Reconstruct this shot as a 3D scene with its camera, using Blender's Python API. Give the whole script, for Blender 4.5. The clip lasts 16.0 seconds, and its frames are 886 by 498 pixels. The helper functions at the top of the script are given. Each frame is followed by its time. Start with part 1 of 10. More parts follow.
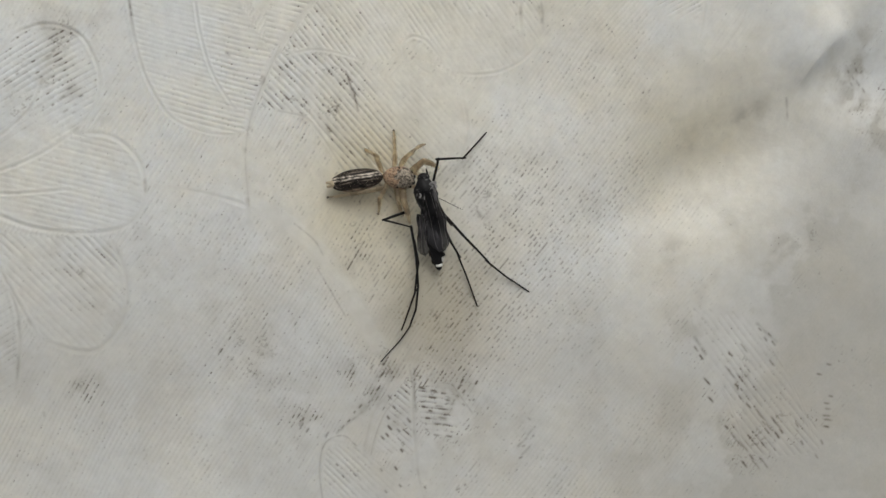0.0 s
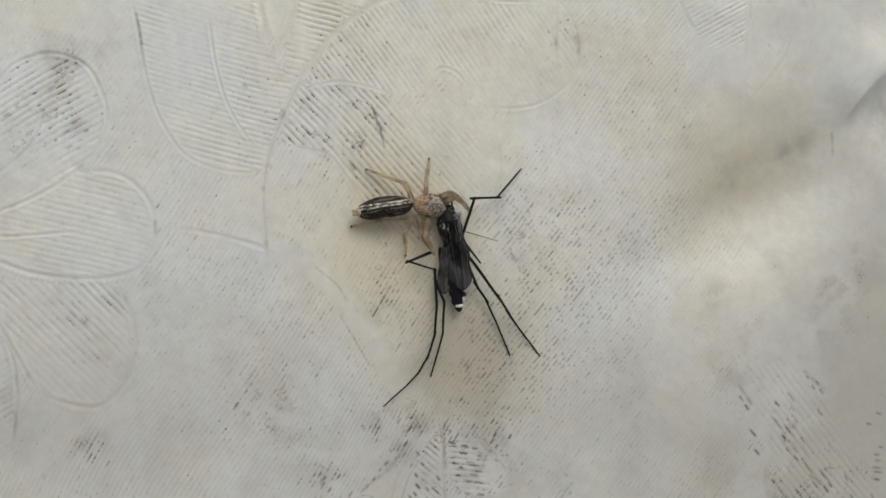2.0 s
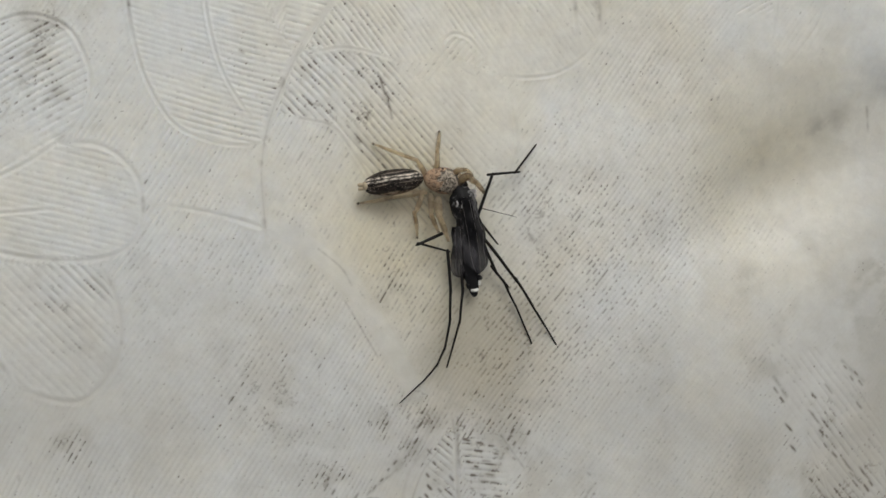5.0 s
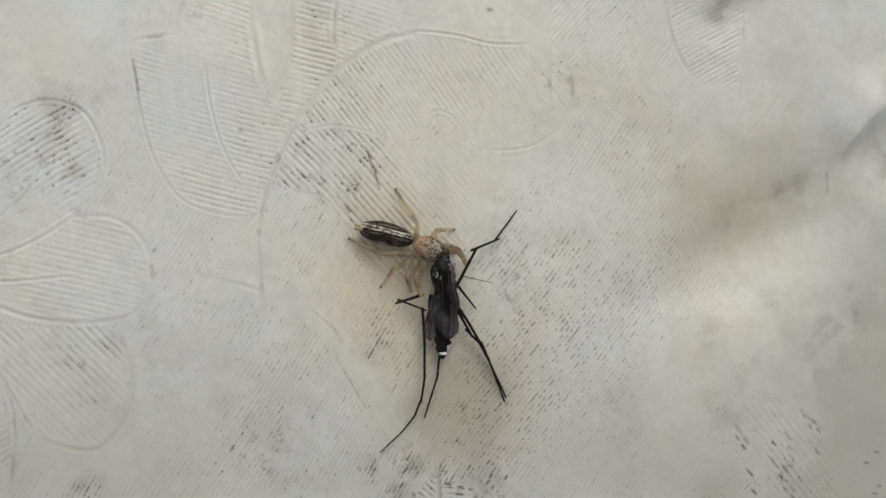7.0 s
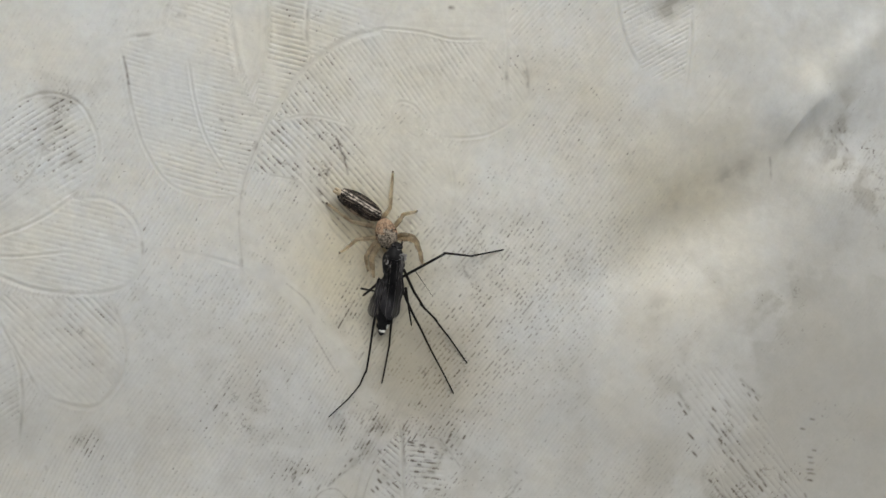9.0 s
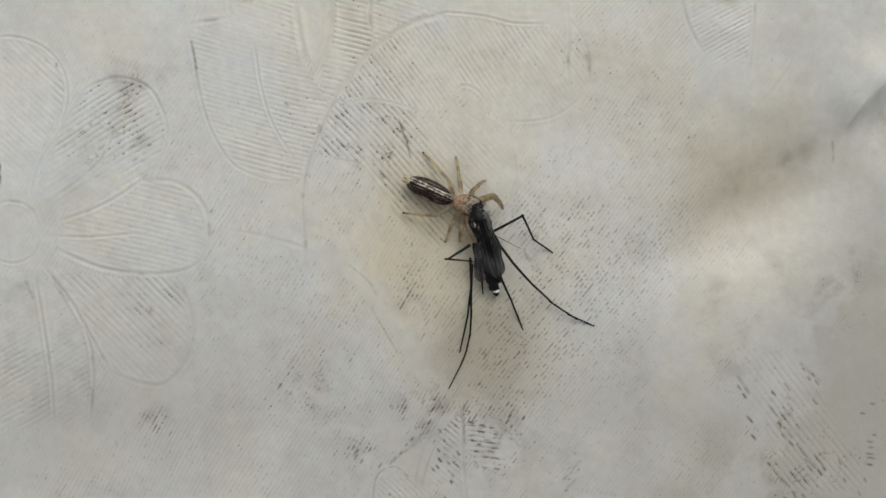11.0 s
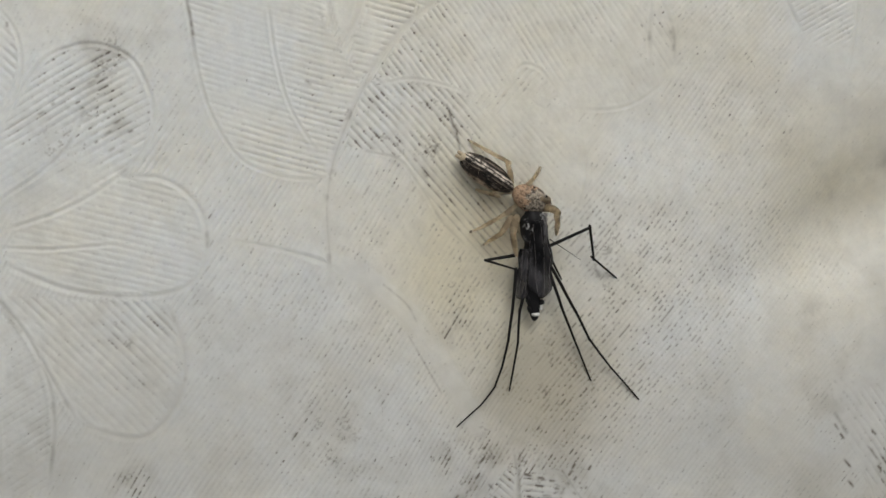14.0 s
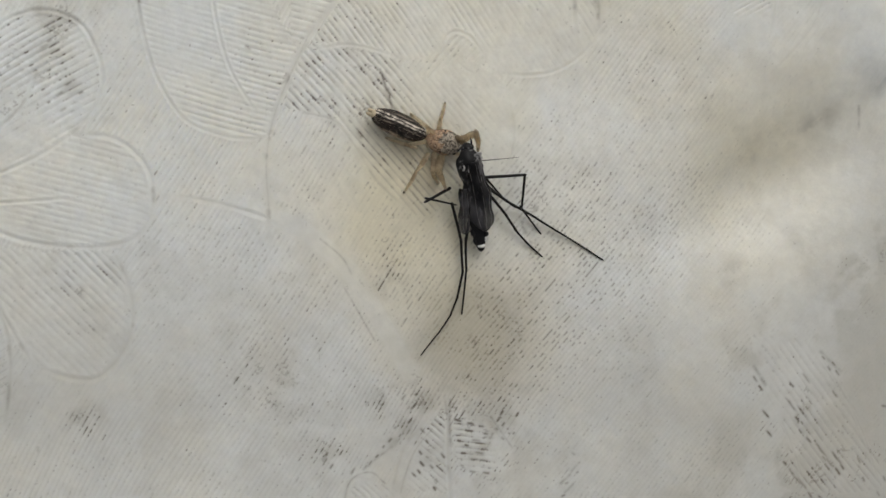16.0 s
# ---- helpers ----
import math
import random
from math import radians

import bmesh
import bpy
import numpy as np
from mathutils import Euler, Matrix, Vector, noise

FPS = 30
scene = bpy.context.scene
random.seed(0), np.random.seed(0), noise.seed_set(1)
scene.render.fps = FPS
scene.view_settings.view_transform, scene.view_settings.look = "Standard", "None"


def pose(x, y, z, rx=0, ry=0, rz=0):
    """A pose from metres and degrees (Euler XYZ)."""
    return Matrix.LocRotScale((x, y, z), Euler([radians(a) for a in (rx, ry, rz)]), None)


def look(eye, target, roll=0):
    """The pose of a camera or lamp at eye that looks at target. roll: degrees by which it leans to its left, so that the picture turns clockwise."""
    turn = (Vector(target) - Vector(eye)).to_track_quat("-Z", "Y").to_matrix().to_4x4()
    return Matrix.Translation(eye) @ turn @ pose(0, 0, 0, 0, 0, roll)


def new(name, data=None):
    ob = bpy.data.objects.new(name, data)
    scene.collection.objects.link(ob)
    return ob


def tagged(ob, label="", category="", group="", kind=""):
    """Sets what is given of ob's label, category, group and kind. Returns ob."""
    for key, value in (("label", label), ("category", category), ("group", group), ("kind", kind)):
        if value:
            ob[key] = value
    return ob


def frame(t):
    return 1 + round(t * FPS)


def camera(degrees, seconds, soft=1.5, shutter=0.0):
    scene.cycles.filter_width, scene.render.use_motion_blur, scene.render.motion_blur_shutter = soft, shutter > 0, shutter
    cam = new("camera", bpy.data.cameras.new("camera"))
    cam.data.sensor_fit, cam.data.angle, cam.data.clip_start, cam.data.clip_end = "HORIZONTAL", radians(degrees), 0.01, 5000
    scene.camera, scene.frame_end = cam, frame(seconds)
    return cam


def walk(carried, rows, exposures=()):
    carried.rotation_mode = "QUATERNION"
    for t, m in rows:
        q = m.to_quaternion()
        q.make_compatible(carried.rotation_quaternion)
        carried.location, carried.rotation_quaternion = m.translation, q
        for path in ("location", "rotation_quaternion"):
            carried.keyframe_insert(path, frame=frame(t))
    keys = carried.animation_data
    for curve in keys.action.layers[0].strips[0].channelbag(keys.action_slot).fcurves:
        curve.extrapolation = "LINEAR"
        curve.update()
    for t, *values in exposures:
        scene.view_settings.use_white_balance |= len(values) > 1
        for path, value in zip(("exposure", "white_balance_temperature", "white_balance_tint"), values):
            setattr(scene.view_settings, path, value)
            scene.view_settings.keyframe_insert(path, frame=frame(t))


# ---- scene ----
# A small jumping spider holds a black mosquito on an embossed, soiled vinyl tablecloth.
# Plans are in millimetres; MM turns them into metres.
MM = 0.001


def mm(x, y, z, rx=0, ry=0, rz=0):
    return pose(x * MM, y * MM, z * MM, rx, ry, rz)


# ---- camera ----
cam = camera(45, 16.0)
EXPOSURES = [(0.0, -0.40, 6500, 9), (9.0, -0.41, 6500, 9), (12.5, -0.46, 6500, 9), (16.0, -0.41, 6500, 9)]
walk(cam, [
    (0, mm(0.11, 0.12, 72.52, -2.57, -5.93, 0.01)),
    (0.5, mm(-1.20, -1.48, 67.71, -2.84, -7.44, 0.05)),
    (1, mm(-2.76, -1.76, 66.18, -2.21, -7.62, -0.01)),
    (1.5, mm(-2.05, 0.03, 68.26, -1.21, -7.08, -0.09)),
    (2, mm(-3.58, 1.15, 67.32, -1.19, -7.78, -0.08)),
    (2.5, mm(-3.60, 0.41, 66.43, -1.42, -7.88, -0.12)),
    (3, mm(-3.79, -1.31, 64.36, -0.93, -8.39, -0.18)),
    (3.2, mm(-5.43, -1.21, 61.92, -0.36, -9.23, -0.29)),
    (5.5, mm(-4.42, -1.82, 61.96, 0.33, -8.73, -0.31)),
    (6, mm(-2.29, 0.49, 66.05, -0.02, -7.20, -0.09)),
    (6.5, mm(-3.17, 1.98, 66.69, 0.29, -7.34, -0.39)),
    (7, mm(-2.59, 2.81, 67.73, -0.32, -7.19, -0.35)),
    (7.5, mm(2.33, 3.30, 70.53, -2.83, -5.69, 0.20)),
    (8, mm(1.31, 3.21, 70.04, -2.68, -5.82, 0.09)),
    (8.5, mm(2.47, 5.10, 73.19, -3.22, -4.56, 0.08)),
    (9, mm(2.82, 4.51, 74.53, -2.71, -4.35, -0.07)),
    (9.2, mm(1.75, 3.80, 73.71, -2.35, -4.59, -0.17)),
    (11.3, mm(1.22, 4.61, 75.34, -3.74, -1.98, 0.08)),
    (11.5, mm(-0.51, 3.61, 74.96, -2.44, -3.21, -0.15)),
    (12, mm(-5.59, 5.48, 71.46, -2.55, -5.84, -0.18)),
    (12.5, mm(-7.89, 7.70, 69.97, -3.47, -7.01, 0.07)),
    (13, mm(-4.39, 4.86, 68.72, -4.65, -6.68, 0.42)),
    (13.5, mm(-9.22, 3.58, 59.58, -3.88, -9.30, 0.37)),
    (14, mm(-8.85, 4.85, 60.05, -4.07, -9.24, 0.69)),
    (14.5, mm(-7.59, 4.01, 61.10, -3.57, -8.86, 0.61)),
    (15, mm(-5.80, 4.85, 63.46, -3.54, -8.25, 0.51)),
    (15.5, mm(-5.09, 4.33, 64.27, -3.64, -8.42, 0.74)),
    (16, mm(-4.01, 3.42, 64.64, -4.85, -7.92, 0.96)),
], EXPOSURES)


# ---- daylight: a bright overcast sky, its brightest part towards +y ----
world = bpy.data.worlds.new("overcast_sky")
scene.world = world
world.use_nodes = True
wn = world.node_tree
sky = wn.nodes.new("ShaderNodeTexSky")
sky.sky_type = "NISHITA"
sky.sun_disc = False
sky.sun_elevation = radians(44)
sky.sun_rotation = radians(9)
sky.air_density, sky.dust_density, sky.ozone_density = 1.0, 4.0, 0.6
cloud_cover = wn.nodes.new("ShaderNodeHueSaturation")
cloud_cover.inputs["Saturation"].default_value = 0.15
wn.links.new(sky.outputs[0], cloud_cover.inputs["Color"])
warm_cast = wn.nodes.new("ShaderNodeMix")
warm_cast.data_type, warm_cast.blend_type = "RGBA", "MULTIPLY"
warm_cast.inputs[0].default_value = 1.0
warm_cast.inputs[7].default_value = (0.997, 0.967, 0.902, 1)
wn.links.new(cloud_cover.outputs[0], warm_cast.inputs[6])
wn.links.new(warm_cast.outputs[2], wn.nodes["Background"].inputs[0])
wn.nodes["Background"].inputs[1].default_value = 0.14
sun = new("sun", bpy.data.lights.new("sun", "SUN"))
sun.data.energy = 1.1
sun.data.angle = radians(36)
sun.data.color = (0.97, 0.98, 1.0)
sun.matrix_world = look((0.15, 0.52, 0.52), (0, 0, 0))


# ---- materials ----
class Nodes:
    """A node material with its Principled shader at hand."""

    def __init__(self, name, rough=0.5, colour=(0.5, 0.5, 0.5)):
        self.mat = bpy.data.materials.new(name)
        self.mat.use_nodes = True
        self.tree = self.mat.node_tree
        self.shader = self.tree.nodes["Principled BSDF"]
        self.shader.inputs["Roughness"].default_value = rough
        self.shader.inputs["Base Color"].default_value = (*colour, 1)
        self.coords = self.tree.nodes.new("ShaderNodeTexCoord")

    def link(self, a, b):
        self.tree.links.new(a, b)

    def noise(self, scale, detail=4.0, rough=0.55, stretch=(1, 1, 1)):
        m = self.tree.nodes.new("ShaderNodeMapping")
        m.inputs["Scale"].default_value = stretch
        n = self.tree.nodes.new("ShaderNodeTexNoise")
        n.inputs["Scale"].default_value = scale
        n.inputs["Detail"].default_value = detail
        n.inputs["Roughness"].default_value = rough
        self.link(self.coords.outputs["Object"], m.inputs[0])
        self.link(m.outputs[0], n.inputs["Vector"])
        return n.outputs["Fac"]

    def ramp(self, fac, stops, mode="LINEAR"):
        r = self.tree.nodes.new("ShaderNodeValToRGB")
        r.color_ramp.interpolation = mode
        while len(r.color_ramp.elements) < len(stops):
            r.color_ramp.elements.new(0.5)
        for e, (p, c) in zip(r.color_ramp.elements, stops):
            e.position = p
            e.color = (*c, 1) if isinstance(c, tuple) else (c, c, c, 1)
        self.link(fac, r.inputs[0])
        return r.outputs[0]

    def mix(self, fac, a, b, mode="MIX"):
        m = self.tree.nodes.new("ShaderNodeMix")
        m.data_type, m.blend_type = "RGBA", mode
        for socket, v in ((m.inputs[0], fac), (m.inputs[6], a), (m.inputs[7], b)):
            if isinstance(v, (int, float)):
                socket.default_value = v
            elif isinstance(v, tuple):
                socket.default_value = (*v, 1)
            else:
                self.link(v, socket)
        return m.outputs[2]

    def sums(self, op, a, b=0.0):
        m = self.tree.nodes.new("ShaderNodeMath")
        m.operation = op
        for socket, v in ((m.inputs[0], a), (m.inputs[1], b)):
            if isinstance(v, (int, float)):
                socket.default_value = v
            else:
                self.link(v, socket)
        return m.outputs[0]

    def axis(self, i):
        s = self.tree.nodes.new("ShaderNodeSeparateXYZ")
        self.link(self.coords.outputs["Object"], s.inputs[0])
        return s.outputs[i]

    def attribute(self, name):
        a = self.tree.nodes.new("ShaderNodeAttribute")
        a.attribute_name = name
        return a.outputs["Fac"]

    def bump(self, height, strength, distance):
        b = self.tree.nodes.new("ShaderNodeBump")
        b.inputs["Strength"].default_value = strength
        b.inputs["Distance"].default_value = distance
        self.link(height, b.inputs["Height"])
        self.link(b.outputs[0], self.shader.inputs["Normal"])

    def base(self, colour):
        self.link(colour, self.shader.inputs["Base Color"])


def vinyl_material():
    n = Nodes("soiled_vinyl", 0.42)
    yellowness = n.sums("ADD", n.attribute("cream"), n.sums("MULTIPLY", n.sums("SUBTRACT", n.noise(120, 5, 0.6), 0.44), 1.5))
    tone = n.ramp(yellowness, [(0.0, (0.665, 0.685, 0.685)), (0.3, (0.69, 0.685, 0.64)), (1.0, (0.655, 0.612, 0.48))])
    fine = n.mix(1.0, n.ramp(n.noise(1500, 5, 0.7), [(0.32, 0.92), (0.68, 1.045)]), n.ramp(n.noise(420, 4, 0.6), [(0.35, 0.965), (0.65, 1.03)]), "MULTIPLY")
    col = n.mix(1.0, tone, fine, "MULTIPLY")
    # dirt, with the mosquito's shadow and groove shade mixed into the colour
    col = n.mix(n.sums("MULTIPLY", n.attribute("soil_shade"), 0.8), col, (0.30, 0.282, 0.24))
    col = n.mix(n.sums("MINIMUM", n.attribute("grime"), 0.88), col, (0.088, 0.068, 0.049))
    n.base(col)
    n.link(n.ramp(n.noise(260, 4), [(0.3, 0.36), (0.7, 0.56)]), n.shader.inputs["Roughness"])
    n.bump(n.noise(3800, 4, 0.6), 0.25, 0.00006)
    n.shader.inputs["Specular IOR Level"].default_value = 0.5
    n.shader.inputs["Subsurface Weight"].default_value = 0.18
    n.shader.inputs["Subsurface Radius"].default_value = (1.0, 0.75, 0.42)
    n.shader.inputs["Subsurface Scale"].default_value = 0.0004
    return n.mat


def chitin_tan(name, pale, dark, bands=0.0, freckles=0.35, clear=0.0, face=False):
    """Translucent straw-coloured skin with freckles, and dusky rings round a leg."""
    n = Nodes(name, 0.38)
    spots = n.ramp(n.noise(5600, 5, 0.75), [(0.43, 0.0), (0.57, 1.0)])
    amount = n.sums("MULTIPLY", spots, freckles)
    if face:
        amount = n.sums("MULTIPLY", amount, n.ramp(n.sums("MULTIPLY", n.axis(0), 500.0), [(0.08, 0.62), (0.28, 0.85), (0.45, 1.0)]))
    col = n.mix(amount, pale, dark)
    if bands:
        wave = n.sums("SINE", n.sums("MULTIPLY", n.axis(0), bands))
        ring = n.ramp(n.sums("ADD", n.sums("MULTIPLY", wave, 0.5), n.noise(2500, 2)), [(0.72, 0.0), (0.92, 1.0)])
        col = n.mix(n.sums("MULTIPLY", ring, 0.5), col, dark)
    n.base(col)
    n.bump(n.noise(9000, 3), 0.35, 0.00004)
    n.shader.inputs["Transmission Weight"].default_value = clear
    n.shader.inputs["IOR"].default_value = 1.22
    return n.mat


def abdomen_material():
    """Blackish brown with two pale stripes along the back, mottled flanks and a pale belly."""
    n = Nodes("striped_abdomen", 0.55)
    n.shader.inputs["Specular IOR Level"].default_value = 0.22
    y = n.sums("SUBTRACT", n.sums("MULTIPLY", n.axis(1), 1000.0), 0.20)
    wob = n.sums("MULTIPLY", n.sums("SUBTRACT", n.noise(3200, 3, 0.6, (0.6, 1, 1)), 0.5), 0.20)
    side = n.sums("ABSOLUTE", n.sums("ADD", y, wob))
    lines = n.ramp(side, [(0.02, (0.03, 0.024, 0.02)), (0.055, (0.56, 0.50, 0.43)), (0.125, (0.54, 0.48, 0.41)), (0.16, (0.018, 0.014, 0.012)),
                          (0.27, (0.022, 0.017, 0.014)), (0.32, (0.16, 0.13, 0.105)), (0.37, (0.02, 0.015, 0.012)), (0.74, (0.028, 0.02, 0.016)), (0.82, (0.34, 0.26, 0.19))])
    scale_ = n.ramp(n.noise(2700, 5, 0.8, (0.8, 1.2, 1)), [(0.42, 0.08), (0.49, 0.75), (0.60, 1.35)])
    grizzle = n.ramp(n.noise(2600, 4, 0.7, (0.5, 1.4, 1)), [(0.56, 0.0), (0.66, 1.0)])
    col = n.mix(1.0, lines, scale_, "MULTIPLY")
    n.base(n.mix(n.sums("MULTIPLY", grizzle, 0.6), col, (0.17, 0.145, 0.125)))
    n.bump(n.noise(8000, 4, 0.6, (0.4, 1, 1)), 0.5, 0.00006)
    return n.mat


def black_material(name, colour, rough, scales=0.0, gloss=0.12):
    n = Nodes(name, rough)
    n.shader.inputs["Specular IOR Level"].default_value = gloss
    col = n.mix(n.noise(3000, 3), tuple(0.6 * c for c in colour), tuple(1.6 * c for c in colour))
    if scales:
        pale = n.ramp(n.noise(2300, 3, 0.6), [(0.58, 0.0), (0.66, 1.0)])
        col = n.mix(n.sums("MULTIPLY", pale, scales), col, (0.42, 0.42, 0.42))
    n.base(col)
    n.bump(n.noise(9000, 3), 0.3, 0.00004)
    return n.mat


def wing_material(name, mid, clear):
    """Smoky membrane: black with scales near its root, thinner and bluish grey towards the tip."""
    n = Nodes(name, 0.30)
    n.shader.inputs["Specular IOR Level"].default_value = 0.10
    streak = n.noise(1250, 3, 0.55, (0.25, 1.8, 1))
    # pale glints, put into the membrane's colour in uneven patches
    painted_sheen = n.ramp(n.noise(900, 4, 0.7, (0.55, 1.5, 1)), [(0.55, 0.0), (0.66, 1.0)])
    col = n.ramp(streak, [(0.42, (0.004, 0.004, 0.005)), (0.55, mid), (0.64, (0.035, 0.033, 0.035)), (0.72, (0.26, 0.245, 0.235))])
    thin = n.ramp(n.sums("ADD", n.sums("MULTIPLY", n.axis(0), 190.0), n.sums("MULTIPLY", n.noise(1100, 3), 0.3)), [(0.62, 0.0), (1.0, 1.0)])
    col = n.mix(n.sums("MULTIPLY", thin, 0.55), col, (0.070, 0.068, 0.076))
    n.base(n.mix(n.sums("MULTIPLY", painted_sheen, 0.5), col, (0.13, 0.126, 0.135)))
    n.link(n.sums("SUBTRACT", n.ramp(streak, [(0.42, 0.99), (0.72, clear)]), n.sums("MULTIPLY", thin, 0.36)), n.shader.inputs["Alpha"])
    n.bump(n.noise(1500, 4, 0.6, (0.4, 1.6, 1)), 0.6, 0.00008)
    return n.mat


VINYL = vinyl_material()
LEG_TAN = chitin_tan("straw_leg", (0.88, 0.77, 0.59), (0.26, 0.18, 0.11), 3600.0, 0.28, 0.90)
HEAD_TAN = chitin_tan("freckled_carapace", (0.42, 0.285, 0.19), (0.075, 0.052, 0.04), 0.0, 0.9, 0.0, True)
FACE_GREY = chitin_tan("grizzled_face", (0.36, 0.31, 0.25), (0.03, 0.026, 0.022), 0.0, 0.95)
SPINNERET = chitin_tan("pale_spinneret", (0.47, 0.40, 0.29), (0.26, 0.20, 0.13))
STRIPED = abdomen_material()
EYE_BLACK = black_material("glossy_eye", (0.006, 0.006, 0.007), 0.08, 0.0, 0.5)
JET = black_material("jet_body", (0.010, 0.010, 0.011), 0.35)
THORAX = black_material("scaled_thorax", (0.009, 0.009, 0.010), 0.45, 0.35)
LEG_BLACK = black_material("black_leg", (0.010, 0.009, 0.009), 0.45)
WHITE_BAND = black_material("white_scales", (0.52, 0.52, 0.50), 0.6)
GREY_SCALES = black_material("grey_scales", (0.33, 0.32, 0.315), 0.6, 0.5)
WING = wing_material("smoky_wing", (0.009, 0.009, 0.010), 0.75)
BROWN_WING = wing_material("brown_wing", (0.016, 0.015, 0.016), 0.6)
# paler than the wing: the light veins reflect is put into their colour
VEIN = black_material("wing_vein", (0.10, 0.092, 0.088), 0.35, 0.0, 0.5)
HAIR = black_material("dark_hair", (0.05, 0.04, 0.03), 0.5)
PALE_HAIR = black_material("pale_hair", (0.45, 0.38, 0.28), 0.5)


# ---- the tablecloth: hatched fields, pressed outlines, creases and lodged grime ----
def ladder(lo, hi, step, reach):
    """Fine even steps between lo and hi, widening outwards to +-reach."""
    inner = np.arange(lo, hi, step)
    grow = np.cumsum(step * 1.18 ** np.arange(1, 60))
    return np.concatenate([(lo - grow[grow < reach])[::-1], inner, inner[-1] + grow[grow < reach]])


def lattice(x, y, seed, size=256):
    """Smooth value noise from 0 to 1."""
    table = np.random.RandomState(seed).rand(size, size).astype(np.float32)
    ix, iy = np.floor(x).astype(int), np.floor(y).astype(int)
    fx, fy = x - ix, y - iy
    fx, fy = fx * fx * (3 - 2 * fx), fy * fy * (3 - 2 * fy)
    a, b, c, d = (table[(iy + j) % size, (ix + i) % size] for j, i in ((0, 0), (0, 1), (1, 0), (1, 1)))
    return (a * (1 - fx) + b * fx) * (1 - fy) + (c * (1 - fx) + d * fx) * fy


def clouds(x, y, scale, seed, octaves=4):
    total, weight = 0, 0
    for o in range(octaves):
        total = total + lattice(x / scale * 2**o + 17.3 * o, y / scale * 2**o + 5.1 * o, seed + o) * 0.55**o
        weight += 0.55**o
    return total / weight


def step_between(a, b, v):
    s = np.clip((v - a) / (b - a), 0, 1)
    return s * s * (3 - 2 * s)


def glide(points, step):
    """A smooth curve through a few points."""
    p = np.array(points, float)
    q = np.vstack([2 * p[0] - p[1], p, 2 * p[-1] - p[-2]])
    out = []
    for i in range(len(p) - 1):
        a, b, c, d = q[i:i + 4]
        for s in np.arange(0, 1, step / max(np.linalg.norm(c - b), step)):
            out.append(0.5 * (2 * b + (c - a) * s + (2 * a - 5 * b + 4 * c - d) * s * s + (3 * b - a - 3 * c + d) * s**3))
    return np.array(out + [p[-1]])


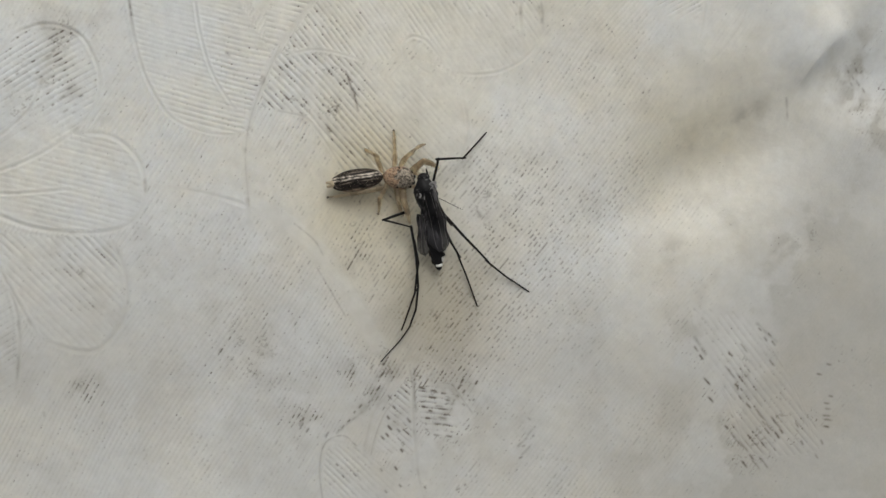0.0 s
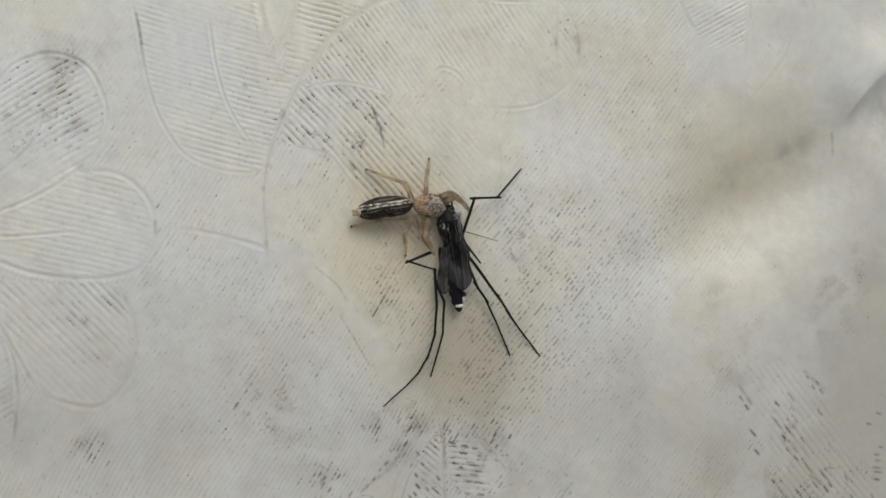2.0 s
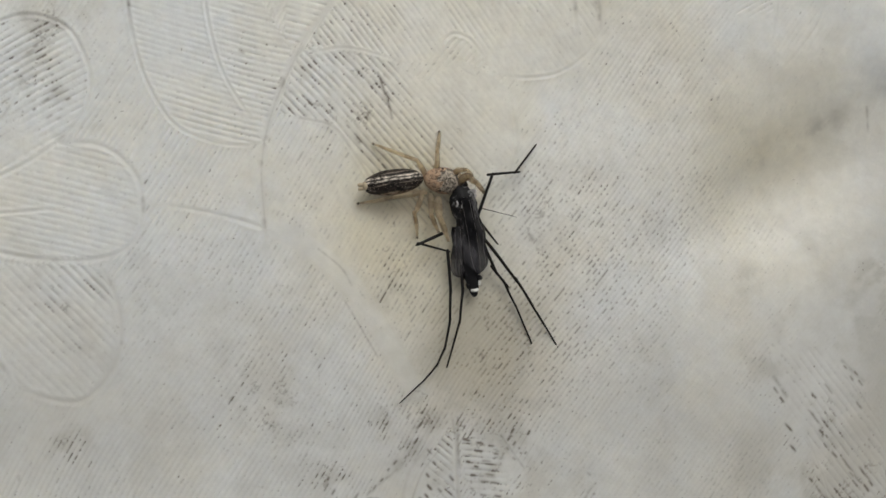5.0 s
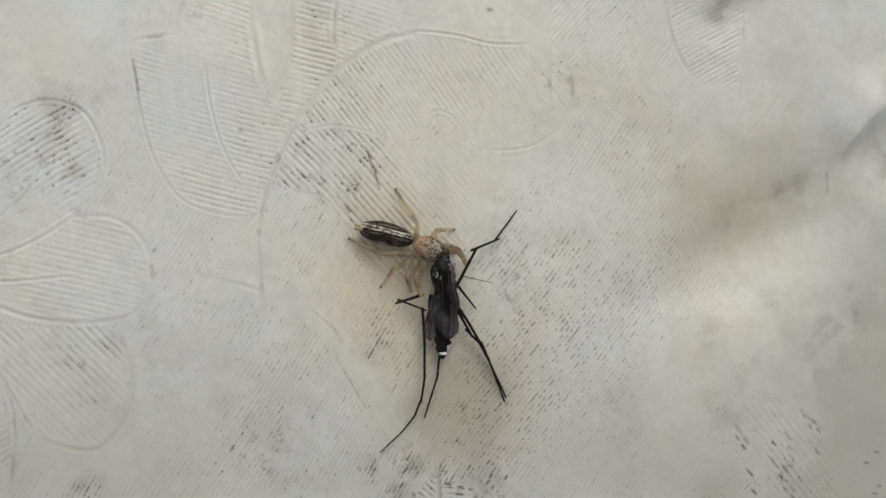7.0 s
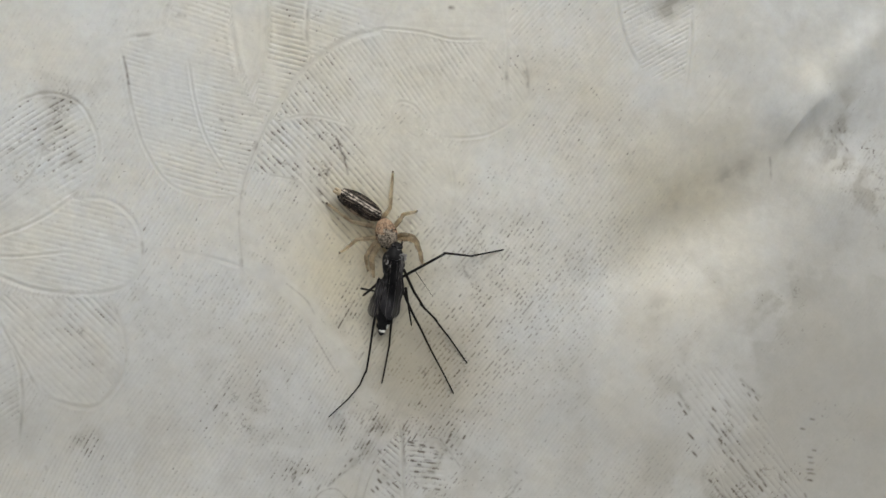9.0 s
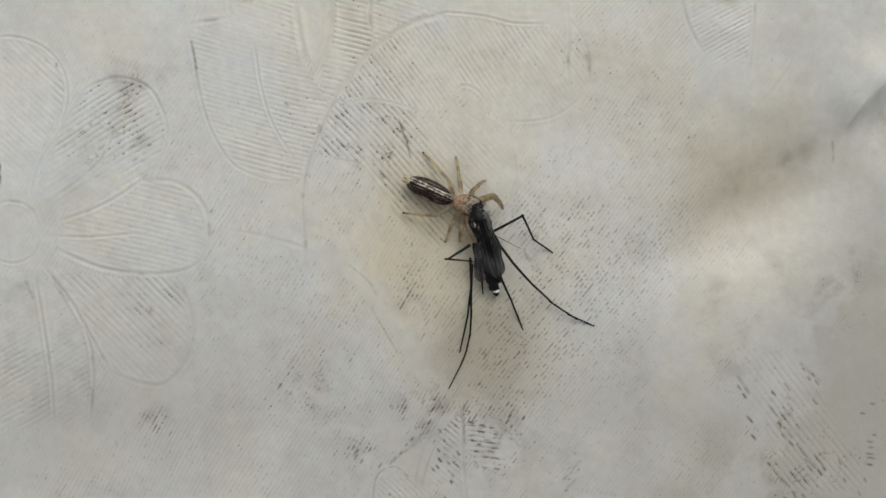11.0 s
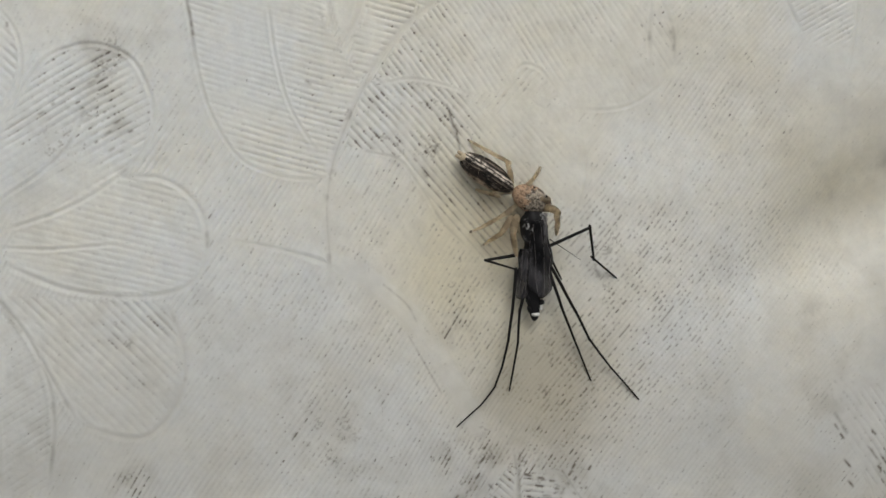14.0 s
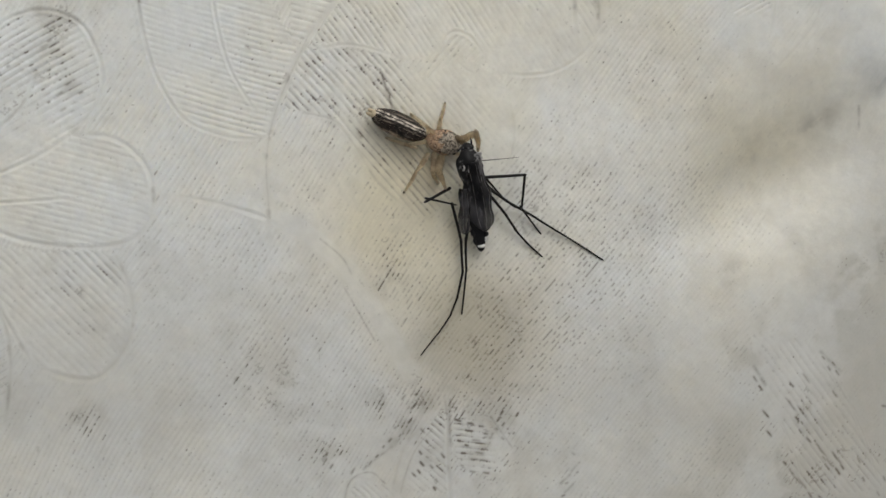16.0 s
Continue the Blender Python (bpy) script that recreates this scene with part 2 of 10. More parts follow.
class Relief:
    """The cloth's height, soiling and painted shade on a grid, in millimetres."""

    def __init__(self, xs, ys):
        self.xs, self.ys = xs, ys
        self.x, self.y = np.meshgrid(xs, ys)
        shape = self.x.shape
        self.turn = 52.5 + 6.0 * step_between(10.0, -2.0, self.x) + 8 * (clouds(self.x, self.y, 22, 40, 2) - 0.5)
        self.pitch, self.depth = np.full(shape, 0.285), np.full(shape, 0.9)
        self.far = np.full(shape, 9.0)
        self.width = np.full(shape, 0.3)
        self.inside = np.zeros(shape)
        self.smears = np.zeros(shape)
        self.strip = np.full(shape, 9.0)
        self.tall = np.zeros(shape)
        self.stains = np.zeros(shape)

    def window(self, lo, hi, pad):
        x0, x1 = np.searchsorted(self.xs, (lo[0] - pad, hi[0] + pad))
        y0, y1 = np.searchsorted(self.ys, (lo[1] - pad, hi[1] + pad))
        return slice(y0, y1), slice(x0, x1)

    def line(self, points, width):
        """A pressed outline through the points."""
        way = glide(points, 0.06)
        for i, p in enumerate(way):
            w = self.window(p, p, 0.9)
            d = np.hypot(self.x[w] - p[0], self.y[w] - p[1])
            near = d < self.far[w]
            tall = min(1, (i + 1) / 25, (len(way) - i) / 25) * width / 0.3
            self.far[w] = np.where(near, d, self.far[w])
            self.width[w] = np.where(near, width, self.width[w])
            self.tall[w] = np.where(near, tall, self.tall[w])

    def band(self, points, half):
        """A smooth raised strip, half its width on either side of a way."""
        for p in glide(points, 0.1):
            w = self.window(p, p, 2 * half)
            self.strip[w] = np.minimum(self.strip[w], np.hypot(self.x[w] - p[0], self.y[w] - p[1]) / half)

    def smear(self, points, width, strength):
        """Dirt dragged along a way, uneven and soft at its edges."""
        for i, p in enumerate(glide(points, 0.05)):
            w = self.window(p, p, 3 * width)
            spot = np.exp(-((self.x[w] - p[0]) ** 2 + (self.y[w] - p[1]) ** 2) / width**2)
            self.smears[w] = np.maximum(self.smears[w], strength * (0.6 + 0.4 * noise.noise((p[0] * 3, p[1] * 3, 0.5))) * spot)

    def flecks(self, spots, turn, length, strength):
        """Short strokes of lodged dirt, all lying the same way."""
        c, s = math.cos(radians(turn)), math.sin(radians(turn))
        for i, (px, py) in enumerate(spots):
            half = length * (0.35 + 0.3 * noise.noise((px, py, 2.0)))
            w = self.window((px, py), (px, py), length + 0.3)
            u, v = (self.x[w] - px) * c + (self.y[w] - py) * s, -(self.x[w] - px) * s + (self.y[w] - py) * c
            spot = np.exp(-((v + 0.012 * np.sin(7 * u + i)) / 0.078) ** 2 - (u / half) ** 4)
            self.smears[w] = np.maximum(self.smears[w], 1.2 * strength * (0.8 + 0.5 * noise.noise((px, py, 7.0))) * spot)

    def stain(self, spots, radius, strength):
        """Soft grey smudges."""
        for px, py in spots:
            w = self.window((px, py), (px, py), 3 * radius)
            d = np.hypot(self.x[w] - px, self.y[w] - py) / radius
            self.stains[w] = np.maximum(self.stains[w], strength * np.exp(-d * d))

    def area(self, points, turn, pitch, depth):
        """A field with its own hatching; turn in degrees from +x."""
        p = glide(points + points[:1], 0.3)
        w = self.window(p.min(0), p.max(0), 0)
        x, y = self.x[w], self.y[w]
        odd = np.zeros(x.shape, bool)
        for (ax, ay), (bx, by) in zip(p, np.roll(p, -1, 0)):
            if ay != by:
                odd ^= ((ay > y) != (by > y)) & (x < (bx - ax) * (y - ay) / (by - ay) + ax)
        for field, v in ((self.turn, turn), (self.pitch, pitch), (self.depth, depth), (self.inside, 1.0)):
            field[w] = np.where(odd, v, field[w])

    def finish(self, swells, folds, soils, creams):
        x, y = self.x, self.y
        a = np.radians(self.turn)
        bend = 0.5 * (clouds(x, y, 9, 3, 2) - 0.5)
        across = -x * np.sin(a) + y * np.cos(a) + bend
        along = x * np.cos(a) + y * np.sin(a)
        row = across / self.pitch
        groove = 0.5 - 0.5 * np.cos(2 * np.pi * row)
        clear = (1 - np.clip(1.5 * self.tall, 0, 1) * step_between(0.24, 0.08, self.far)) * step_between(0.85, 1.1, self.strip)
        under = np.exp(-0.5 * (((x - 1.9) / 3.4) ** 2 + ((y - 1.9) / 3.2) ** 2)) * (self.depth > 1.02)
        press = clouds(x, y, 5, 60, 3) + 0.15 * under
        low = np.where(self.inside > 0, 0.22, 0.45)
        depth = self.depth * clear * (low + (1 - low) * step_between(0.30, 0.62, press))
        fade = step_between(17.0, 33.0, x) * (1 - self.inside)
        depth = depth * (1 - 0.85 * fade) * (1 - 0.55 * step_between(6.0, 12.0, y) * step_between(-6.0, -14.0, x) * (1 - self.inside))
        worn = np.exp(-0.5 * (((x - 6.8) / 3.2) ** 2 + ((y - 8.6) / 2.6) ** 2)) * (self.inside > 0)
        depth = depth * (1 - 0.75 * worn)
        kept = 0.5 * lattice(along / 1.5 + np.floor(row) * 13.7, np.floor(row), 21) + 0.5 * lattice(along / 0.5 + np.floor(row) * 5.3, np.floor(row), 22)
        depth = depth * np.where(self.inside > 0, 0.3 + 0.7 * step_between(0.28, 0.6, kept), 0.6 + 0.4 * step_between(0.3, 0.6, kept))
        amp = np.where(self.inside > 0, 0.036, 0.037)
        height = -amp * depth * groove**1.7
        ridge = np.exp(-(self.far / self.width) ** 2 * 6.0)
        trench = np.exp(-((self.far - 0.85 * self.width) / (0.4 * self.width)) ** 2)
        height += self.tall * (0.020 * trench - 0.034 * ridge) * (0.7 + 0.3 * step_between(0.3, 0.65, clouds(x, y, 4, 66, 2)))
        height += (0.018 * step_between(1.25, 0.6, self.strip) - 0.006 * np.exp(-((self.strip - 1.2) / 0.18) ** 2)) * step_between(-5.0, -2.0, x)
        bare = step_between(1.15, 0.8, self.strip)
        for cx, cy, sx, sy, turn, h in swells:
            c, s = math.cos(radians(turn)), math.sin(radians(turn))
            u, v = (x - cx) * c + (y - cy) * s, -(x - cx) * s + (y - cy) * c
            height += h * np.exp(-0.5 * ((u / sx) ** 2 + (v / sy) ** 2))
        for cx, cy, length, gentle, steep, turn, h in folds:
            c, t = math.cos(radians(turn)), math.sin(radians(turn))
            u, v = (x - cx) * c + (y - cy) * t, -(x - cx) * t + (y - cy) * c
            v = v + 0.05 * u * u - 0.15
            rise = np.clip((u + length) / length, 0, 3)
            flank = np.where(v > 0, v / gentle, -v / (steep * (0.45 + 0.5 * rise)))
            height += h * np.exp(0.4 - np.sqrt(flank * flank + 0.16)) * np.exp(-np.abs(np.where(u < 0, u / 1.3, u) / length) ** 3)
        self.cream = np.zeros(x.shape)
        for cx, cy, r, h in creams:
            self.cream += h * np.exp(-0.5 * ((x - cx) ** 2 + (y - cy) ** 2) / r**2)
        height += 1.0 * (clouds(x, y, 14, 80, 2) - 0.5) + 0.30 * (clouds(x, y, 5.5, 84, 3) - 0.5) * step_between(12.0, 24.0, x) + 0.03 * (clouds(x, y, 1.6, 90, 3) - 0.5)
        patch = 0.02 + 0.62 * (clouds(x, y, 5, 20, 4) - 0.42)
        for cx, cy, r, h in soils:
            patch = patch + h * np.exp(-0.5 * ((x - cx) ** 2 + (y - cy) ** 2) / r**2)
        patch = patch * (0.15 + 1.5 * step_between(0.32, 0.68, clouds(x, y, 1.1, 24, 3)))
        k = np.floor(row)
        dash = 0.42 * lattice(along / 0.27 + k * 31.7, k, 7) + 0.36 * lattice(along / 0.13 + k * 11.1, k, 8) + 0.22 * lattice(x / 0.10, y / 0.10, 15)
        cut = 0.735 - 0.30 * np.clip(patch, 0, 1)
        seam = np.clip(0.22 + 0.5 * patch + 0.12 * under, 0, 0.7) * step_between(0.3, 0.7, clouds(x, y, 2.0, 77, 3) + 0.5 * under) * np.where(self.inside > 0, 1.0, 0.3)
        lodged = ((0.5 + 0.6 * lattice(x / 0.4, y / 0.4, 14)) * step_between(cut, cut + 0.22, dash - 0.14 * (1 - groove)) * groove**3 + seam * groove**7) * np.clip(depth * 1.4, 0, 1)
        fine = 0.45 * lattice(along / 0.17 + k * 23.3, k, 16) + 0.30 * lattice(along / 0.4 + k * 7.7, k, 18) + 0.25 * lattice(x / 0.11, y / 0.11, 17)
        about = np.exp(-0.5 * (((x - 10.0) / 7.2) ** 2 + ((y + 2.0) / 6.0) ** 2))
        level = 0.735 - 0.155 * about - 0.15 * step_between(0.35, 0.7, clouds(x, y, 3.0, 19, 3)) - 0.05 * np.clip(patch, 0, 1)
        lodged = np.maximum(lodged, (0.28 + 0.38 * about) * step_between(level, level + 0.14, fine) * groove**2.5 * np.clip(depth * 1.4, 0, 1))
        lodged = lodged * (1 - 0.2 * step_between(-8.0, -14.0, x))
        blot = step_between(0.80, 0.95, 0.6 * clouds(x, y, 0.5, 61, 3) + 0.4 * lattice(x / 0.12, y / 0.12, 62) + 0.20 * np.clip(patch, 0, 1) + 0.04 * about)
        specks = step_between(0.0, 0.08, lattice(x / 0.13, y / 0.13, 9) * lattice(x / 0.9, y / 0.9, 10) - 0.87 + 0.16 * np.clip(patch, 0, 1))
        beside = ridge * np.clip(self.tall, 0, 1) * step_between(0.62, 0.8, clouds(x, y, 1.2, 33, 3) + 0.25 * np.clip(patch, 0, 1)) * 0.6
        self.height = height
        self.grime = np.clip(1.12 * lodged + 0.6 * specks + 0.32 * blot + 0.5 * beside + self.smears * (0.5 + 0.8 * clouds(x, y, 0.25, 71, 2)), 0, 1)
        # the cloth turns greyer towards the bottom and towards the right
        greying = 0.42 * step_between(26.0, 38.0, x) * step_between(9.0, 3.0, y) + 0.52 * step_between(6.0, -12.0, y) + 0.24 * step_between(5.0, 24.0, x)
        # the mosquito's soft brown shadow, put into the cloth's colour
        warm_cast = np.exp(-0.5 * (((x - 7.0) / 2.0) ** 2 + ((y + 7.4) / 2.1) ** 2)) * (0.5 + 0.8 * clouds(x, y, 1.2, 58, 3))
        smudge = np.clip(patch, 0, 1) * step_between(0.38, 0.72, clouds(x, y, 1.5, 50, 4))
        self.cream = (self.cream + 0.7 * warm_cast) * (1 - 0.3 * bare)
        # dirt and groove shade together, put into the pressed outlines' colour
        lined = 0.13 * ridge * np.clip(self.tall, 0, 1) * (0.5 + clouds(x, y, 2.2, 35, 3))
        self.soil_shade = (1 - 0.1 * bare) * np.clip(lined + self.stains * (0.3 + 1.3 * step_between(0.3, 0.7, clouds(x, y, 0.9, 59, 3))) + 1.05 * warm_cast + (0.3 + 0.5 * step_between(18, 26, x)) * smudge + greying * (0.5 + clouds(x, y, 7, 52, 4)) * 0.75 + 0.14 * step_between(0.5, 0.75, clouds(x, y, 3.0, 55, 4)), 0, 0.8)


relief = Relief(ladder(-29.0, 43.0, 0.053, 420), ladder(-23.0, 21.5, 0.053, 420))
relief.line([(-23.8, 1.1), (-24.3, 2.5), (-25.6, 3.1), (-27.0, 2.6), (-27.5, 1.1), (-27.1, -0.6), (-25.7, -1.2), (-24.3, -0.6), (-23.8, 1.1)], 0.22)  # flower_eye
relief.line([(-24.5, 3.2), (-23.8, 5.7), (-22.3, 8.2), (-21.4, 9.7), (-20.4, 10.9), (-19.1, 11.5), (-17.8, 11.6), (-16.4, 11.1), (-15.6, 10.1), (-15.0, 8.2), (-15.4, 6.3), (-16.5, 4.9), (-18.0, 3.7), (-19.8, 2.7), (-21.9, 1.9), (-22.9, 1.6)], 0.24)  # petal_a
relief.line([(-18.6, 8.2), (-19.2, 6.7), (-19.8, 5.8), (-21.0, 4.6), (-22.4, 3.6), (-23.5, 2.7)], 0.22)  # petal_a_rib
relief.line([(-16.9, 4.6), (-14.4, 4.4), (-12.7, 3.0), (-12.2, 1.2), (-12.5, -0.5), (-13.6, -1.6), (-15.9, -2.0), (-19.5, -1.6), (-22.9, -0.2)], 0.3)  # petal_b
relief.line([(-23.3, 0.7), (-20.5, 0.6), (-16.6, 0.9)], 0.22)  # petal_rib
relief.line([(-14.4, -2.3), (-13.7, -4.1), (-13.4, -6.0), (-13.8, -7.9), (-15.2, -9.6), (-16.7, -9.8), (-19.1, -9.0)], 0.32)  # petal_c
relief.line([(-23.8, -1.2), (-22.0, -3.6), (-20.6, -6.2), (-19.1, -9.0)], 0.25)  # petal_cl
relief.line([(-21.1, -5.1), (-20.5, -7.3), (-20.4, -9.5), (-20.7, -12.5)], 0.26)  # petal_d
relief.line([(-24.2, -2.1), (-23.7, -5.8), (-23.3, -9.1), (-23.2, -12.4)], 0.24)  # petal_dr
relief.line([(-26.8, -2.1), (-27.2, -5.0), (-27.1, -7.9)], 0.26)  # petal_dl
relief.line([(-27.4, 14.2), (-25.4, 14.4), (-23.4, 13.7), (-22.1, 12.2), (-21.8, 10.2), (-22.4, 7.9)], 0.22)  # petal_e
relief.line([(-26.7, 7.5), (-26.4, 5.4), (-26.4, 4.0)], 0.22)  # petal_er
relief.line([(-10.4, 15.8), (-11.6, 15.6), (-12.9, 15.4), (-13.7, 15.1)], 0.3)  # leaf_top
relief.line([(-8.4, 20.2), (-8.9, 19.5), (-9.7, 18.4), (-10.3, 17.5), (-10.6, 16.6), (-10.4, 15.9)], 0.34)  # leaf_horn
relief.line([(-13.5, 15.0), (-13.1, 13.0), (-12.6, 10.1), (-11.9, 7.9), (-10.5, 5.7), (-8.7, 4.8), (-7.0, 4.5), (-5.4, 4.7)], 0.22)  # leaf_edge
relief.line([(-8.9, 14.1), (-8.5, 11.2), (-7.7, 8.5), (-6.1, 5.9)], 0.2)  # leaf_vein
relief.line([(-6.1, 16.7), (-5.9, 15.6), (-5.7, 14.3), (-5.4, 13.0), (-5.0, 12.5)], 0.4)  # fold_l
relief.line([(-3.4, 20.5), (-3.5, 19.6), (-3.6, 17.6), (-3.6, 15.6), (-3.7, 14.3), (-4.2, 13.0), (-5.0, 12.4)], 0.42)  # fold_r
relief.line([(-0.2, 20.4), (-0.4, 19.7), (-0.7, 18.6), (-0.9, 16.4), (-0.8, 14.5)], 0.3)  # stem
relief.line([(-5.3, -2.1), (-5.5, 0.2), (-5.6, 3.1), (-5.4, 5.0), (-4.6, 7.6), (-3.1, 10.7), (-0.9, 13.5), (1.9, 15.4), (4.3, 16.2)], 0.44)  # big_arc
relief.line([(3.2, 15.9), (4.3, 16.2), (6.9, 16.0), (9.2, 15.5), (11.7, 15.5)], 0.2)  # arc_end
relief.line([(-2.8, 9.9), (-0.9, 10.2), (0.9, 9.9), (2.4, 9.4)], 0.2)  # inner_band
relief.line([(4.0, 16.4), (4.7, 17.4), (5.8, 18.7), (7.3, 19.8)], 0.26)  # fork_a
relief.line([(12.6, 19.2), (12.8, 17.4), (13.0, 15.9), (13.8, 14.8), (14.4, 13.3), (14.5, 11.4)], 0.24)  # scallop
relief.line([(5.0, 9.8), (4.9, 10.5), (5.2, 11.0), (5.7, 11.2), (6.5, 10.9), (7.1, 10.2), (7.6, 9.6)], 0.22)  # spiral
relief.line([(5.6, 9.6), (6.2, 9.0), (7.1, 8.6)], 0.18)  # spiral_low
relief.line([(8.6, 8.8), (9.2, 8.7), (10.2, 8.7), (11.8, 9.0), (13.4, 10.0), (14.6, 11.4)], 0.22)  # low_arc
relief.line([(-4.3, 6.2), (-2.8, 6.0), (-1.5, 5.6), (-0.2, 3.9), (1.0, 2.1), (3.0, 0.3)], 0.18)  # pocket
relief.line([(-11.8, 1.1), (-11.0, 1.1), (-9.1, 0.8), (-7.4, 0.4), (-5.8, -0.1), (-4.6, -0.7)], 0.3)  # band_in
relief.line([(20.5, 20.5), (20.9, 17.5), (21.6, 15.2), (22.7, 13.4)], 0.3)  # right_leaf_a
relief.line([(26.3, 18.0), (26.1, 14.5), (25.7, 11.3)], 0.26)  # right_leaf_b
relief.line([(8.9, 7.6), (9.3, 4.9), (8.6, 2.3)], 0.22)  # side_arc
relief.line([(2.1, -17.6), (2.4, -16.0), (2.9, -14.4), (4.3, -12.6), (5.2, -11.6)], 0.26)  # fan_a
relief.line([(2.6, -17.6), (3.0, -16.0), (3.6, -14.5), (4.6, -13.2)], 0.2)  # fan_a2
relief.line([(1.2, -16.6), (0.4, -16.3), (-0.2, -16.3), (-0.6, -16.8), (-0.8, -17.9), (-0.9, -19.7)], 0.26)  # fan_b
relief.line([(5.3, -10.7), (5.5, -12.3), (5.6, -14.5), (5.7, -16.2), (5.9, -18.3), (6.3, -20.4)], 0.26)  # fan_stem
relief.line([(7.5, -12.1), (8.4, -13.2), (9.2, -14.3)], 0.28)  # fan_edge
relief.line([(7.4, 5.8), (7.7, 5.7), (7.9, 5.6)], 0.3)  # fleck
relief.line([(24.8, -7.2), (25.8, -10.4), (27.7, -13.7), (29.2, -17.5)], 0.1)  # right_low_a
relief.line([(29.5, -8.4), (31.6, -11.3), (33.3, -14.3), (34.6, -17.6)], 0.1)  # right_low_b
relief.line([(12.7, 17.1), (13.0, 15.2), (12.9, 12.8), (13.1, 10.9)], 0.26)  # far_petal_a
relief.line([(25.7, 9.0), (27.2, 10.6), (28.7, 12.6), (29.3, 14.6)], 0.22)  # right_leaf_c
relief.area([(-23.6, 3.3), (-22.6, 7.4), (-20.3, 10.8), (-18.7, 11.3), (-16.5, 11.0), (-15.3, 9.2), (-15.3, 7.0), (-16.0, 5.4), (-17.4, 4.0), (-20.5, 2.2)], 31, .37, 1)  # petal_a
relief.area([(-22.2, 1.5), (-16.9, 4.5), (-14.4, 4.3), (-12.8, 2.9), (-12.3, 1.2), (-12.6, -0.4), (-13.7, -1.5), (-15.9, -1.8), (-19.5, -1.5), (-22.6, -0.2)], -13, 0.36, .5)  # petal_b
relief.area([(-23.3, -1.8), (-19.1, -2.2), (-14.6, -2.4), (-13.7, -4.3), (-13.5, -6.0), (-14.0, -7.8), (-15.3, -9.5), (-16.7, -9.7), (-19.2, -8.7), (-21.3, -5.5)], -47, .40, 1)  # petal_c
relief.area([(-26.8, -2.1), (-24.0, -2.1), (-21.1, -5.5), (-20.5, -9.5), (-20.9, -12.5), (-27.3, -12.2), (-27.3, -5.7)], 32, .36, .9)  # petal_d
relief.area([(-29.1, 13.1), (-25.4, 14.2), (-23.4, 13.6), (-22.2, 12.0), (-22.1, 10.0), (-23.5, 7.2), (-25.2, 5.1), (-29.3, 4.4)], -45, .36, 1.1)  # petal_e
relief.area([(-13.4, 14.8), (-10.5, 15.6), (-8.2, 14.5), (-6.1, 13.4), (-4.6, 11.2), (-3.9, 9.8), (-5.0, 7.0), (-5.5, 4.8), (-7.2, 4.6), (-8.8, 5.0), (-10.5, 5.9), (-11.8, 8.1), (-12.5, 10.1)], -14, 0.33, .75)  # leaf
relief.area([(-10.2, 15.9), (-10.0, 17.3), (-8.9, 19.0), (-6.2, 19.5), (-6.1, 15.9), (-5.6, 13.4), (-8.2, 14.5)], -18, 0.34, .9)  # leaf_up
relief.area([(-6.0, 20.3), (-5.8, 15.9), (-5.0, 12.8), (-4.3, 13.1), (-3.6, 15.2), (-3.6, 20.3)], 0, .5, 0)  # smooth_fold
relief.area([(-3.3, 20.3), (-3.4, 15.3), (-4.2, 12.5), (-3.9, 10.1), (-1.1, 13.4), (-0.8, 14.6), (-0.6, 20.4)], -15, 0.36, 1)  # column
relief.area([(-0.4, 20.4), (-0.6, 14.2), (1.9, 15.5), (3.9, 16.3), (4.7, 17.5), (6.9, 20.6)], -19, 0.34, .7)  # column_b
relief.area([(7.3, 20.6), (5.8, 18.5), (4.7, 17.0), (4.5, 16.2), (6.9, 16.1), (9.2, 15.6), (12.7, 15.5), (12.6, 19.2), (12.3, 20.7)], 0, .5, 0.1)  # smooth_head
relief.area([(-3.0, 10.3), (-0.9, 13.2), (1.9, 15.2), (4.3, 16.0), (6.9, 15.8), (9.2, 15.3), (11.9, 14.9), (14.1, 13.6), (14.3, 11.4), (12.8, 9.8), (10.5, 8.8), (8.0, 9.0), (6.6, 10.6), (5.3, 10.9), (4.7, 10.1), (2.8, 9.4), (0.9, 10.1), (-0.9, 10.3)], -54, .33, 0.95)  # circle
relief.area([(-4.6, 6.4), (-4.3, 7.6), (-3.1, 10.1), (-0.9, 9.9), (1.3, 9.6), (4.0, 8.3), (7.4, 7.2), (9.0, 4.2), (7.4, 3.1), (6.5, 2.3), (4.4, 0.2), (3.0, 0.3), (1.0, 2.1), (-0.2, 3.9), (-1.6, 5.6), (-2.8, 6.1)], -47, .35, 1.1)  # circle_low
relief.area([(4.0, 8.3), (4.9, 9.0), (6.2, 9.6), (8.0, 8.7), (8.9, 7.6), (9.1, 4.2), (7.4, 7.2)], -50, .33, .5)  # circle_end
relief.area([(-6.1, 0.5), (-3.9, -0.0), (-2.4, -0.8), (-0.7, -2.2), (1.3, -4.8), (2.8, -7.5), (3.9, -9.9), (2.2, -9.2), (1.2, -7.3), (-0.4, -4.9), (-2.1, -2.9), (-3.9, -1.4), (-5.2, -0.7)], 0, .5, 0)  # smooth_band
relief.area([(20.7, 20.9), (21.0, 17.5), (21.7, 15.2), (22.8, 13.4), (24.6, 12.4), (25.8, 13.4), (26.1, 16.1), (26.1, 21.0)], 29, .30, 1)  # right_leaf
relief.area([(2.8, -17.0), (3.2, -15.1), (4.0, -13.6), (5.3, -12.1), (5.5, -13.9), (5.7, -17.1)], -42, .34, 1.5)  # fan_left
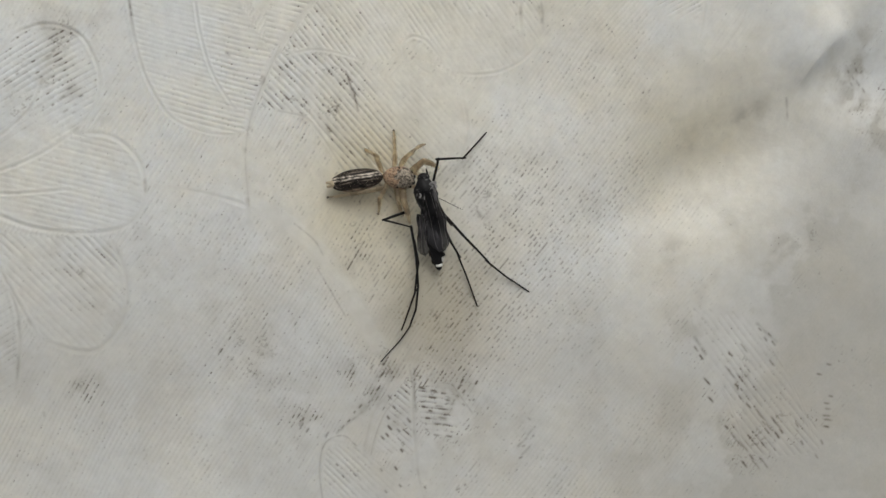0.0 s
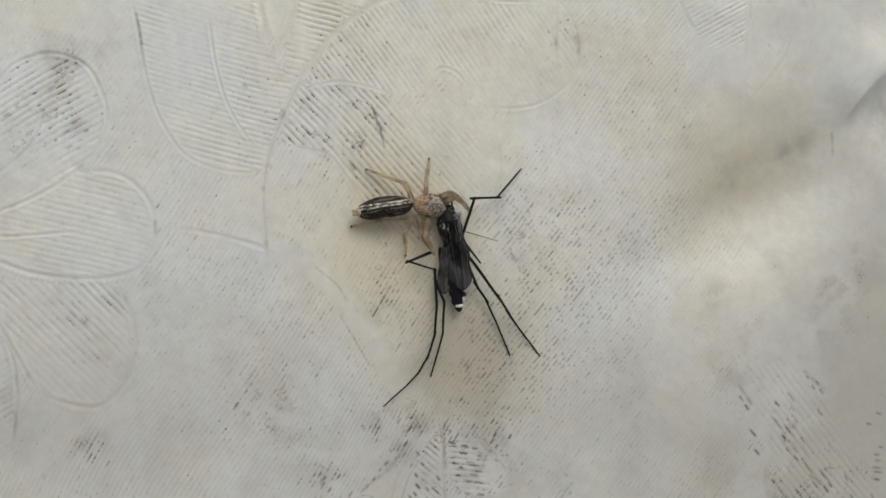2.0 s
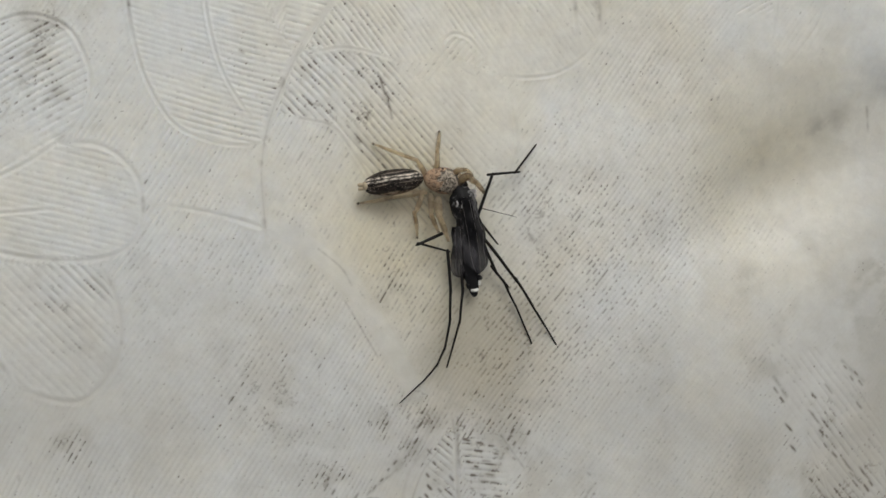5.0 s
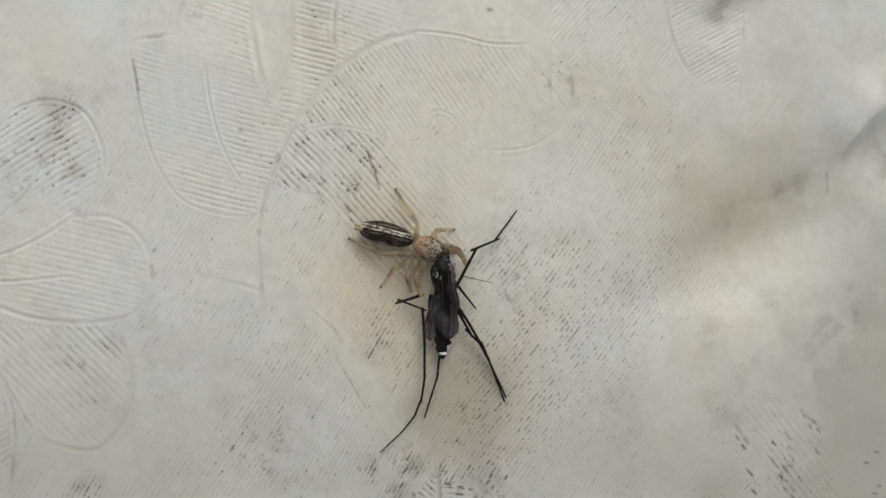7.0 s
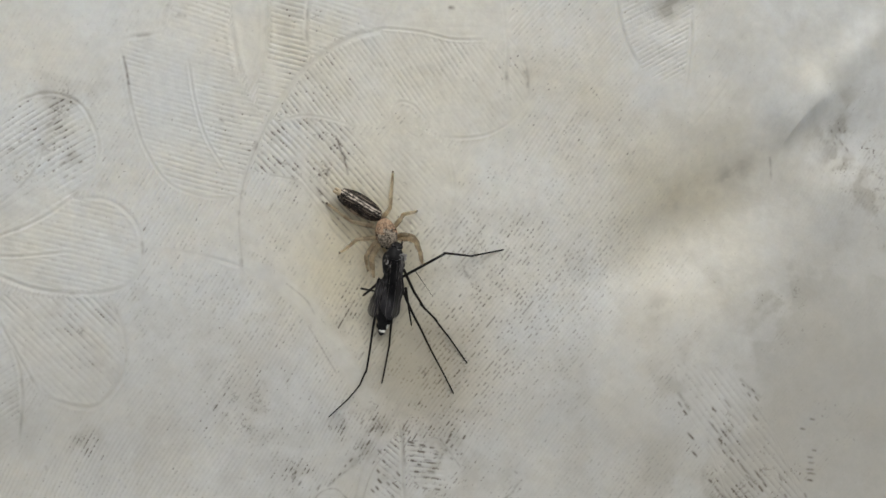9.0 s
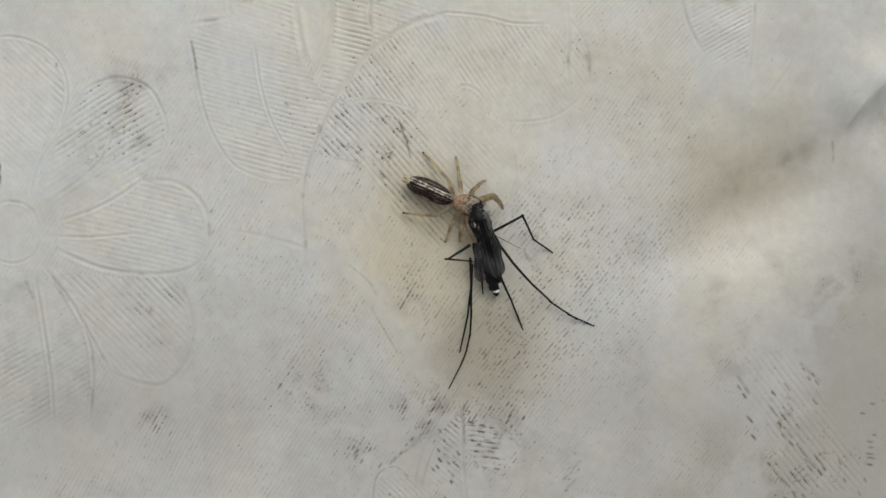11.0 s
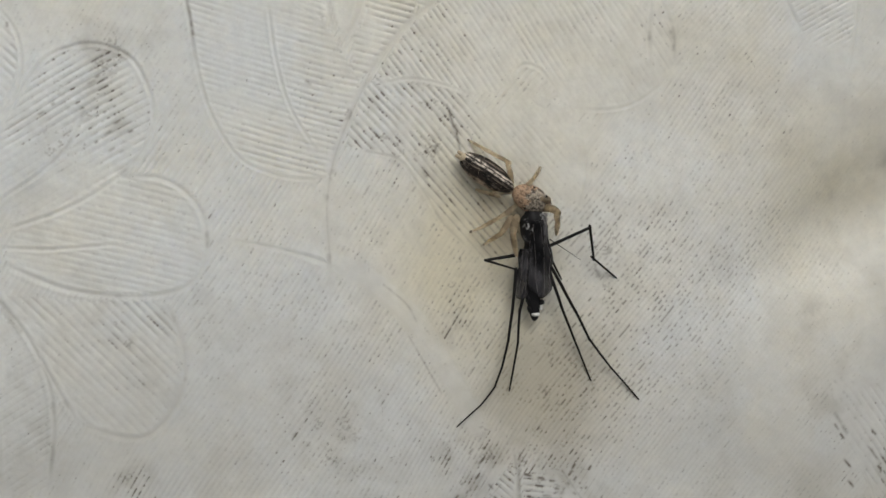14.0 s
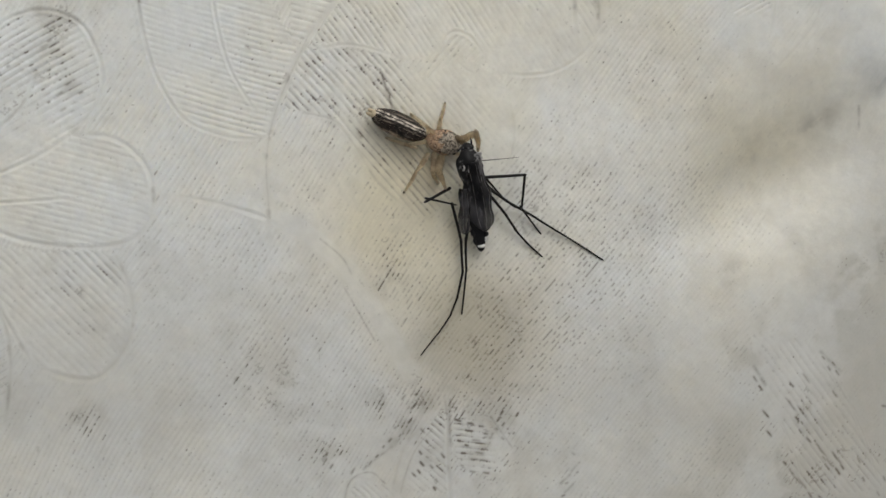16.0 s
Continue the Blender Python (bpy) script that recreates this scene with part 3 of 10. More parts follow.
relief.area([(5.9, -12.6), (8.2, -12.5), (8.7, -14.9), (8.3, -16.0), (6.4, -15.5)], -8, .36, 1.0)  # fan_mid
relief.area([(-0.3, -20.4), (-0.5, -18.2), (-0.1, -16.7), (2.1, -16.8), (2.8, -17.4), (5.9, -20.6)], -45, .33, .9)  # fan_low
relief.area([(25.0, -7.2), (29.1, -8.0), (31.6, -11.1), (33.5, -14.3), (34.6, -17.6), (29.2, -17.5), (27.5, -13.7), (25.8, -10.4)], -51, .42, .5)  # right_low
relief.area([(8.3, -12.4), (10.2, -11.7), (11.0, -13.3), (9.8, -14.4), (8.9, -14.0)], 58, .30, .8)  # fan_right
relief.band([(-6.5, 0.3), (-3.9, -0.6), (-2.1, -1.9), (-0.3, -3.7), (1.3, -6.3), (2.6, -8.6), (3.2, -9.8)], 0.54)  # rim
relief.smear([(-13.2, 14.1), (-13.0, 13.1), (-12.9, 12.3)], 0.09, 0.9)  # edge_dirt
relief.smear([(-12.9, 12.3), (-12.5, 10.1), (-12.0, 8.3)], 0.05, 0.2)  # edge_thin
relief.smear([(-0.6, -20.4), (-0.8, -18.1), (-0.4, -16.4), (0.8, -15.9), (1.7, -16.6)], 0.06, 0.5)  # fan_b_dirt
relief.smear([(2.7, -17.2), (3.0, -16.0), (3.6, -14.5), (4.6, -13.2)], 0.05, 0.35)  # fan_a_dirt
relief.smear([(-5.4, -0.2), (-5.6, 2.0), (-5.6, 3.5), (-5.3, 5.4), (-4.6, 7.5), (-3.3, 10.4)], 0.05, 0.3)  # arc_line: dirt and the groove's shade drawn as one dark line
relief.smear([(1.1, 8.8), (1.4, 7.9), (1.7, 7.0), (1.9, 6.2)], 0.085, 1.0)  # hair
relief.smear([(1.5, 7.6), (1.6, 7.4)], 0.16, 1.0)  # hair_knot
relief.smear([(9.0, 17.7), (9.2, 17.7)], 0.13, 0.9)  # speck_a
relief.smear([(10.1, -0.7), (10.2, -0.9)], 0.13, 0.8)  # speck_b
relief.smear([(-18.9, -13.9), (-18.9, -14.1)], 0.10, 0.7)  # speck_c
relief.smear([(32.1, 7.4), (32.2, 6.8), (32.3, 5.9)], 0.08, 0.6)  # stroke_h
relief.smear([(25.3, -9.4), (25.7, -10.0), (26.1, -10.6)], 0.12, 0.6)  # stroke_r
relief.smear([(29.9, -8.5), (30.5, -9.1), (31.3, -9.8)], 0.12, 0.5)  # stroke_t
relief.smear([(0.6, -15.4), (2.1, -14.2), (4.0, -12.1), (5.4, -10.1)], 0.22, 0.22)  # fan_line
relief.smear([(0.4, -15.7), (1.1, -15.1), (2.1, -14.3)], 0.1, 0.5)  # fan_line_b
relief.smear([(12.9, -16.9), (13.5, -16.4)], 0.1, 0.5)  # dab_a
relief.smear([(13.2, -17.5), (13.7, -17.0)], 0.1, 0.5)  # dab_b
relief.smear([(13.6, -16.1), (14.1, -15.6)], 0.1, 0.4)  # dab_c
relief.smear([(8.3, -12.5), (9.0, -13.5), (9.7, -14.5)], 0.07, 0.5)  # fan_edge
relief.smear([(5.7, -11.4), (5.7, -13.2), (5.8, -14.3)], 0.10, 0.6)  # fan_rib
relief.smear([(-18.9, 11.7), (-17.7, 11.5), (-16.5, 11.1)], 0.3, 0.35)  # petal_top
relief.smear([(-26.7, 6.1), (-26.4, 5.1), (-26.4, 4.1)], 0.08, 0.5)  # petal_side
relief.smear([(-24.8, -2.5), (-24.5, -3.3), (-24.4, -3.6)], 0.12, 0.5)  # petal_low
relief.smear([(-23.0, -2.2), (-22.5, -3.2), (-22.0, -3.8)], 0.12, 0.5)  # petal_low_b
relief.smear([(-2.4, -1.4), (-1.1, -2.5), (-0.5, -3.5)], 0.06, 0.5)  # band_edge
relief.smear([(-0.9, -4.4), (0.2, -6.3), (1.0, -7.7)], 0.06, 0.5)  # band_edge_b
relief.smear([(14.2, 13.3), (14.3, 13.0)], 0.12, 0.6)  # dots_a
relief.smear([(14.4, 12.5), (14.4, 12.3)], 0.12, 0.6)  # dots_b
relief.smear([(12.9, 13.2), (12.9, 12.9)], 0.15, 0.6)  # dots_c
relief.smear([(-0.1, 5.0), (0.0, 4.8)], 0.15, 0.7)  # knot_a
relief.smear([(0.5, 6.4), (0.6, 6.2)], 0.12, 0.6)  # knot_b
relief.smear([(-9.5, 17.0), (-9.1, 16.9)], 0.12, 0.6)  # leaf_dot
relief.smear([(-6.8, 9.9), (-6.6, 9.8)], 0.1, 0.6)  # leaf_dot_b
relief.flecks([(4.3, -14.0), (3.9, -14.7), (4.0, -15.4), (4.6, -15.6), (3.5, -16.1), (3.8, -15.9), (4.8, -17.0), (5.3, -14.9), (4.0, -13.3)], -52, 0.5, 0.95)  # fan_left
relief.flecks([(6.2, -12.7), (7.0, -12.9), (7.7, -13.1), (7.0, -13.4), (7.4, -14.0), (6.3, -14.0), (6.8, -14.3), (7.6, -14.8), (7.9, -15.3), (7.3, -15.2), (6.6, -14.8), (8.0, -13.6), (7.2, -16.0), (8.1, -16.1)], -10, 0.62, 0.9)  # fan_mid
relief.flecks([(8.8, -12.7), (9.1, -13.0), (9.4, -13.3), (9.5, -13.6), (10.0, -12.4), (9.0, -12.3), (9.8, -13.6)], 57, 0.5, 0.85)  # fan_right
relief.flecks([(3.4, -18.3), (0.8, -18.7), (4.7, -19.4), (0.4, -17.9), (3.7, -19.8), (6.4, -19.6), (4.4, -18.2)], -52, 0.4, 0.75)  # fan_low
relief.flecks([(-18.2, 9.6), (-17.9, 9.9), (-16.9, 7.5), (-17.4, 6.9), (-18.0, 6.4), (-17.2, 6.0), (-16.2, 7.0), (-20.8, 7.9), (-20.2, 8.4)], 34, 0.5, 0.55)  # petal_a
relief.flecks([(-26.4, 5.4), (-26.4, 4.6), (-22.5, 12.5)], 88, 0.8, 0.8)  # petal_e
relief.flecks([(8.7, -13.3), (9.1, -13.9), (13.7, -15.0)], -40, 0.5, 0.55)  # fan_side
relief.flecks([(13.3, -16.9), (14.0, -16.2), (13.1, -17.7), (9.2, -19.5), (8.7, -19.8)], 20, 0.35, 0.55)  # below
relief.flecks([(2.3, -13.1), (3.2, -12.7), (2.6, -13.6), (1.6, -14.3), (0.8, -15.3), (2.8, -13.5), (3.6, -11.0), (3.4, -11.8), (-0.3, -15.8), (-1.9, -14.7), (-1.6, -15.5), (2.8, -11.2), (2.0, -13.9), (1.2, -14.9)], 52, 0.5, 0.75)  # fan_edge_dirt
relief.flecks([(27.9, -11.9), (30.2, -15.0), (31.4, -15.6), (28.4, -16.7), (29.9, -18.5), (30.5, -18.4), (28.9, -10.2), (28.7, -12.4), (30.9, -15.9), (29.0, -17.2)], -50, 1.5, 0.62)  # right_low
relief.flecks([(25.4, -10.2), (25.8, -10.8), (27.9, -10.6), (26.2, -12.5), (26.5, -13.8), (28.4, -12.9), (31.5, -16.5), (29.1, -18.5), (31.0, -11.3), (29.3, -14.3), (27.7, -15.8), (30.5, -15.6), (31.8, -16.2), (29.6, -18.0), (28.2, -16.4)], -50, 0.7, 0.85)  # right_low_short
relief.flecks([(35.5, -13.8), (35.2, -14.3), (35.3, -14.7), (35.2, -15.2), (35.3, -15.5), (35.2, -16.0), (34.6, -12.2), (35.3, -11.5)], -10, 0.6, 0.75)  # far_right
relief.flecks([(34.9, -17.1), (33.4, -17.1), (34.5, -18.1), (33.0, -15.8)], -60, 0.6, 0.55)  # far_right_low
relief.flecks([(30.5, -9.6), (31.1, -9.9), (30.1, -8.9), (30.8, -9.3)], -50, 0.6, 0.8)  # right_top
relief.flecks([(36.6, 9.3), (37.0, 8.9), (37.4, 8.5), (37.2, 9.4), (36.9, 8.4), (37.8, 8.0)], -58, 0.6, 0.5)  # by_crease
relief.stain([(37.4, -12.7), (36.1, -15.0), (38.0, -13.1), (35.9, -14.1)], 0.75, 0.5)  # right_a
relief.stain([(33.2, -5.4), (34.5, -3.9), (40.0, -2.1), (37.7, -8.0), (32.8, -8.1), (38.8, -9.6), (34.4, -2.0), (24.0, -3.5)], 0.8, 0.36)  # right_b
relief.stain([(28.6, -16.2), (29.4, -17.2), (30.6, -18.4), (31.5, -15.4), (32.0, -18.6), (33.2, -5.4), (37.5, -7.9)], 0.7, 0.5)  # right_c
relief.stain([(30.1, 6.8), (29.1, 6.1), (25.7, 4.3)], 0.8, 0.35)  # trough: darker spots on the valley's upper side
relief.stain([(3.4, -12.0), (2.8, -12.7), (2.1, -13.9), (4.0, -11.4)], 0.6, 0.25)  # fan
relief.stain([(24.8, 18.4), (24.5, 17.9)], 0.7, 0.6)  # fold: darker spot in the dent
relief.stain([(-18.4, 9.3), (-18.6, 8.0), (-16.8, 7.3), (-18.1, 11.0), (-14.7, 5.5), (-18.1, 12.6), (-25.1, -2.8)], 0.5, 0.28)  # petal

# broad swells of the cloth: x, y, length, breadth, turn, height
relief.finish(
    [(26.8, 2.8, 5.0, 2.5, 30, -1.5), (22.0, -0.5, 3.0, 2.0, 20, -0.25), (38.5, 0.5, 3.0, 2.2, 20, -0.3), (37.6, 8.6, 2.6, 1.7, 35, -0.55), (34.4, 6.6, 1.6, 1.2, 20, 0.25), (37.6, 14.6, 2.4, 0.9, 42, 0.4),
     (1.2, 2.0, 5.5, 1.3, -47, -0.11), (12.0, 2.0, 4.0, 3.0, 0, 0.15), (25.2, 17.8, 2.0, 1.2, 30, -0.5), (-2.6, 16.5, 0.7, 3.2, 0, -0.34)],
    [(34.6, 10.7, 2.2, 1.7, 0.7, 48, 0.62)],
    [(-16.2, -12.2, 0.8, 1.0), (-1.7, -14.7, 0.8, 0.9), (7.9, -9.0, 2.6, 0.36), (7.4, -6.2, 1.7, 0.25), (14.0, 12.0, 3.0, 0.3), (-17.9, 10.8, 1.6, 0.55), (6.7, -14.0, 2.2, 0.9), (4.6, -13.6, 1.2, 0.5), (29.9, -18.0, 1.0, 1.2), (28.3, -12.0, 1.6, 0.55), (30.8, -15.5, 1.6, 0.6), (28.9, -17.2, 1.3, 0.6),
     (31.3, -14.8, 0.9, 0.7), (-6.4, -9.6, 1.6, 0.45), (35.4, -14.2, 1.0, 0.8), (35.7, -10.9, 1.0, 0.6), (38.0, -11.5, 1.2, 0.6), (13.4, -16.1, 0.9, 0.5),
     (37.0, 9.6, 1.6, 0.6), (39.8, 6.0, 2.0, 0.8), (37.8, 6.4, 1.0, 0.6), (11.4, 1.1, 2.2, 0.42), (2.0, -3.9, 1.5, 0.5), (-1.7, 7.9, 2.8, 0.45), (1.5, 3.5, 2.5, 0.25), (-16.5, -5.9, 2.2, 0.4), (-18.6, 7.5, 2.0, 0.35), (-24.1, -6.5, 2.0, 0.25),
     (2.5, -11.5, 1.4, 0.6), (-4.5, -10.5, 3.0, 0.2), (34.0, -3.0, 1.2, 0.5), (33.3, -5.3, 1.0, 0.45)],
    [(23.5, 3.0, 3.5, 0.42), (28.0, 5.5, 3.5, 0.36), (2.6, 1.2, 3.6, 1.1), (-2.5, 16.0, 2.2, 0.12), (9.0, 13.0, 3.5, 0.4), (19.0, 9.0, 5.5, 0.25), (6.5, -7.0, 3.2, 0.55), (-4.5, 15.0, 3.5, 0.3), (4.0, 12.0, 5.0, 0.2)])


def sheet(name, field, material):
    ny, nx = field.x.shape
    co = np.stack([field.x, field.y, field.height], -1).reshape(-1, 3).astype(np.float32) * MM
    i = (np.arange(ny - 1)[:, None] * nx + np.arange(nx - 1)).ravel()
    loops = np.stack([i, i + 1, i + nx + 1, i + nx], -1).astype(np.int32)
    me = bpy.data.meshes.new(name)
    me.vertices.add(len(co))
    me.vertices.foreach_set("co", co.ravel())
    me.loops.add(loops.size)
    me.loops.foreach_set("vertex_index", loops.ravel())
    me.polygons.add(len(loops))
    me.polygons.foreach_set("loop_start", np.arange(0, loops.size, 4, dtype=np.int32))
    me.polygons.foreach_set("use_smooth", np.ones(len(loops), bool))
    me.update(calc_edges=True)
    for key, values in (("grime", field.grime), ("soil_shade", field.soil_shade), ("cream", field.cream)):
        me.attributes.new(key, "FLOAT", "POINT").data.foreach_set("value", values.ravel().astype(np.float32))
    me.materials.append(material)
    return new(name, me)


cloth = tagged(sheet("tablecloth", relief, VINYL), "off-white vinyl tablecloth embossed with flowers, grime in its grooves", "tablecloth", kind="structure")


# ---- building helpers ----
def part(name, bm, material, parent, label=""):
    """Links a bmesh, drawn in millimetres, as one mesh under a thing or a part."""
    bmesh.ops.recalc_face_normals(bm, faces=bm.faces)
    bmesh.ops.scale(bm, vec=(MM, MM, MM), verts=bm.verts)
    me = bpy.data.meshes.new(name)
    bm.to_mesh(me)
    bm.free()
    me.polygons.foreach_set("use_smooth", [True] * len(me.polygons))
    me.materials.append(material)
    ob = new(name, me)
    ob.parent = parent
    return tagged(ob, label)


def tube(bm, rings, sides=12, flat=1.0):
    """A closed skin over rings (x, y, z, radius) along a way; flat squashes it upright."""
    p = [Vector(r[:3]) for r in rings]
    loops = []
    for i, r in enumerate(rings):
        way = (p[min(i + 1, len(p) - 1)] - p[max(i - 1, 0)]).normalized()
        side = way.cross(Vector((0, 0, 1)))
        side = side.normalized() if side.length > 1e-6 else Vector((0, 1, 0))
        up = side.cross(way)
        loops.append([bm.verts.new(p[i] + float(r[3]) * (math.cos(a) * side + flat * math.sin(a) * up)) for a in (2 * math.pi * k / sides for k in range(sides))])
    for a, b in zip(loops, loops[1:]):
        for k in range(sides):
            bm.faces.new((a[k], a[(k + 1) % sides], b[(k + 1) % sides], b[k]))
    bm.faces.new(loops[0][::-1])
    bm.faces.new(loops[-1])
    return bm


def ball(bm, x, y, z, rx, ry, rz, rows=14, sides=20):
    m = Matrix.Translation((x, y, z)) @ Matrix.Diagonal((rx, ry, rz, 1))
    bmesh.ops.create_uvsphere(bm, u_segments=sides, v_segments=rows, radius=1.0, matrix=m)
    return bm


def hairs(bm, roots, length, radius, rng, lean=0.7):
    """Fine tapering bristles that stand on roots (place, outward normal)."""
    for p, n in roots:
        d = (n + Vector([rng.uniform(-lean, lean) for _ in range(3)])).normalized()
        s = d.cross(Vector((0.3, 0.5, 0.8))).normalized()
        u = s.cross(d)
        tip = bm.verts.new(p + d * length * rng.uniform(0.5, 1.1))
        foot = [bm.verts.new(p + radius * (math.cos(a) * s + math.sin(a) * u)) for a in (0, 2.1, 4.2)]
        for k in range(3):
            bm.faces.new((foot[k], foot[(k + 1) % 3], tip))
    return bm


def limb(length, r0, r1, rng, bow=0.0, swell=0.0, sides=8):
    """A leg piece along +x from its joint, with a rounded knob at either end."""
    rings = []
    for i in range(9):
        s = i / 8
        r = r0 + (r1 - r0) * s + swell * math.sin(math.pi * min(1, s * 1.15))
        rings.append((length * s, bow * math.sin(math.pi * s), 0, r))
    rings[0] = (-0.04 - 0.8 * r0, 0, 0, 0.6 * r0)
    rings.insert(1, (-0.03, 0, 0, r0))
    rings.append((length + 0.04 + 0.8 * r1, 0, 0, 0.5 * r1))
    return tube(bmesh.new(), rings, sides)


def limb_hairs(length, radius, count, hair, rng):
    roots = []
    for _ in range(count):
        a = rng.uniform(0, 2 * math.pi)
        n = Vector((0.5, math.cos(a), math.sin(a)))
        roots.append((Vector((rng.uniform(0.08, 1) * length, math.cos(a) * radius, math.sin(a) * radius)), n))
    return hairs(bmesh.new(), roots, hair, 0.006, rng, 0.4)


PIECES = {}
rng = random.Random(4)


# ---- the spider ----
def build_spider():
    thing = tagged(new("jumping_spider"), "small straw-coloured jumping spider with a striped abdomen, gripping a mosquito", "spider")
    bm = bmesh.new()
    prof = [(-0.02, 0.10), (-0.12, 0.26), (-0.35, 0.45), (-0.8, 0.62), (-1.4, 0.72), (-2.0, 0.74), (-2.5, 0.69), (-2.95, 0.57), (-3.25, 0.44), (-3.42, 0.31)]
    fine = glide(prof, 0.1)
    tube(bm, [(x, 0, -0.18 * min(1, -x / 2.5), max(r, 0.05)) for x, r in fine], 28, 0.86)
    for v in bm.verts:
        v.co += v.co.normalized() * 0.02 * (noise.noise(v.co * 2.2))
    body = part("abdomen", bm, STRIPED, thing, "blackish abdomen with two pale broken stripes")
    bm = bmesh.new()
    tube(bm, [(-3.28, 0, -0.15, 0.32), (-3.42, 0, -0.16, 0.28), (-3.54, 0, -0.17, 0.20)], 14)
    for side in (-0.085, 0.085):
        tube(bm, [(-3.45, 1.2 * side, -0.16, 0.13), (-3.6, 1.3 * side, -0.17, 0.12), (-3.74, 1.4 * side, -0.17, 0.105), (-3.84, 1.4 * side, -0.18, 0.07)], 10)
    part("spinnerets", bm, SPINNERET, body, "pale brown spinnerets")
    roots = []
    for _ in range(170):
        x, a = rng.uniform(-3.3, -0.1), rng.uniform(0, math.pi)
        r = float(np.interp(-x, [-p[0] for p in prof], [p[1] for p in prof]))
        n = Vector((-0.7, math.cos(a), math.sin(a)))
        roots.append((Vector((x, r * math.cos(a), 0.86 * r * math.sin(a) - 0.18 * min(1, -x / 2.5))), n))
    part("abdomen_hair", hairs(bmesh.new(), roots, 0.14, 0.006, rng, 0.3), PALE_HAIR, body)
    # carapace: rounded behind, broad and square at the face
    bm = ball(bmesh.new(), 0, 0, 0, 1, 1, 1, 24, 32)
    for v in bm.verts:
        x, y, z = v.co
        wide = 0.73 - 0.10 * max(0, -x) - 0.03 * x
        v.co = Vector((1.04 + 1.06 * x, 1.06 * wide * y * (1 + 0.16 * max(0, x)), 0.52 * z * (1 + 0.12 * x) + (0.04 if z > 0 else 0)))
        v.co.z -= 0.07 * math.exp(-((v.co.x - 0.8) / 0.18) ** 2) * math.exp(-(v.co.y / 0.12) ** 2) * (z > 0)
    shell = part("cephalothorax", bm, HEAD_TAN, thing, "orange-brown freckled carapace")
    bm = ball(bmesh.new(), 1.26, 0, 0.08, 0.86, 0.755, 0.52)
    for v in bm.verts:
        v.co += 0.05 * noise.noise_vector(v.co * 5.0)
    part("face", bm, FACE_GREY, shell, "grizzled grey face and eye field")
    for x, y, z, r in ((2.0, 0.2, 0.1, 0.17), (2.0, -0.2, 0.1, 0.17), (1.86, 0.5, 0.16, 0.10), (1.86, -0.5, 0.16, 0.10), (0.98, 0.62, 0.28, 0.09), (0.98, -0.62, 0.28, 0.09),
                       (1.45, 0.62, 0.3, 0.05), (1.45, -0.62, 0.3, 0.05)):
        part("eye", ball(bmesh.new(), x, y, z, r, r, r, 8, 12), EYE_BLACK, shell, "glossy black eye")
    for s in (-1, 1):
        part("chelicera", tube(bmesh.new(), [(1.75, s * 0.2, -0.1, 0.14), (1.95, s * 0.2, -0.3, 0.17), (2.0, s * 0.17, -0.55, 0.12), (1.98, s * 0.12, -0.68, 0.05)], 10), FACE_GREY, thing)
        part("pedipalp", tube(bmesh.new(), [(1.6, s * 0.42, -0.15, 0.1), (1.95, s * 0.52, -0.05, 0.11), (2.2, s * 0.45, -0.2, 0.12), (2.3, s * 0.34, -0.42, 0.06)], 10), LEG_TAN, thing)
    roots = []
    for _ in range(260):
        a, b = rng.uniform(0, 2 * math.pi), rng.uniform(0.1, 1.2)
        n = Vector((math.sin(b) * math.cos(a), math.sin(b) * math.sin(a), math.cos(b)))
        roots.append((Vector((1.04 + 1.06 * n.x, 0.77 * n.y, 0.54 * n.z + 0.02)), n))
    part("carapace_hair", hairs(bmesh.new(), roots, 0.16, 0.007, rng, 0.6), PALE_HAIR, shell)
    part("pedicel", tube(bmesh.new(), [(-0.14, 0, -0.05, 0.1), (0.05, 0, -0.05, 0.12), (0.22, 0, -0.05, 0.16)], 10), HEAD_TAN, thing)
    lengths = {"L4u": (1.27, 2.81), "L3u": (1.28, 1.72), "L2u": (0.71, 0.51, 0.91), "L1u": (0.62, 0.49, 0.64, 0.83), "L4d": (1.75, 2.43), "L3d": (1.18, 1.83), "L2d": (1.12, 1.38), "L1d": (1.22, 1.24)}
    thick = {"1": 0.24, "2": 0.175, "3": 0.145, "4": 0.145}
    for leg, sizes in lengths.items():
        r = thick[leg[1]]
        for i, size in enumerate(sizes):
            s0, s1 = 1 - 0.52 * i / len(sizes), 1 - 0.52 * (i + 1) / len(sizes)
            word = "leg_femur" if i == 0 else "leg_tarsus" if i == len(sizes) - 1 else "leg_tibia"
            ob = part(word, limb(size, r * s0, r * s1, rng, 0.05 * rng.uniform(-1, 1), 0.03), LEG_TAN, thing, "straw-coloured leg piece with dusky rings")
            part("leg_hair", limb_hairs(size, r * (s0 + s1) / 2, 26, 0.16, rng), HAIR, ob)
            if i == len(sizes) - 1:
                part("claw_tuft", ball(bmesh.new(), size - 0.04, 0, 0, 0.14, 0.085, 0.085, 6, 8), FACE_GREY, ob, "dark claw tuft")
            PIECES[leg, i] = ob
    return thing, body


spider, abdomen = build_spider()


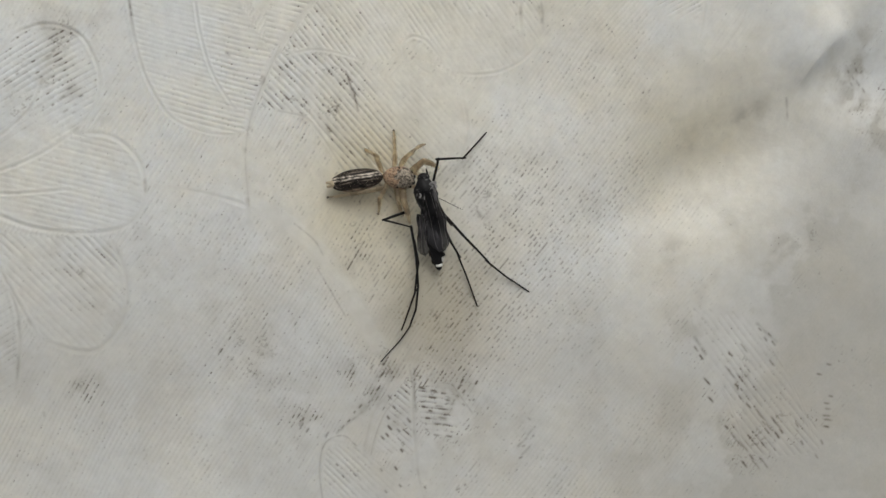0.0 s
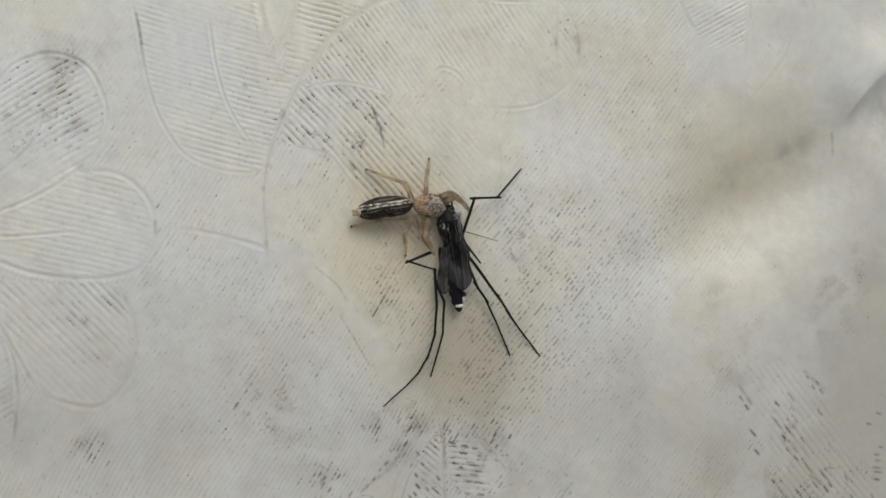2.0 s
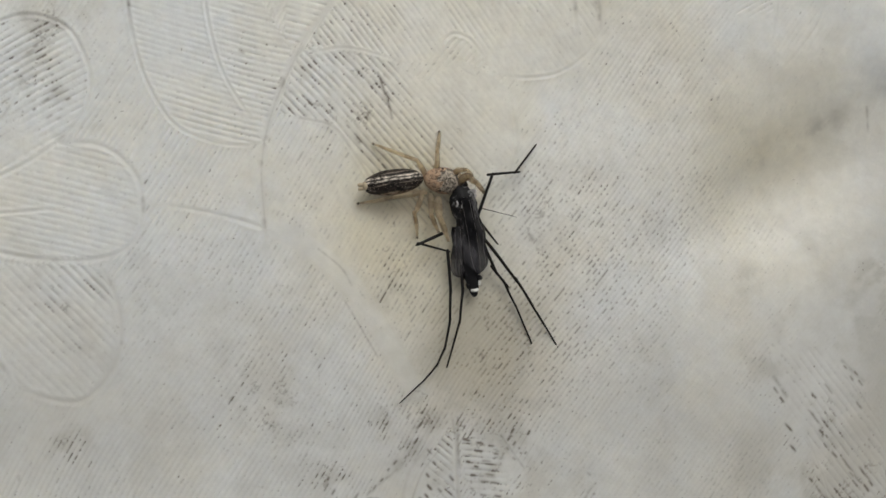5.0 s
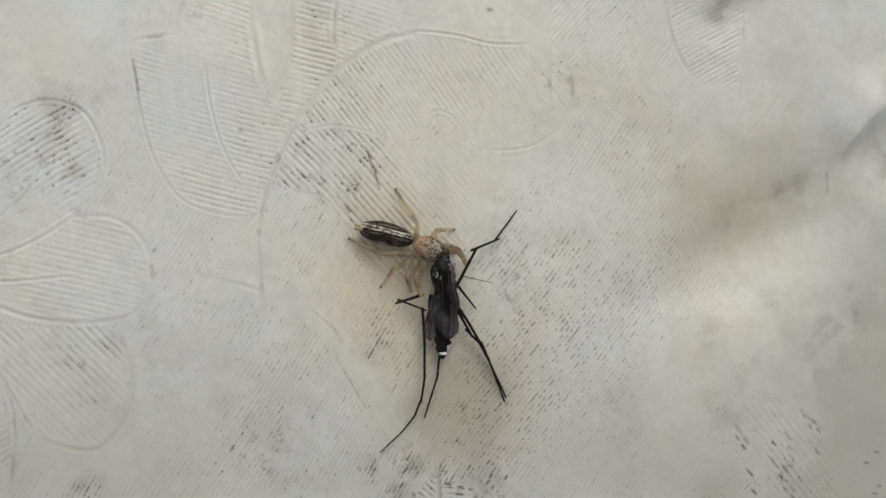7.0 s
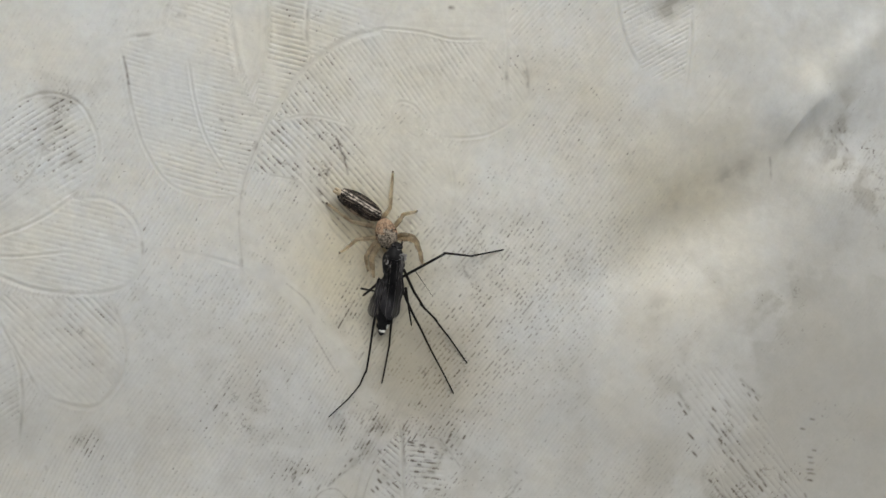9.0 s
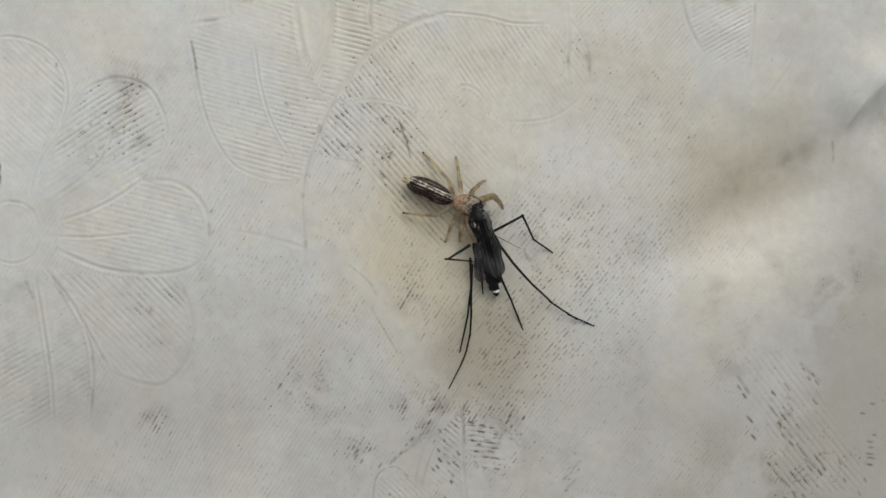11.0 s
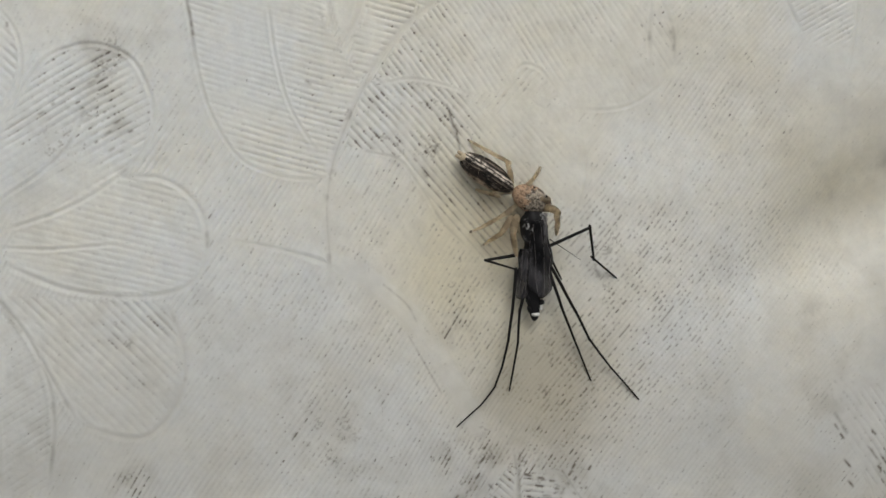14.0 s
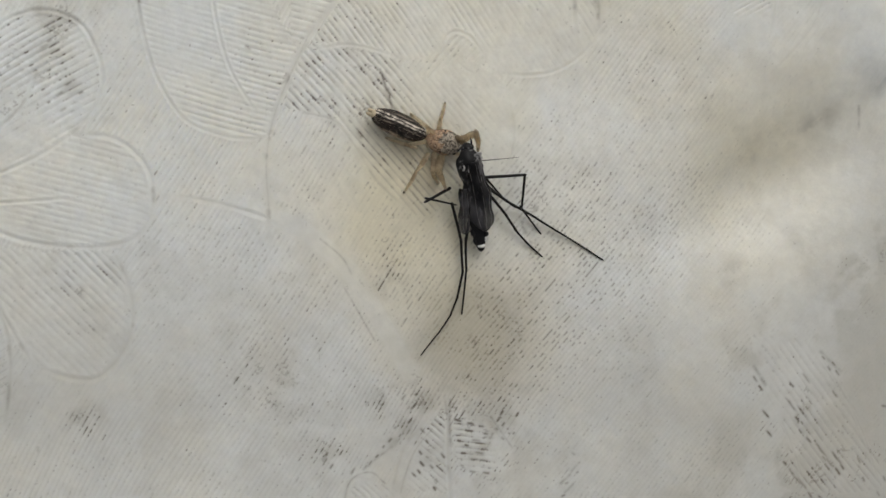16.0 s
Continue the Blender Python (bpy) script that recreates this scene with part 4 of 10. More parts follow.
# ---- the mosquito ----
def blade(length, width, root, lift, turn, crest, narrow):
    """A folded wing of real thickness: narrow root, rounded tip, rippled along its veins."""
    bm = bmesh.new()
    c, s = math.cos(radians(turn)), math.sin(radians(turn))
    rows, cols, skins = 30, 8, []
    for skin in (0.0, -0.025):
        grid = []
        for i in range(rows + 1):
            u = i / rows
            half = width * (narrow + (1 - narrow) * math.sin(min(1, u * 1.45) * math.pi / 2)) * math.sqrt(max(0.0004, 1 - max(0, (u - 0.76) / 0.24) ** 2.2))
            line = []
            for j in range(cols + 1):
                v = 2 * j / cols - 1
                ragged = 1 + 0.42 * noise.noise((3.1 * u, 2.0 * (v > 0), 5 * width + turn)) * (abs(v) > 0.6)
                x, y = u * length * (1 + 0.02 * math.sin(5 * v + turn)), v * half * ragged + 0.12 * width * math.sin(math.pi * u)
                z = lift * (1 - 0.75 * u) - crest * abs(v) ** 1.6 * width + 0.03 * math.sin(9 * v + 2 * u) + 0.17 * noise.noise((4.5 * u, 2.2 * v, turn)) + 0.07 * noise.noise((13 * u, 5 * v, turn)) + skin
                line.append(bm.verts.new((root[0] + x * c - y * s, root[1] + x * s + y * c, root[2] + z)))
            grid.append(line)
        skins.append(grid)
    top, low = skins
    for i in range(rows):
        for j in range(cols):
            bm.faces.new((top[i][j], top[i][j + 1], top[i + 1][j + 1], top[i + 1][j]))
            bm.faces.new((low[i][j], low[i + 1][j], low[i + 1][j + 1], low[i][j + 1]))
    for i in range(rows):
        for j in (0, cols):
            bm.faces.new((top[i][j], top[i + 1][j], low[i + 1][j], low[i][j]))
    for i in (0, rows):
        for j in range(cols):
            bm.faces.new((top[i][j], top[i][j + 1], low[i][j + 1], low[i][j]))
    ways = [[top[i][j].co.copy() for i in range(1, rows)] for j in (2, 5, 7)]
    return bm, ways


def rough_patch(x, y, z, a, b):
    bm = ball(bmesh.new(), x, y, z, 0.8 * a, b, 0.05, 8, 14)
    for v in bm.verts:
        v.co += 0.09 * Vector(noise.noise_vector(v.co * 7.0)) * Vector((1, 1, 0.3)).length
    return bm


def build_mosquito():
    thing = tagged(new("mosquito"), "black mosquito with folded smoky wings, held by a spider", "mosquito")
    bm = ball(bmesh.new(), 0.66, 0.02, -0.10, 1.16, 0.78, 0.60, 18, 24)
    for v in bm.verts:
        v.co += 0.13 * noise.noise_vector(v.co * 2.6)
    thorax = part("thorax", bm, THORAX, thing, "humped black thorax with pale scale patches")
    for x, y, z, a, b in ((0.55, -0.42, 0.40, 0.20, 0.05), (0.72, -0.18, 0.48, 0.20, 0.05), (0.88, 0.10, 0.50, 0.20, 0.05), (1.05, 0.38, 0.40, 0.20, 0.06), (0.75, 0.70, 0.14, 0.22, 0.09), (0.25, 0.74, 0.08, 0.16, 0.10),
                          (-0.12, 0.58, 0.16, 0.16, 0.12), (0.48, 0.62, 0.28, 0.12, 0.06), (1.25, 0.66, 0.12, 0.14, 0.08), (0.02, 0.74, -0.02, 0.18, 0.09), (0.20, 0.40, 0.44, 0.12, 0.04), (1.55, 0.70, 0.05, 0.16, 0.06)):
        part("scale_patch", rough_patch(x, y, z, a, b), GREY_SCALES, thorax, "greyish scale patch")
    head = part("head", ball(bmesh.new(), -0.42, 0.06, -0.34, 0.34, 0.38, 0.34, 12, 16), THORAX, thing, "small black head")
    for s in (-1, 1):
        part("eye", ball(bmesh.new(), -0.46, 0.06 + s * 0.25, -0.33, 0.2, 0.18, 0.24, 8, 12), EYE_BLACK, head, "dark compound eye")
    rings = [(1.5, 0, -0.15, 0.50), (2.2, 0, -0.12, 0.58), (3.0, 0, -0.10, 0.60), (3.8, 0, -0.08, 0.54), (4.6, 0, -0.02, 0.42), (5.1, 0, 0, 0.38), (5.45, 0.02, 0, 0.32), (5.8, 0.04, 0, 0.26)]
    bm = tube(bmesh.new(), [(*p[:3], p[3] * (1 + 0.05 * math.sin(14 * p[0]))) for p in ((float(x), 0.04 * max(0, float(x) - 5), float(np.interp(x, [r[0] for r in rings], [r[2] for r in rings])),
              float(np.interp(x, [r[0] for r in rings], [r[3] for r in rings]))) for x in np.linspace(1.5, 5.8, 34))], 18, 0.75)
    tail = part("abdomen", bm, JET, thing, "velvet black segmented abdomen")
    bm = ball(bmesh.new(), 5.66, 0.05, 0.17, 0.12, 0.25, 0.15, 10, 16)
    for v in bm.verts:
        v.co += 0.04 * noise.noise_vector(v.co * 6.0)
    part("white_band", bm, WHITE_BAND, tail, "white band near the tip")
    for x, y, z, a, b in ((4.55, 0.30, 0.05, 0.26, 0.20), (4.98, 0.40, 0.06, 0.17, 0.20), (4.75, -0.34, 0.02, 0.30, 0.15), (5.35, -0.28, 0.0, 0.22, 0.14)):
        bm = ball(bmesh.new(), x, y, z, a, b, 0.24, 8, 12)
        for v in bm.verts:
            v.co += 0.06 * noise.noise_vector(v.co * 5.0)
        part("scale_tuft", bm, JET, tail)
    part("tail_tip", tube(bmesh.new(), [(5.78, 0.03, 0, 0.24), (5.92, 0.03, -0.02, 0.2), (6.05, 0.02, -0.05, 0.1)], 12), JET, tail)
    for px, a in ((5.22, 0.12), (5.36, 0.08)):
        bm = ball(bmesh.new(), px, 0.37, 0.10, a, 0.09, 0.14, 8, 12)
        for v in bm.verts:
            v.co += 0.05 * noise.noise_vector(v.co * 6.0)
        part("white_patch", bm, WHITE_BAND, tail, "white side patch")
    roots = []
    for _ in range(300):
        a, c = rng.uniform(0, 2 * math.pi), rng.uniform(0.0, 1.3)
        n = Vector((math.sin(c) * math.cos(a), math.sin(c) * math.sin(a), math.cos(c)))
        roots.append((Vector((0.75 + 0.95 * n.x, -0.02 + 0.66 * n.y, -0.12 + 0.62 * n.z)), n))
    part("thorax_hair", hairs(bmesh.new(), roots, 0.22, 0.008, rng, 0.8), HAIR, thorax)
    for s, (length, width, root, lift, turn, crest, narrow) in ((1, (4.45, 0.66, (0.20, 0.08, 0.50), 0.20, 3.6, 0.40, 0.80)), (-1, (2.95, 0.46, (1.85, -0.50, 0.26), 0.06, -5.0, 0.5, 0.8))):
        bm, ways = blade(length, width, root, lift, turn, crest, narrow)
        wing = part("wing", bm, WING if s > 0 else BROWN_WING, thing, "smoky translucent folded wing")
        for way in ways:
            part("wing_vein", tube(bmesh.new(), [(*p, 0.011) for p in way[::2]], 5), VEIN, wing)
    part("palp", tube(bmesh.new(), [(-0.5, 0.3, -0.25, 0.06), (-0.75, 0.36, -0.3, 0.07), (-1.0, 0.34, -0.36, 0.03)], 8), JET, head)
    lengths = {"m1": (3.31, 2.01, 2.72), "m2": (2.68,), "m3": (1.76, 1.39, 1.61, 1.79, 2.46), "m4": (2.47, 1.85, 2.01, 2.32, 2.74), "m5": (1.77, 1.95), "m6": (2.38, 2.08, 1.76, 1.28, 1.42, 1.8), "m7": (1.44, 2.04, 2.93), "ant": (2.25,)}
    for leg, sizes in lengths.items():
        for i, size in enumerate(sizes):
            fade = i / len(sizes)
            if leg == "ant":
                word, label, r0, r1 = "antenna", "thread-like antenna", 0.030, 0.010
            else:
                word = "femur" if i == 0 and leg != "m6" else "tibia" if i == 1 and leg != "m6" else "tarsus"
                label, r0, r1 = "thin black leg piece", 0.105 - 0.055 * fade, 0.105 - 0.055 * (fade + 1 / len(sizes))
                if leg == "m6":
                    r0, r1 = r0 - 0.01, r1 - 0.01
            ob = part(word, limb(size, r0, r1, rng, 0.02 * rng.uniform(-1, 1), 0.0, 7), LEG_BLACK, thing, label)
            part("bristles", limb_hairs(size, (r0 + r1) / 2, 14, 0.09, rng), LEG_BLACK, ob)
            PIECES[leg, i] = ob
    return thing


mosquito = build_mosquito()


# ---- what moves ----
def motions():
    # the hunter's body and its prey
    walk(spider, [(0, mm(3.54, 1.8, 0.85, 0, 0, -6.79)), (0.5, mm(3.52, 2.07, 0.85, 0, 0, -4.51)), (1, mm(3.56, 2.46, 0.85, 0, 0, 0.48)), (1.5, mm(3.58, 2.75, 0.85, 0, 0, -9.04)), (2, mm(3.62, 2.58, 0.85, 0, 0, -6.36)), (2.5, mm(3.58, 2.7, 0.85, 0, 0, -8.76)), (3, mm(3.61, 2.55, 0.85, 0, 0, -6.11)), (5.5, mm(3.63, 2.81, 0.85, 0, 0, -10.61)), (6, mm(3.83, 2.93, 0.85, 0, 0, -16.77)), (6.5, mm(3.97, 2.93, 0.85, 0, 0, -30.59)), (7, mm(4.01, 2.9, 0.85, 0, 0, -27.88)), (7.5, mm(3.97, 2.92, 0.85, 0, 0, -30.17)), (8, mm(4.13, 3.14, 0.85, 0, 0, -48.02)), (8.5, mm(4.24, 3.15, 0.85, 0, 0, -74.86)), (9, mm(4.22, 3.13, 0.85, 0, 0, -74.44)), (9.2, mm(4.35, 3.02, 0.85, 0, 0, -78.96)), (11.5, mm(4.87, 3.27, 0.85, 0, 0, -6.86)), (12, mm(4.71, 3.44, 0.85, 0, 0, -10.33)), (12.5, mm(4.81, 3.52, 0.85, 0, 0, -9.67)), (13, mm(4.82, 3.7, 0.85, 0, 0, -20.03)), (13.5, mm(4.98, 3.93, 0.85, 0, 0, -26.94)), (14, mm(4.81, 4.04, 0.85, 0, 0, -25.37)), (14.5, mm(4.85, 3.97, 0.85, 0, 0, -26.02)), (15, mm(4.73, 3.96, 0.85, 0, 0, -25.8)), (15.5, mm(4.49, 3.98, 0.85, 0, 0, -23.21)), (16, mm(3.83, 4.81, 0.85, 0, 0, -14.24))])
    walk(abdomen, [(0, mm(0, 0, 0, 0, 0, 15.87)), (0.5, mm(0, 0, 0, 0, 0, 12.77)), (1, mm(0, 0, 0, 0, 0, 11.74)), (1.5, mm(0, 0, 0, 0, 0, 19.42)), (2, mm(0, 0, 0, 0, 0, 14.99)), (2.5, mm(0, 0, 0, 0, 0, 19.19)), (3, mm(0, 0, 0, 0, 0, 15.06)), (5.5, mm(0, 0, 0, 0, 0, 17.77)), (6, mm(0, 0, 0, 0, 0, 16.49)), (6.5, mm(0, 0, 0, 0, 0, 17.22)), (7, mm(0, 0, 0, 0, 0, 13.49)), (7.5, mm(0, 0, 0, 0, 0, 15.81)), (8, mm(0, 0, 0, 0, 0, 18.95)), (8.5, mm(0, 0, 0, 0, 0, 43.58)), (9, mm(0, 0, 0, 0, 0, 42.96)), (9.2, mm(0, 0, 0, 0, 0, 46.12)), (11.5, mm(0, 0, 0, 0, 0, -16.24)), (12, mm(0, 0, 0, 0, 0, -12.47)), (12.5, mm(0, 0, 0, 0, 0, -12.54)), (13, mm(0, 0, 0, 0, 0, -4.43)), (13.5, mm(0, 0, 0, 0, 0, -1.61)), (14, mm(0, 0, 0, 0, 0, -6.89)), (14.5, mm(0, 0, 0, 0, 0, -5.42)), (15, mm(0, 0, 0, 0, 0, -5.79)), (15.5, mm(0, 0, 0, 0, 0, -10.73)), (16, mm(0, 0, 0, 0, 0, -8.58))])
    walk(mosquito, [(0, mm(6.18, 1.16, 2.1, 0, 15.41, -78.74)), (0.5, mm(5.8, 1.72, 1.84, 0, 12.18, -76.77)), (1, mm(6.07, 2.01, 1, 0, 3.8, -82.14)), (1.5, mm(5.65, 1.89, 1, 0, 3.81, -81.94)), (2, mm(5.83, 1.76, 1, 0, 3.87, -83.3)), (2.5, mm(5.78, 1.87, 1, 0, 3.83, -82.35)), (3, mm(5.65, 1.73, 1.88, 0, 12.48, -79.83)), (5.5, mm(5.82, 1.74, 1, 0, 3.84, -85.01)), (6, mm(5.7, 1.5, 1.83, 0, 12.01, -88.57)), (6.5, mm(5.61, 1.38, 2.1, 0, 14.7, -87.87)), (7, mm(5.73, 1.38, 1.68, 0, 10.59, -89.7)), (7.5, mm(5.7, 1.61, 1.58, 0, 9.53, -90.67)), (8, mm(5.5, 1.48, 2.1, 0, 14.92, -92.05)), (8.5, mm(5.17, 0.89, 2.1, 0, 16.08, -97.6)), (9, mm(5.05, 0.74, 2.1, 0, 16.32, -99.54)), (9.2, mm(5.16, 0.41, 2.1, 0, 16.77, -102.96)), (11.5, mm(6.66, 2.61, 1.5, 0, 8.74, -70.36)), (12, mm(6.43, 2.7, 1, 0, 3.82, -68.87)), (12.5, mm(6.57, 2.76, 1, 0, 3.8, -69.96)), (13, mm(6.48, 2.41, 2.1, 0, 14.77, -84.89)), (13.5, mm(5.95, 2.33, 1, 0, 3.75, -87.24)), (14, mm(5.98, 2.59, 1, 0, 3.71, -87.62)), (14.5, mm(6.03, 2.45, 1, 0, 3.75, -88.93)), (15, mm(6.05, 2.55, 1, 0, 3.74, -89.68)), (15.5, mm(5.85, 2.53, 1.54, 0, 9.15, -86.4)), (16, mm(6.19, 3.69, 2.1, 0, 15.03, -78.58))])
    walk(PIECES["L4u", 0], [(0, mm(-0.15, 0.31, -0.04, 0, -15.68, 122.06)), (0.25, mm(-0.15, 0.3, -0.07, 0, -17.11, 117.06)), (0.5, mm(-0.17, 0.29, -0.1, 0, -18.42, 112)), (1, mm(0, -0.07, -0.19, 0, -22.68, 114.16)), (1.5, mm(0.08, -0.03, -0.17, 0, -21.66, 120.77)), (2, mm(-0.08, 0.12, -0.05, 0, -16.27, 117.12)), (2.5, mm(0.04, 0.02, -0.09, 0, -18.03, 119.84)), (3, mm(-0.04, 0.04, -0.08, 0, -17.48, 114.32)), (3.62, mm(0.03, 0.03, -0.1, 0, -18.82, 119.43)), (4.25, mm(0.1, 0.01, -0.13, 0, -20.01, 124.63)), (4.88, mm(0.17, 0.01, -0.15, 0, -21.06, 129.9)), (5.5, mm(0.25, 0.02, -0.17, 0, -21.93, 135.23)), (5.75, mm(0.18, -0.13, -0.1, 0, -19.6, 116.3)), (6, mm(0.17, -0.2, -0.04, 0, -15.37, 98.11)), (6.5, mm(0.02, -0.11, 0.01, 0, -13.39, 109.01)), (7, mm(0.01, -0.16, -0.02, 0, -14.68, 104.85)), (7.5, mm(0.01, -0.12, -0.01, 0, -14.15, 106.5)), (7.75, mm(-0.02, -0.08, -0.01, 0, -14.38, 115.49)), (8, mm(-0.04, -0.04, -0.01, 0, -14.27, 124.48)), (8.5, mm(0.1, -0.09, 0.02, 0, -12.88, 138.68)), (9, mm(0.12, -0.21, -0.03, 0, -14.92, 127.19)), (9.2, mm(0.04, -0.14, -0.01, 0, -14.01, 132.59)), (9.77, mm(-0.01, -0.01, 0, 0, -13.7, 128.97)), (10.35, mm(-0.06, 0.13, 0.01, 0, -13.35, 125.37)), (10.93, mm(-0.1, 0.27, 0.02, 0, -12.94, 121.78)), (11.5, mm(-0.15, 0.42, 0.03, 0, -12.48, 118.21)), (12, mm(-0.19, 0.28, 0.05, 0, -11.32, 119.23)), (12.5, mm(-0.22, 0.31, 0.07, 0, -10.62, 118.49)), (13, mm(-0.11, 0.5, 0.08, 0, -10.19, 127.28)), (13.5, mm(-0.34, 0.41, 0.05, 0, -11.54, 136.01)), (14, mm(-0.3, 0.37, 0.08, 0, -10.09, 132.72)), (14.5, mm(-0.35, 0.41, 0.1, 0, -9.08, 131)), (15, mm(-0.09, 0.32, 0.05, 0, -11.4, 131.76)), (15.5, mm(-0.05, 0, 0, 0, -13.77, 116.06)), (16, mm(0.27, -0.43, -0.4, 0, -33.49, 109.87))])
    walk(PIECES["L4u", 1], [(0, mm(-0.47, 1.15, 1, 0, 61.81, 149.89)), (0.25, mm(-0.38, 1.23, 0.64, 0, 43.92, 154.62)), (0.5, mm(-0.46, 1.34, 0.38, 0, 25.93, 157.1)), (1, mm(-0.46, 0.99, 0.31, 0, 22.73, 154.35)), (1.5, mm(-0.55, 0.99, 0.29, 0, 22, 166.46)), (2, mm(-0.6, 1.19, 0.31, 0, 23, 165.5)), (2.5, mm(-0.54, 1.06, 0.31, 0, 22.65, 167.08)), (3, mm(-0.55, 1.15, 0.29, 0, 22.05, 162.27)), (3.62, mm(-0.58, 1.07, 0.3, 0, 22.04, 163.41)), (4.25, mm(-0.6, 1, 0.3, 0, 22.03, 164.55)), (4.88, mm(-0.61, 0.92, 0.3, 0, 22, 165.68)), (5.5, mm(-0.61, 0.85, 0.29, 0, 21.97, 166.82)), (5.75, mm(-0.36, 0.95, 0.31, 0, 22.78, 150.96)), (6, mm(-0.01, 1.02, 0.29, 0, 22.03, 135.1)), (6.5, mm(-0.36, 1.04, 0.31, 0, 22.82, 150.58)), (7, mm(-0.3, 1.02, 0.3, 0, 22.36, 147.27)), (7.5, mm(-0.34, 1.05, 0.3, 0, 22.54, 151.91)), (7.75, mm(-0.5, 1.01, 0.32, 0, 23.73, 164.45)), (8, mm(-0.66, 0.97, 0.33, 0, 23.9, 177.13)), (8.5, mm(-0.72, 0.68, 0.35, 0, 24.52, 157.92)), (9, mm(-0.53, 0.73, 0.34, 0, 24.14, 159.31)), (9.2, mm(-0.69, 0.74, 0.35, 0, 24.6, 168.13)), (9.77, mm(-0.71, 0.92, 0.34, 0, 24.46, 161.56)), (10.35, mm(-0.72, 1.11, 0.33, 0, 24.03, 155.02)), (10.93, mm(-0.73, 1.31, 0.31, 0, 23.34, 148.54)), (11.5, mm(-0.73, 1.5, 0.3, 0, 22.38, 142.14)), (12, mm(-0.75, 1.33, 0.32, 0, 23.41, 144.37)), (12.5, mm(-0.77, 1.37, 0.32, 0, 23.32, 146.41)), (13, mm(-0.79, 1.48, 0.33, 0, 23.7, 168.99)), (13.5, mm(-1.1, 1.26, 0.36, 0, 25.22, 176.69)), (14, mm(-0.96, 1.27, 0.39, 0, 26.43, 174.89)), (14.5, mm(-1.01, 1.34, 0.38, 0, 26.04, 177.43)), (15, mm(-0.81, 1.23, 0.35, 0, 24.52, 173.99)), (15.5, mm(-0.5, 1.08, 0.34, 0, 24.18, 165.09)), (16, mm(0.31, 0.35, 0.72, 0, 42.53, 151.78))])
    walk(PIECES["L3u", 0], [(0, mm(0.65, 0.8, 0.07, 0, -12.53, 97.43)), (0.5, mm(0.67, 0.69, 0.05, 0, -13.53, 89.71)), (1, mm(0.72, 0.33, 0.02, 0, -15.1, 85.25)), (1.5, mm(0.76, 0.26, 0.03, 0, -14.47, 97.15)), (2, mm(0.7, 0.45, 0.05, 0, -13.33, 94.72)), (2.5, mm(0.69, 0.31, 0.05, 0, -13.59, 95.44)), (3, mm(0.63, 0.36, 0.04, 0, -14.02, 91.34)), (3.62, mm(0.64, 0.36, 0.04, 0, -14.19, 93.58)), (4.25, mm(0.66, 0.36, 0.03, 0, -14.34, 95.82)), (4.88, mm(0.68, 0.37, 0.03, 0, -14.47, 98.06)), (5.5, mm(0.7, 0.37, 0.03, 0, -14.58, 100.3)), (5.62, mm(0.79, 0.22, 0, 0, -16.14, 94.39)), (5.75, mm(0.87, 0.08, -0.02, 0, -17.54, 88.39)), (5.88, mm(0.93, -0.07, -0.05, 0, -18.75, 82.3)), (6, mm(0.98, -0.2, -0.08, 0, -19.76, 76.14)), (6.5, mm(0.73, 0.02, -0.12, 0, -21.3, 86.52)), (7, mm(0.78, 0.09, -0.07, 0, -19.16, 81.64)), (7.5, mm(0.77, 0.12, -0.07, 0, -19.14, 87.23)), (8, mm(0.69, 0.35, -0.08, 0, -19.65, 98.43)), (8.25, mm(0.81, 0.45, -0.06, 0, -19.33, 114.92)), (8.5, mm(0.89, 0.56, -0.04, 0, -17.54, 131.2)), (9, mm(0.85, 0.54, -0.04, 0, -17.72, 127.52)), (9.2, mm(0.81, 0.64, -0.09, 0, -19.92, 136.03)), (9.77, mm(0.61, 0.66, -0.02, 0, -17.97, 128.54)), (10.35, mm(0.45, 0.72, 0.04, 0, -15.74, 121.23)), (10.93, mm(0.32, 0.8, 0.09, 0, -13.27, 114.08)), (11.5, mm(0.23, 0.9, 0.11, 0, -10.61, 107.08)), (12, mm(0.32, 0.73, 0.1, 0, -11.29, 111.51)), (12.5, mm(0.27, 0.71, 0.11, 0, -10.98, 111.53)), (12.75, mm(0.47, 0.32, 0.05, 0, -15.31, 92.39)), (13, mm(0.48, -0.07, -0.05, 0, -17.97, 72.61)), (13.5, mm(0.65, -0.09, -0.05, 0, -18.01, 94.52)), (14, mm(0.43, -0.01, -0.09, 0, -20.22, 76.27)), (14.5, mm(0.41, -0.09, -0.1, 0, -20.31, 68.82)), (15, mm(0.45, 0.08, -0.06, 0, -18.54, 73.45)), (15.5, mm(0.51, 0.02, -0.08, 0, -19.78, 78.79)), (15.75, mm(0.56, 0.06, -0.08, 0, -19.61, 86.89)), (16, mm(0.61, 0.11, -0.07, 0, -19.08, 94.96))])
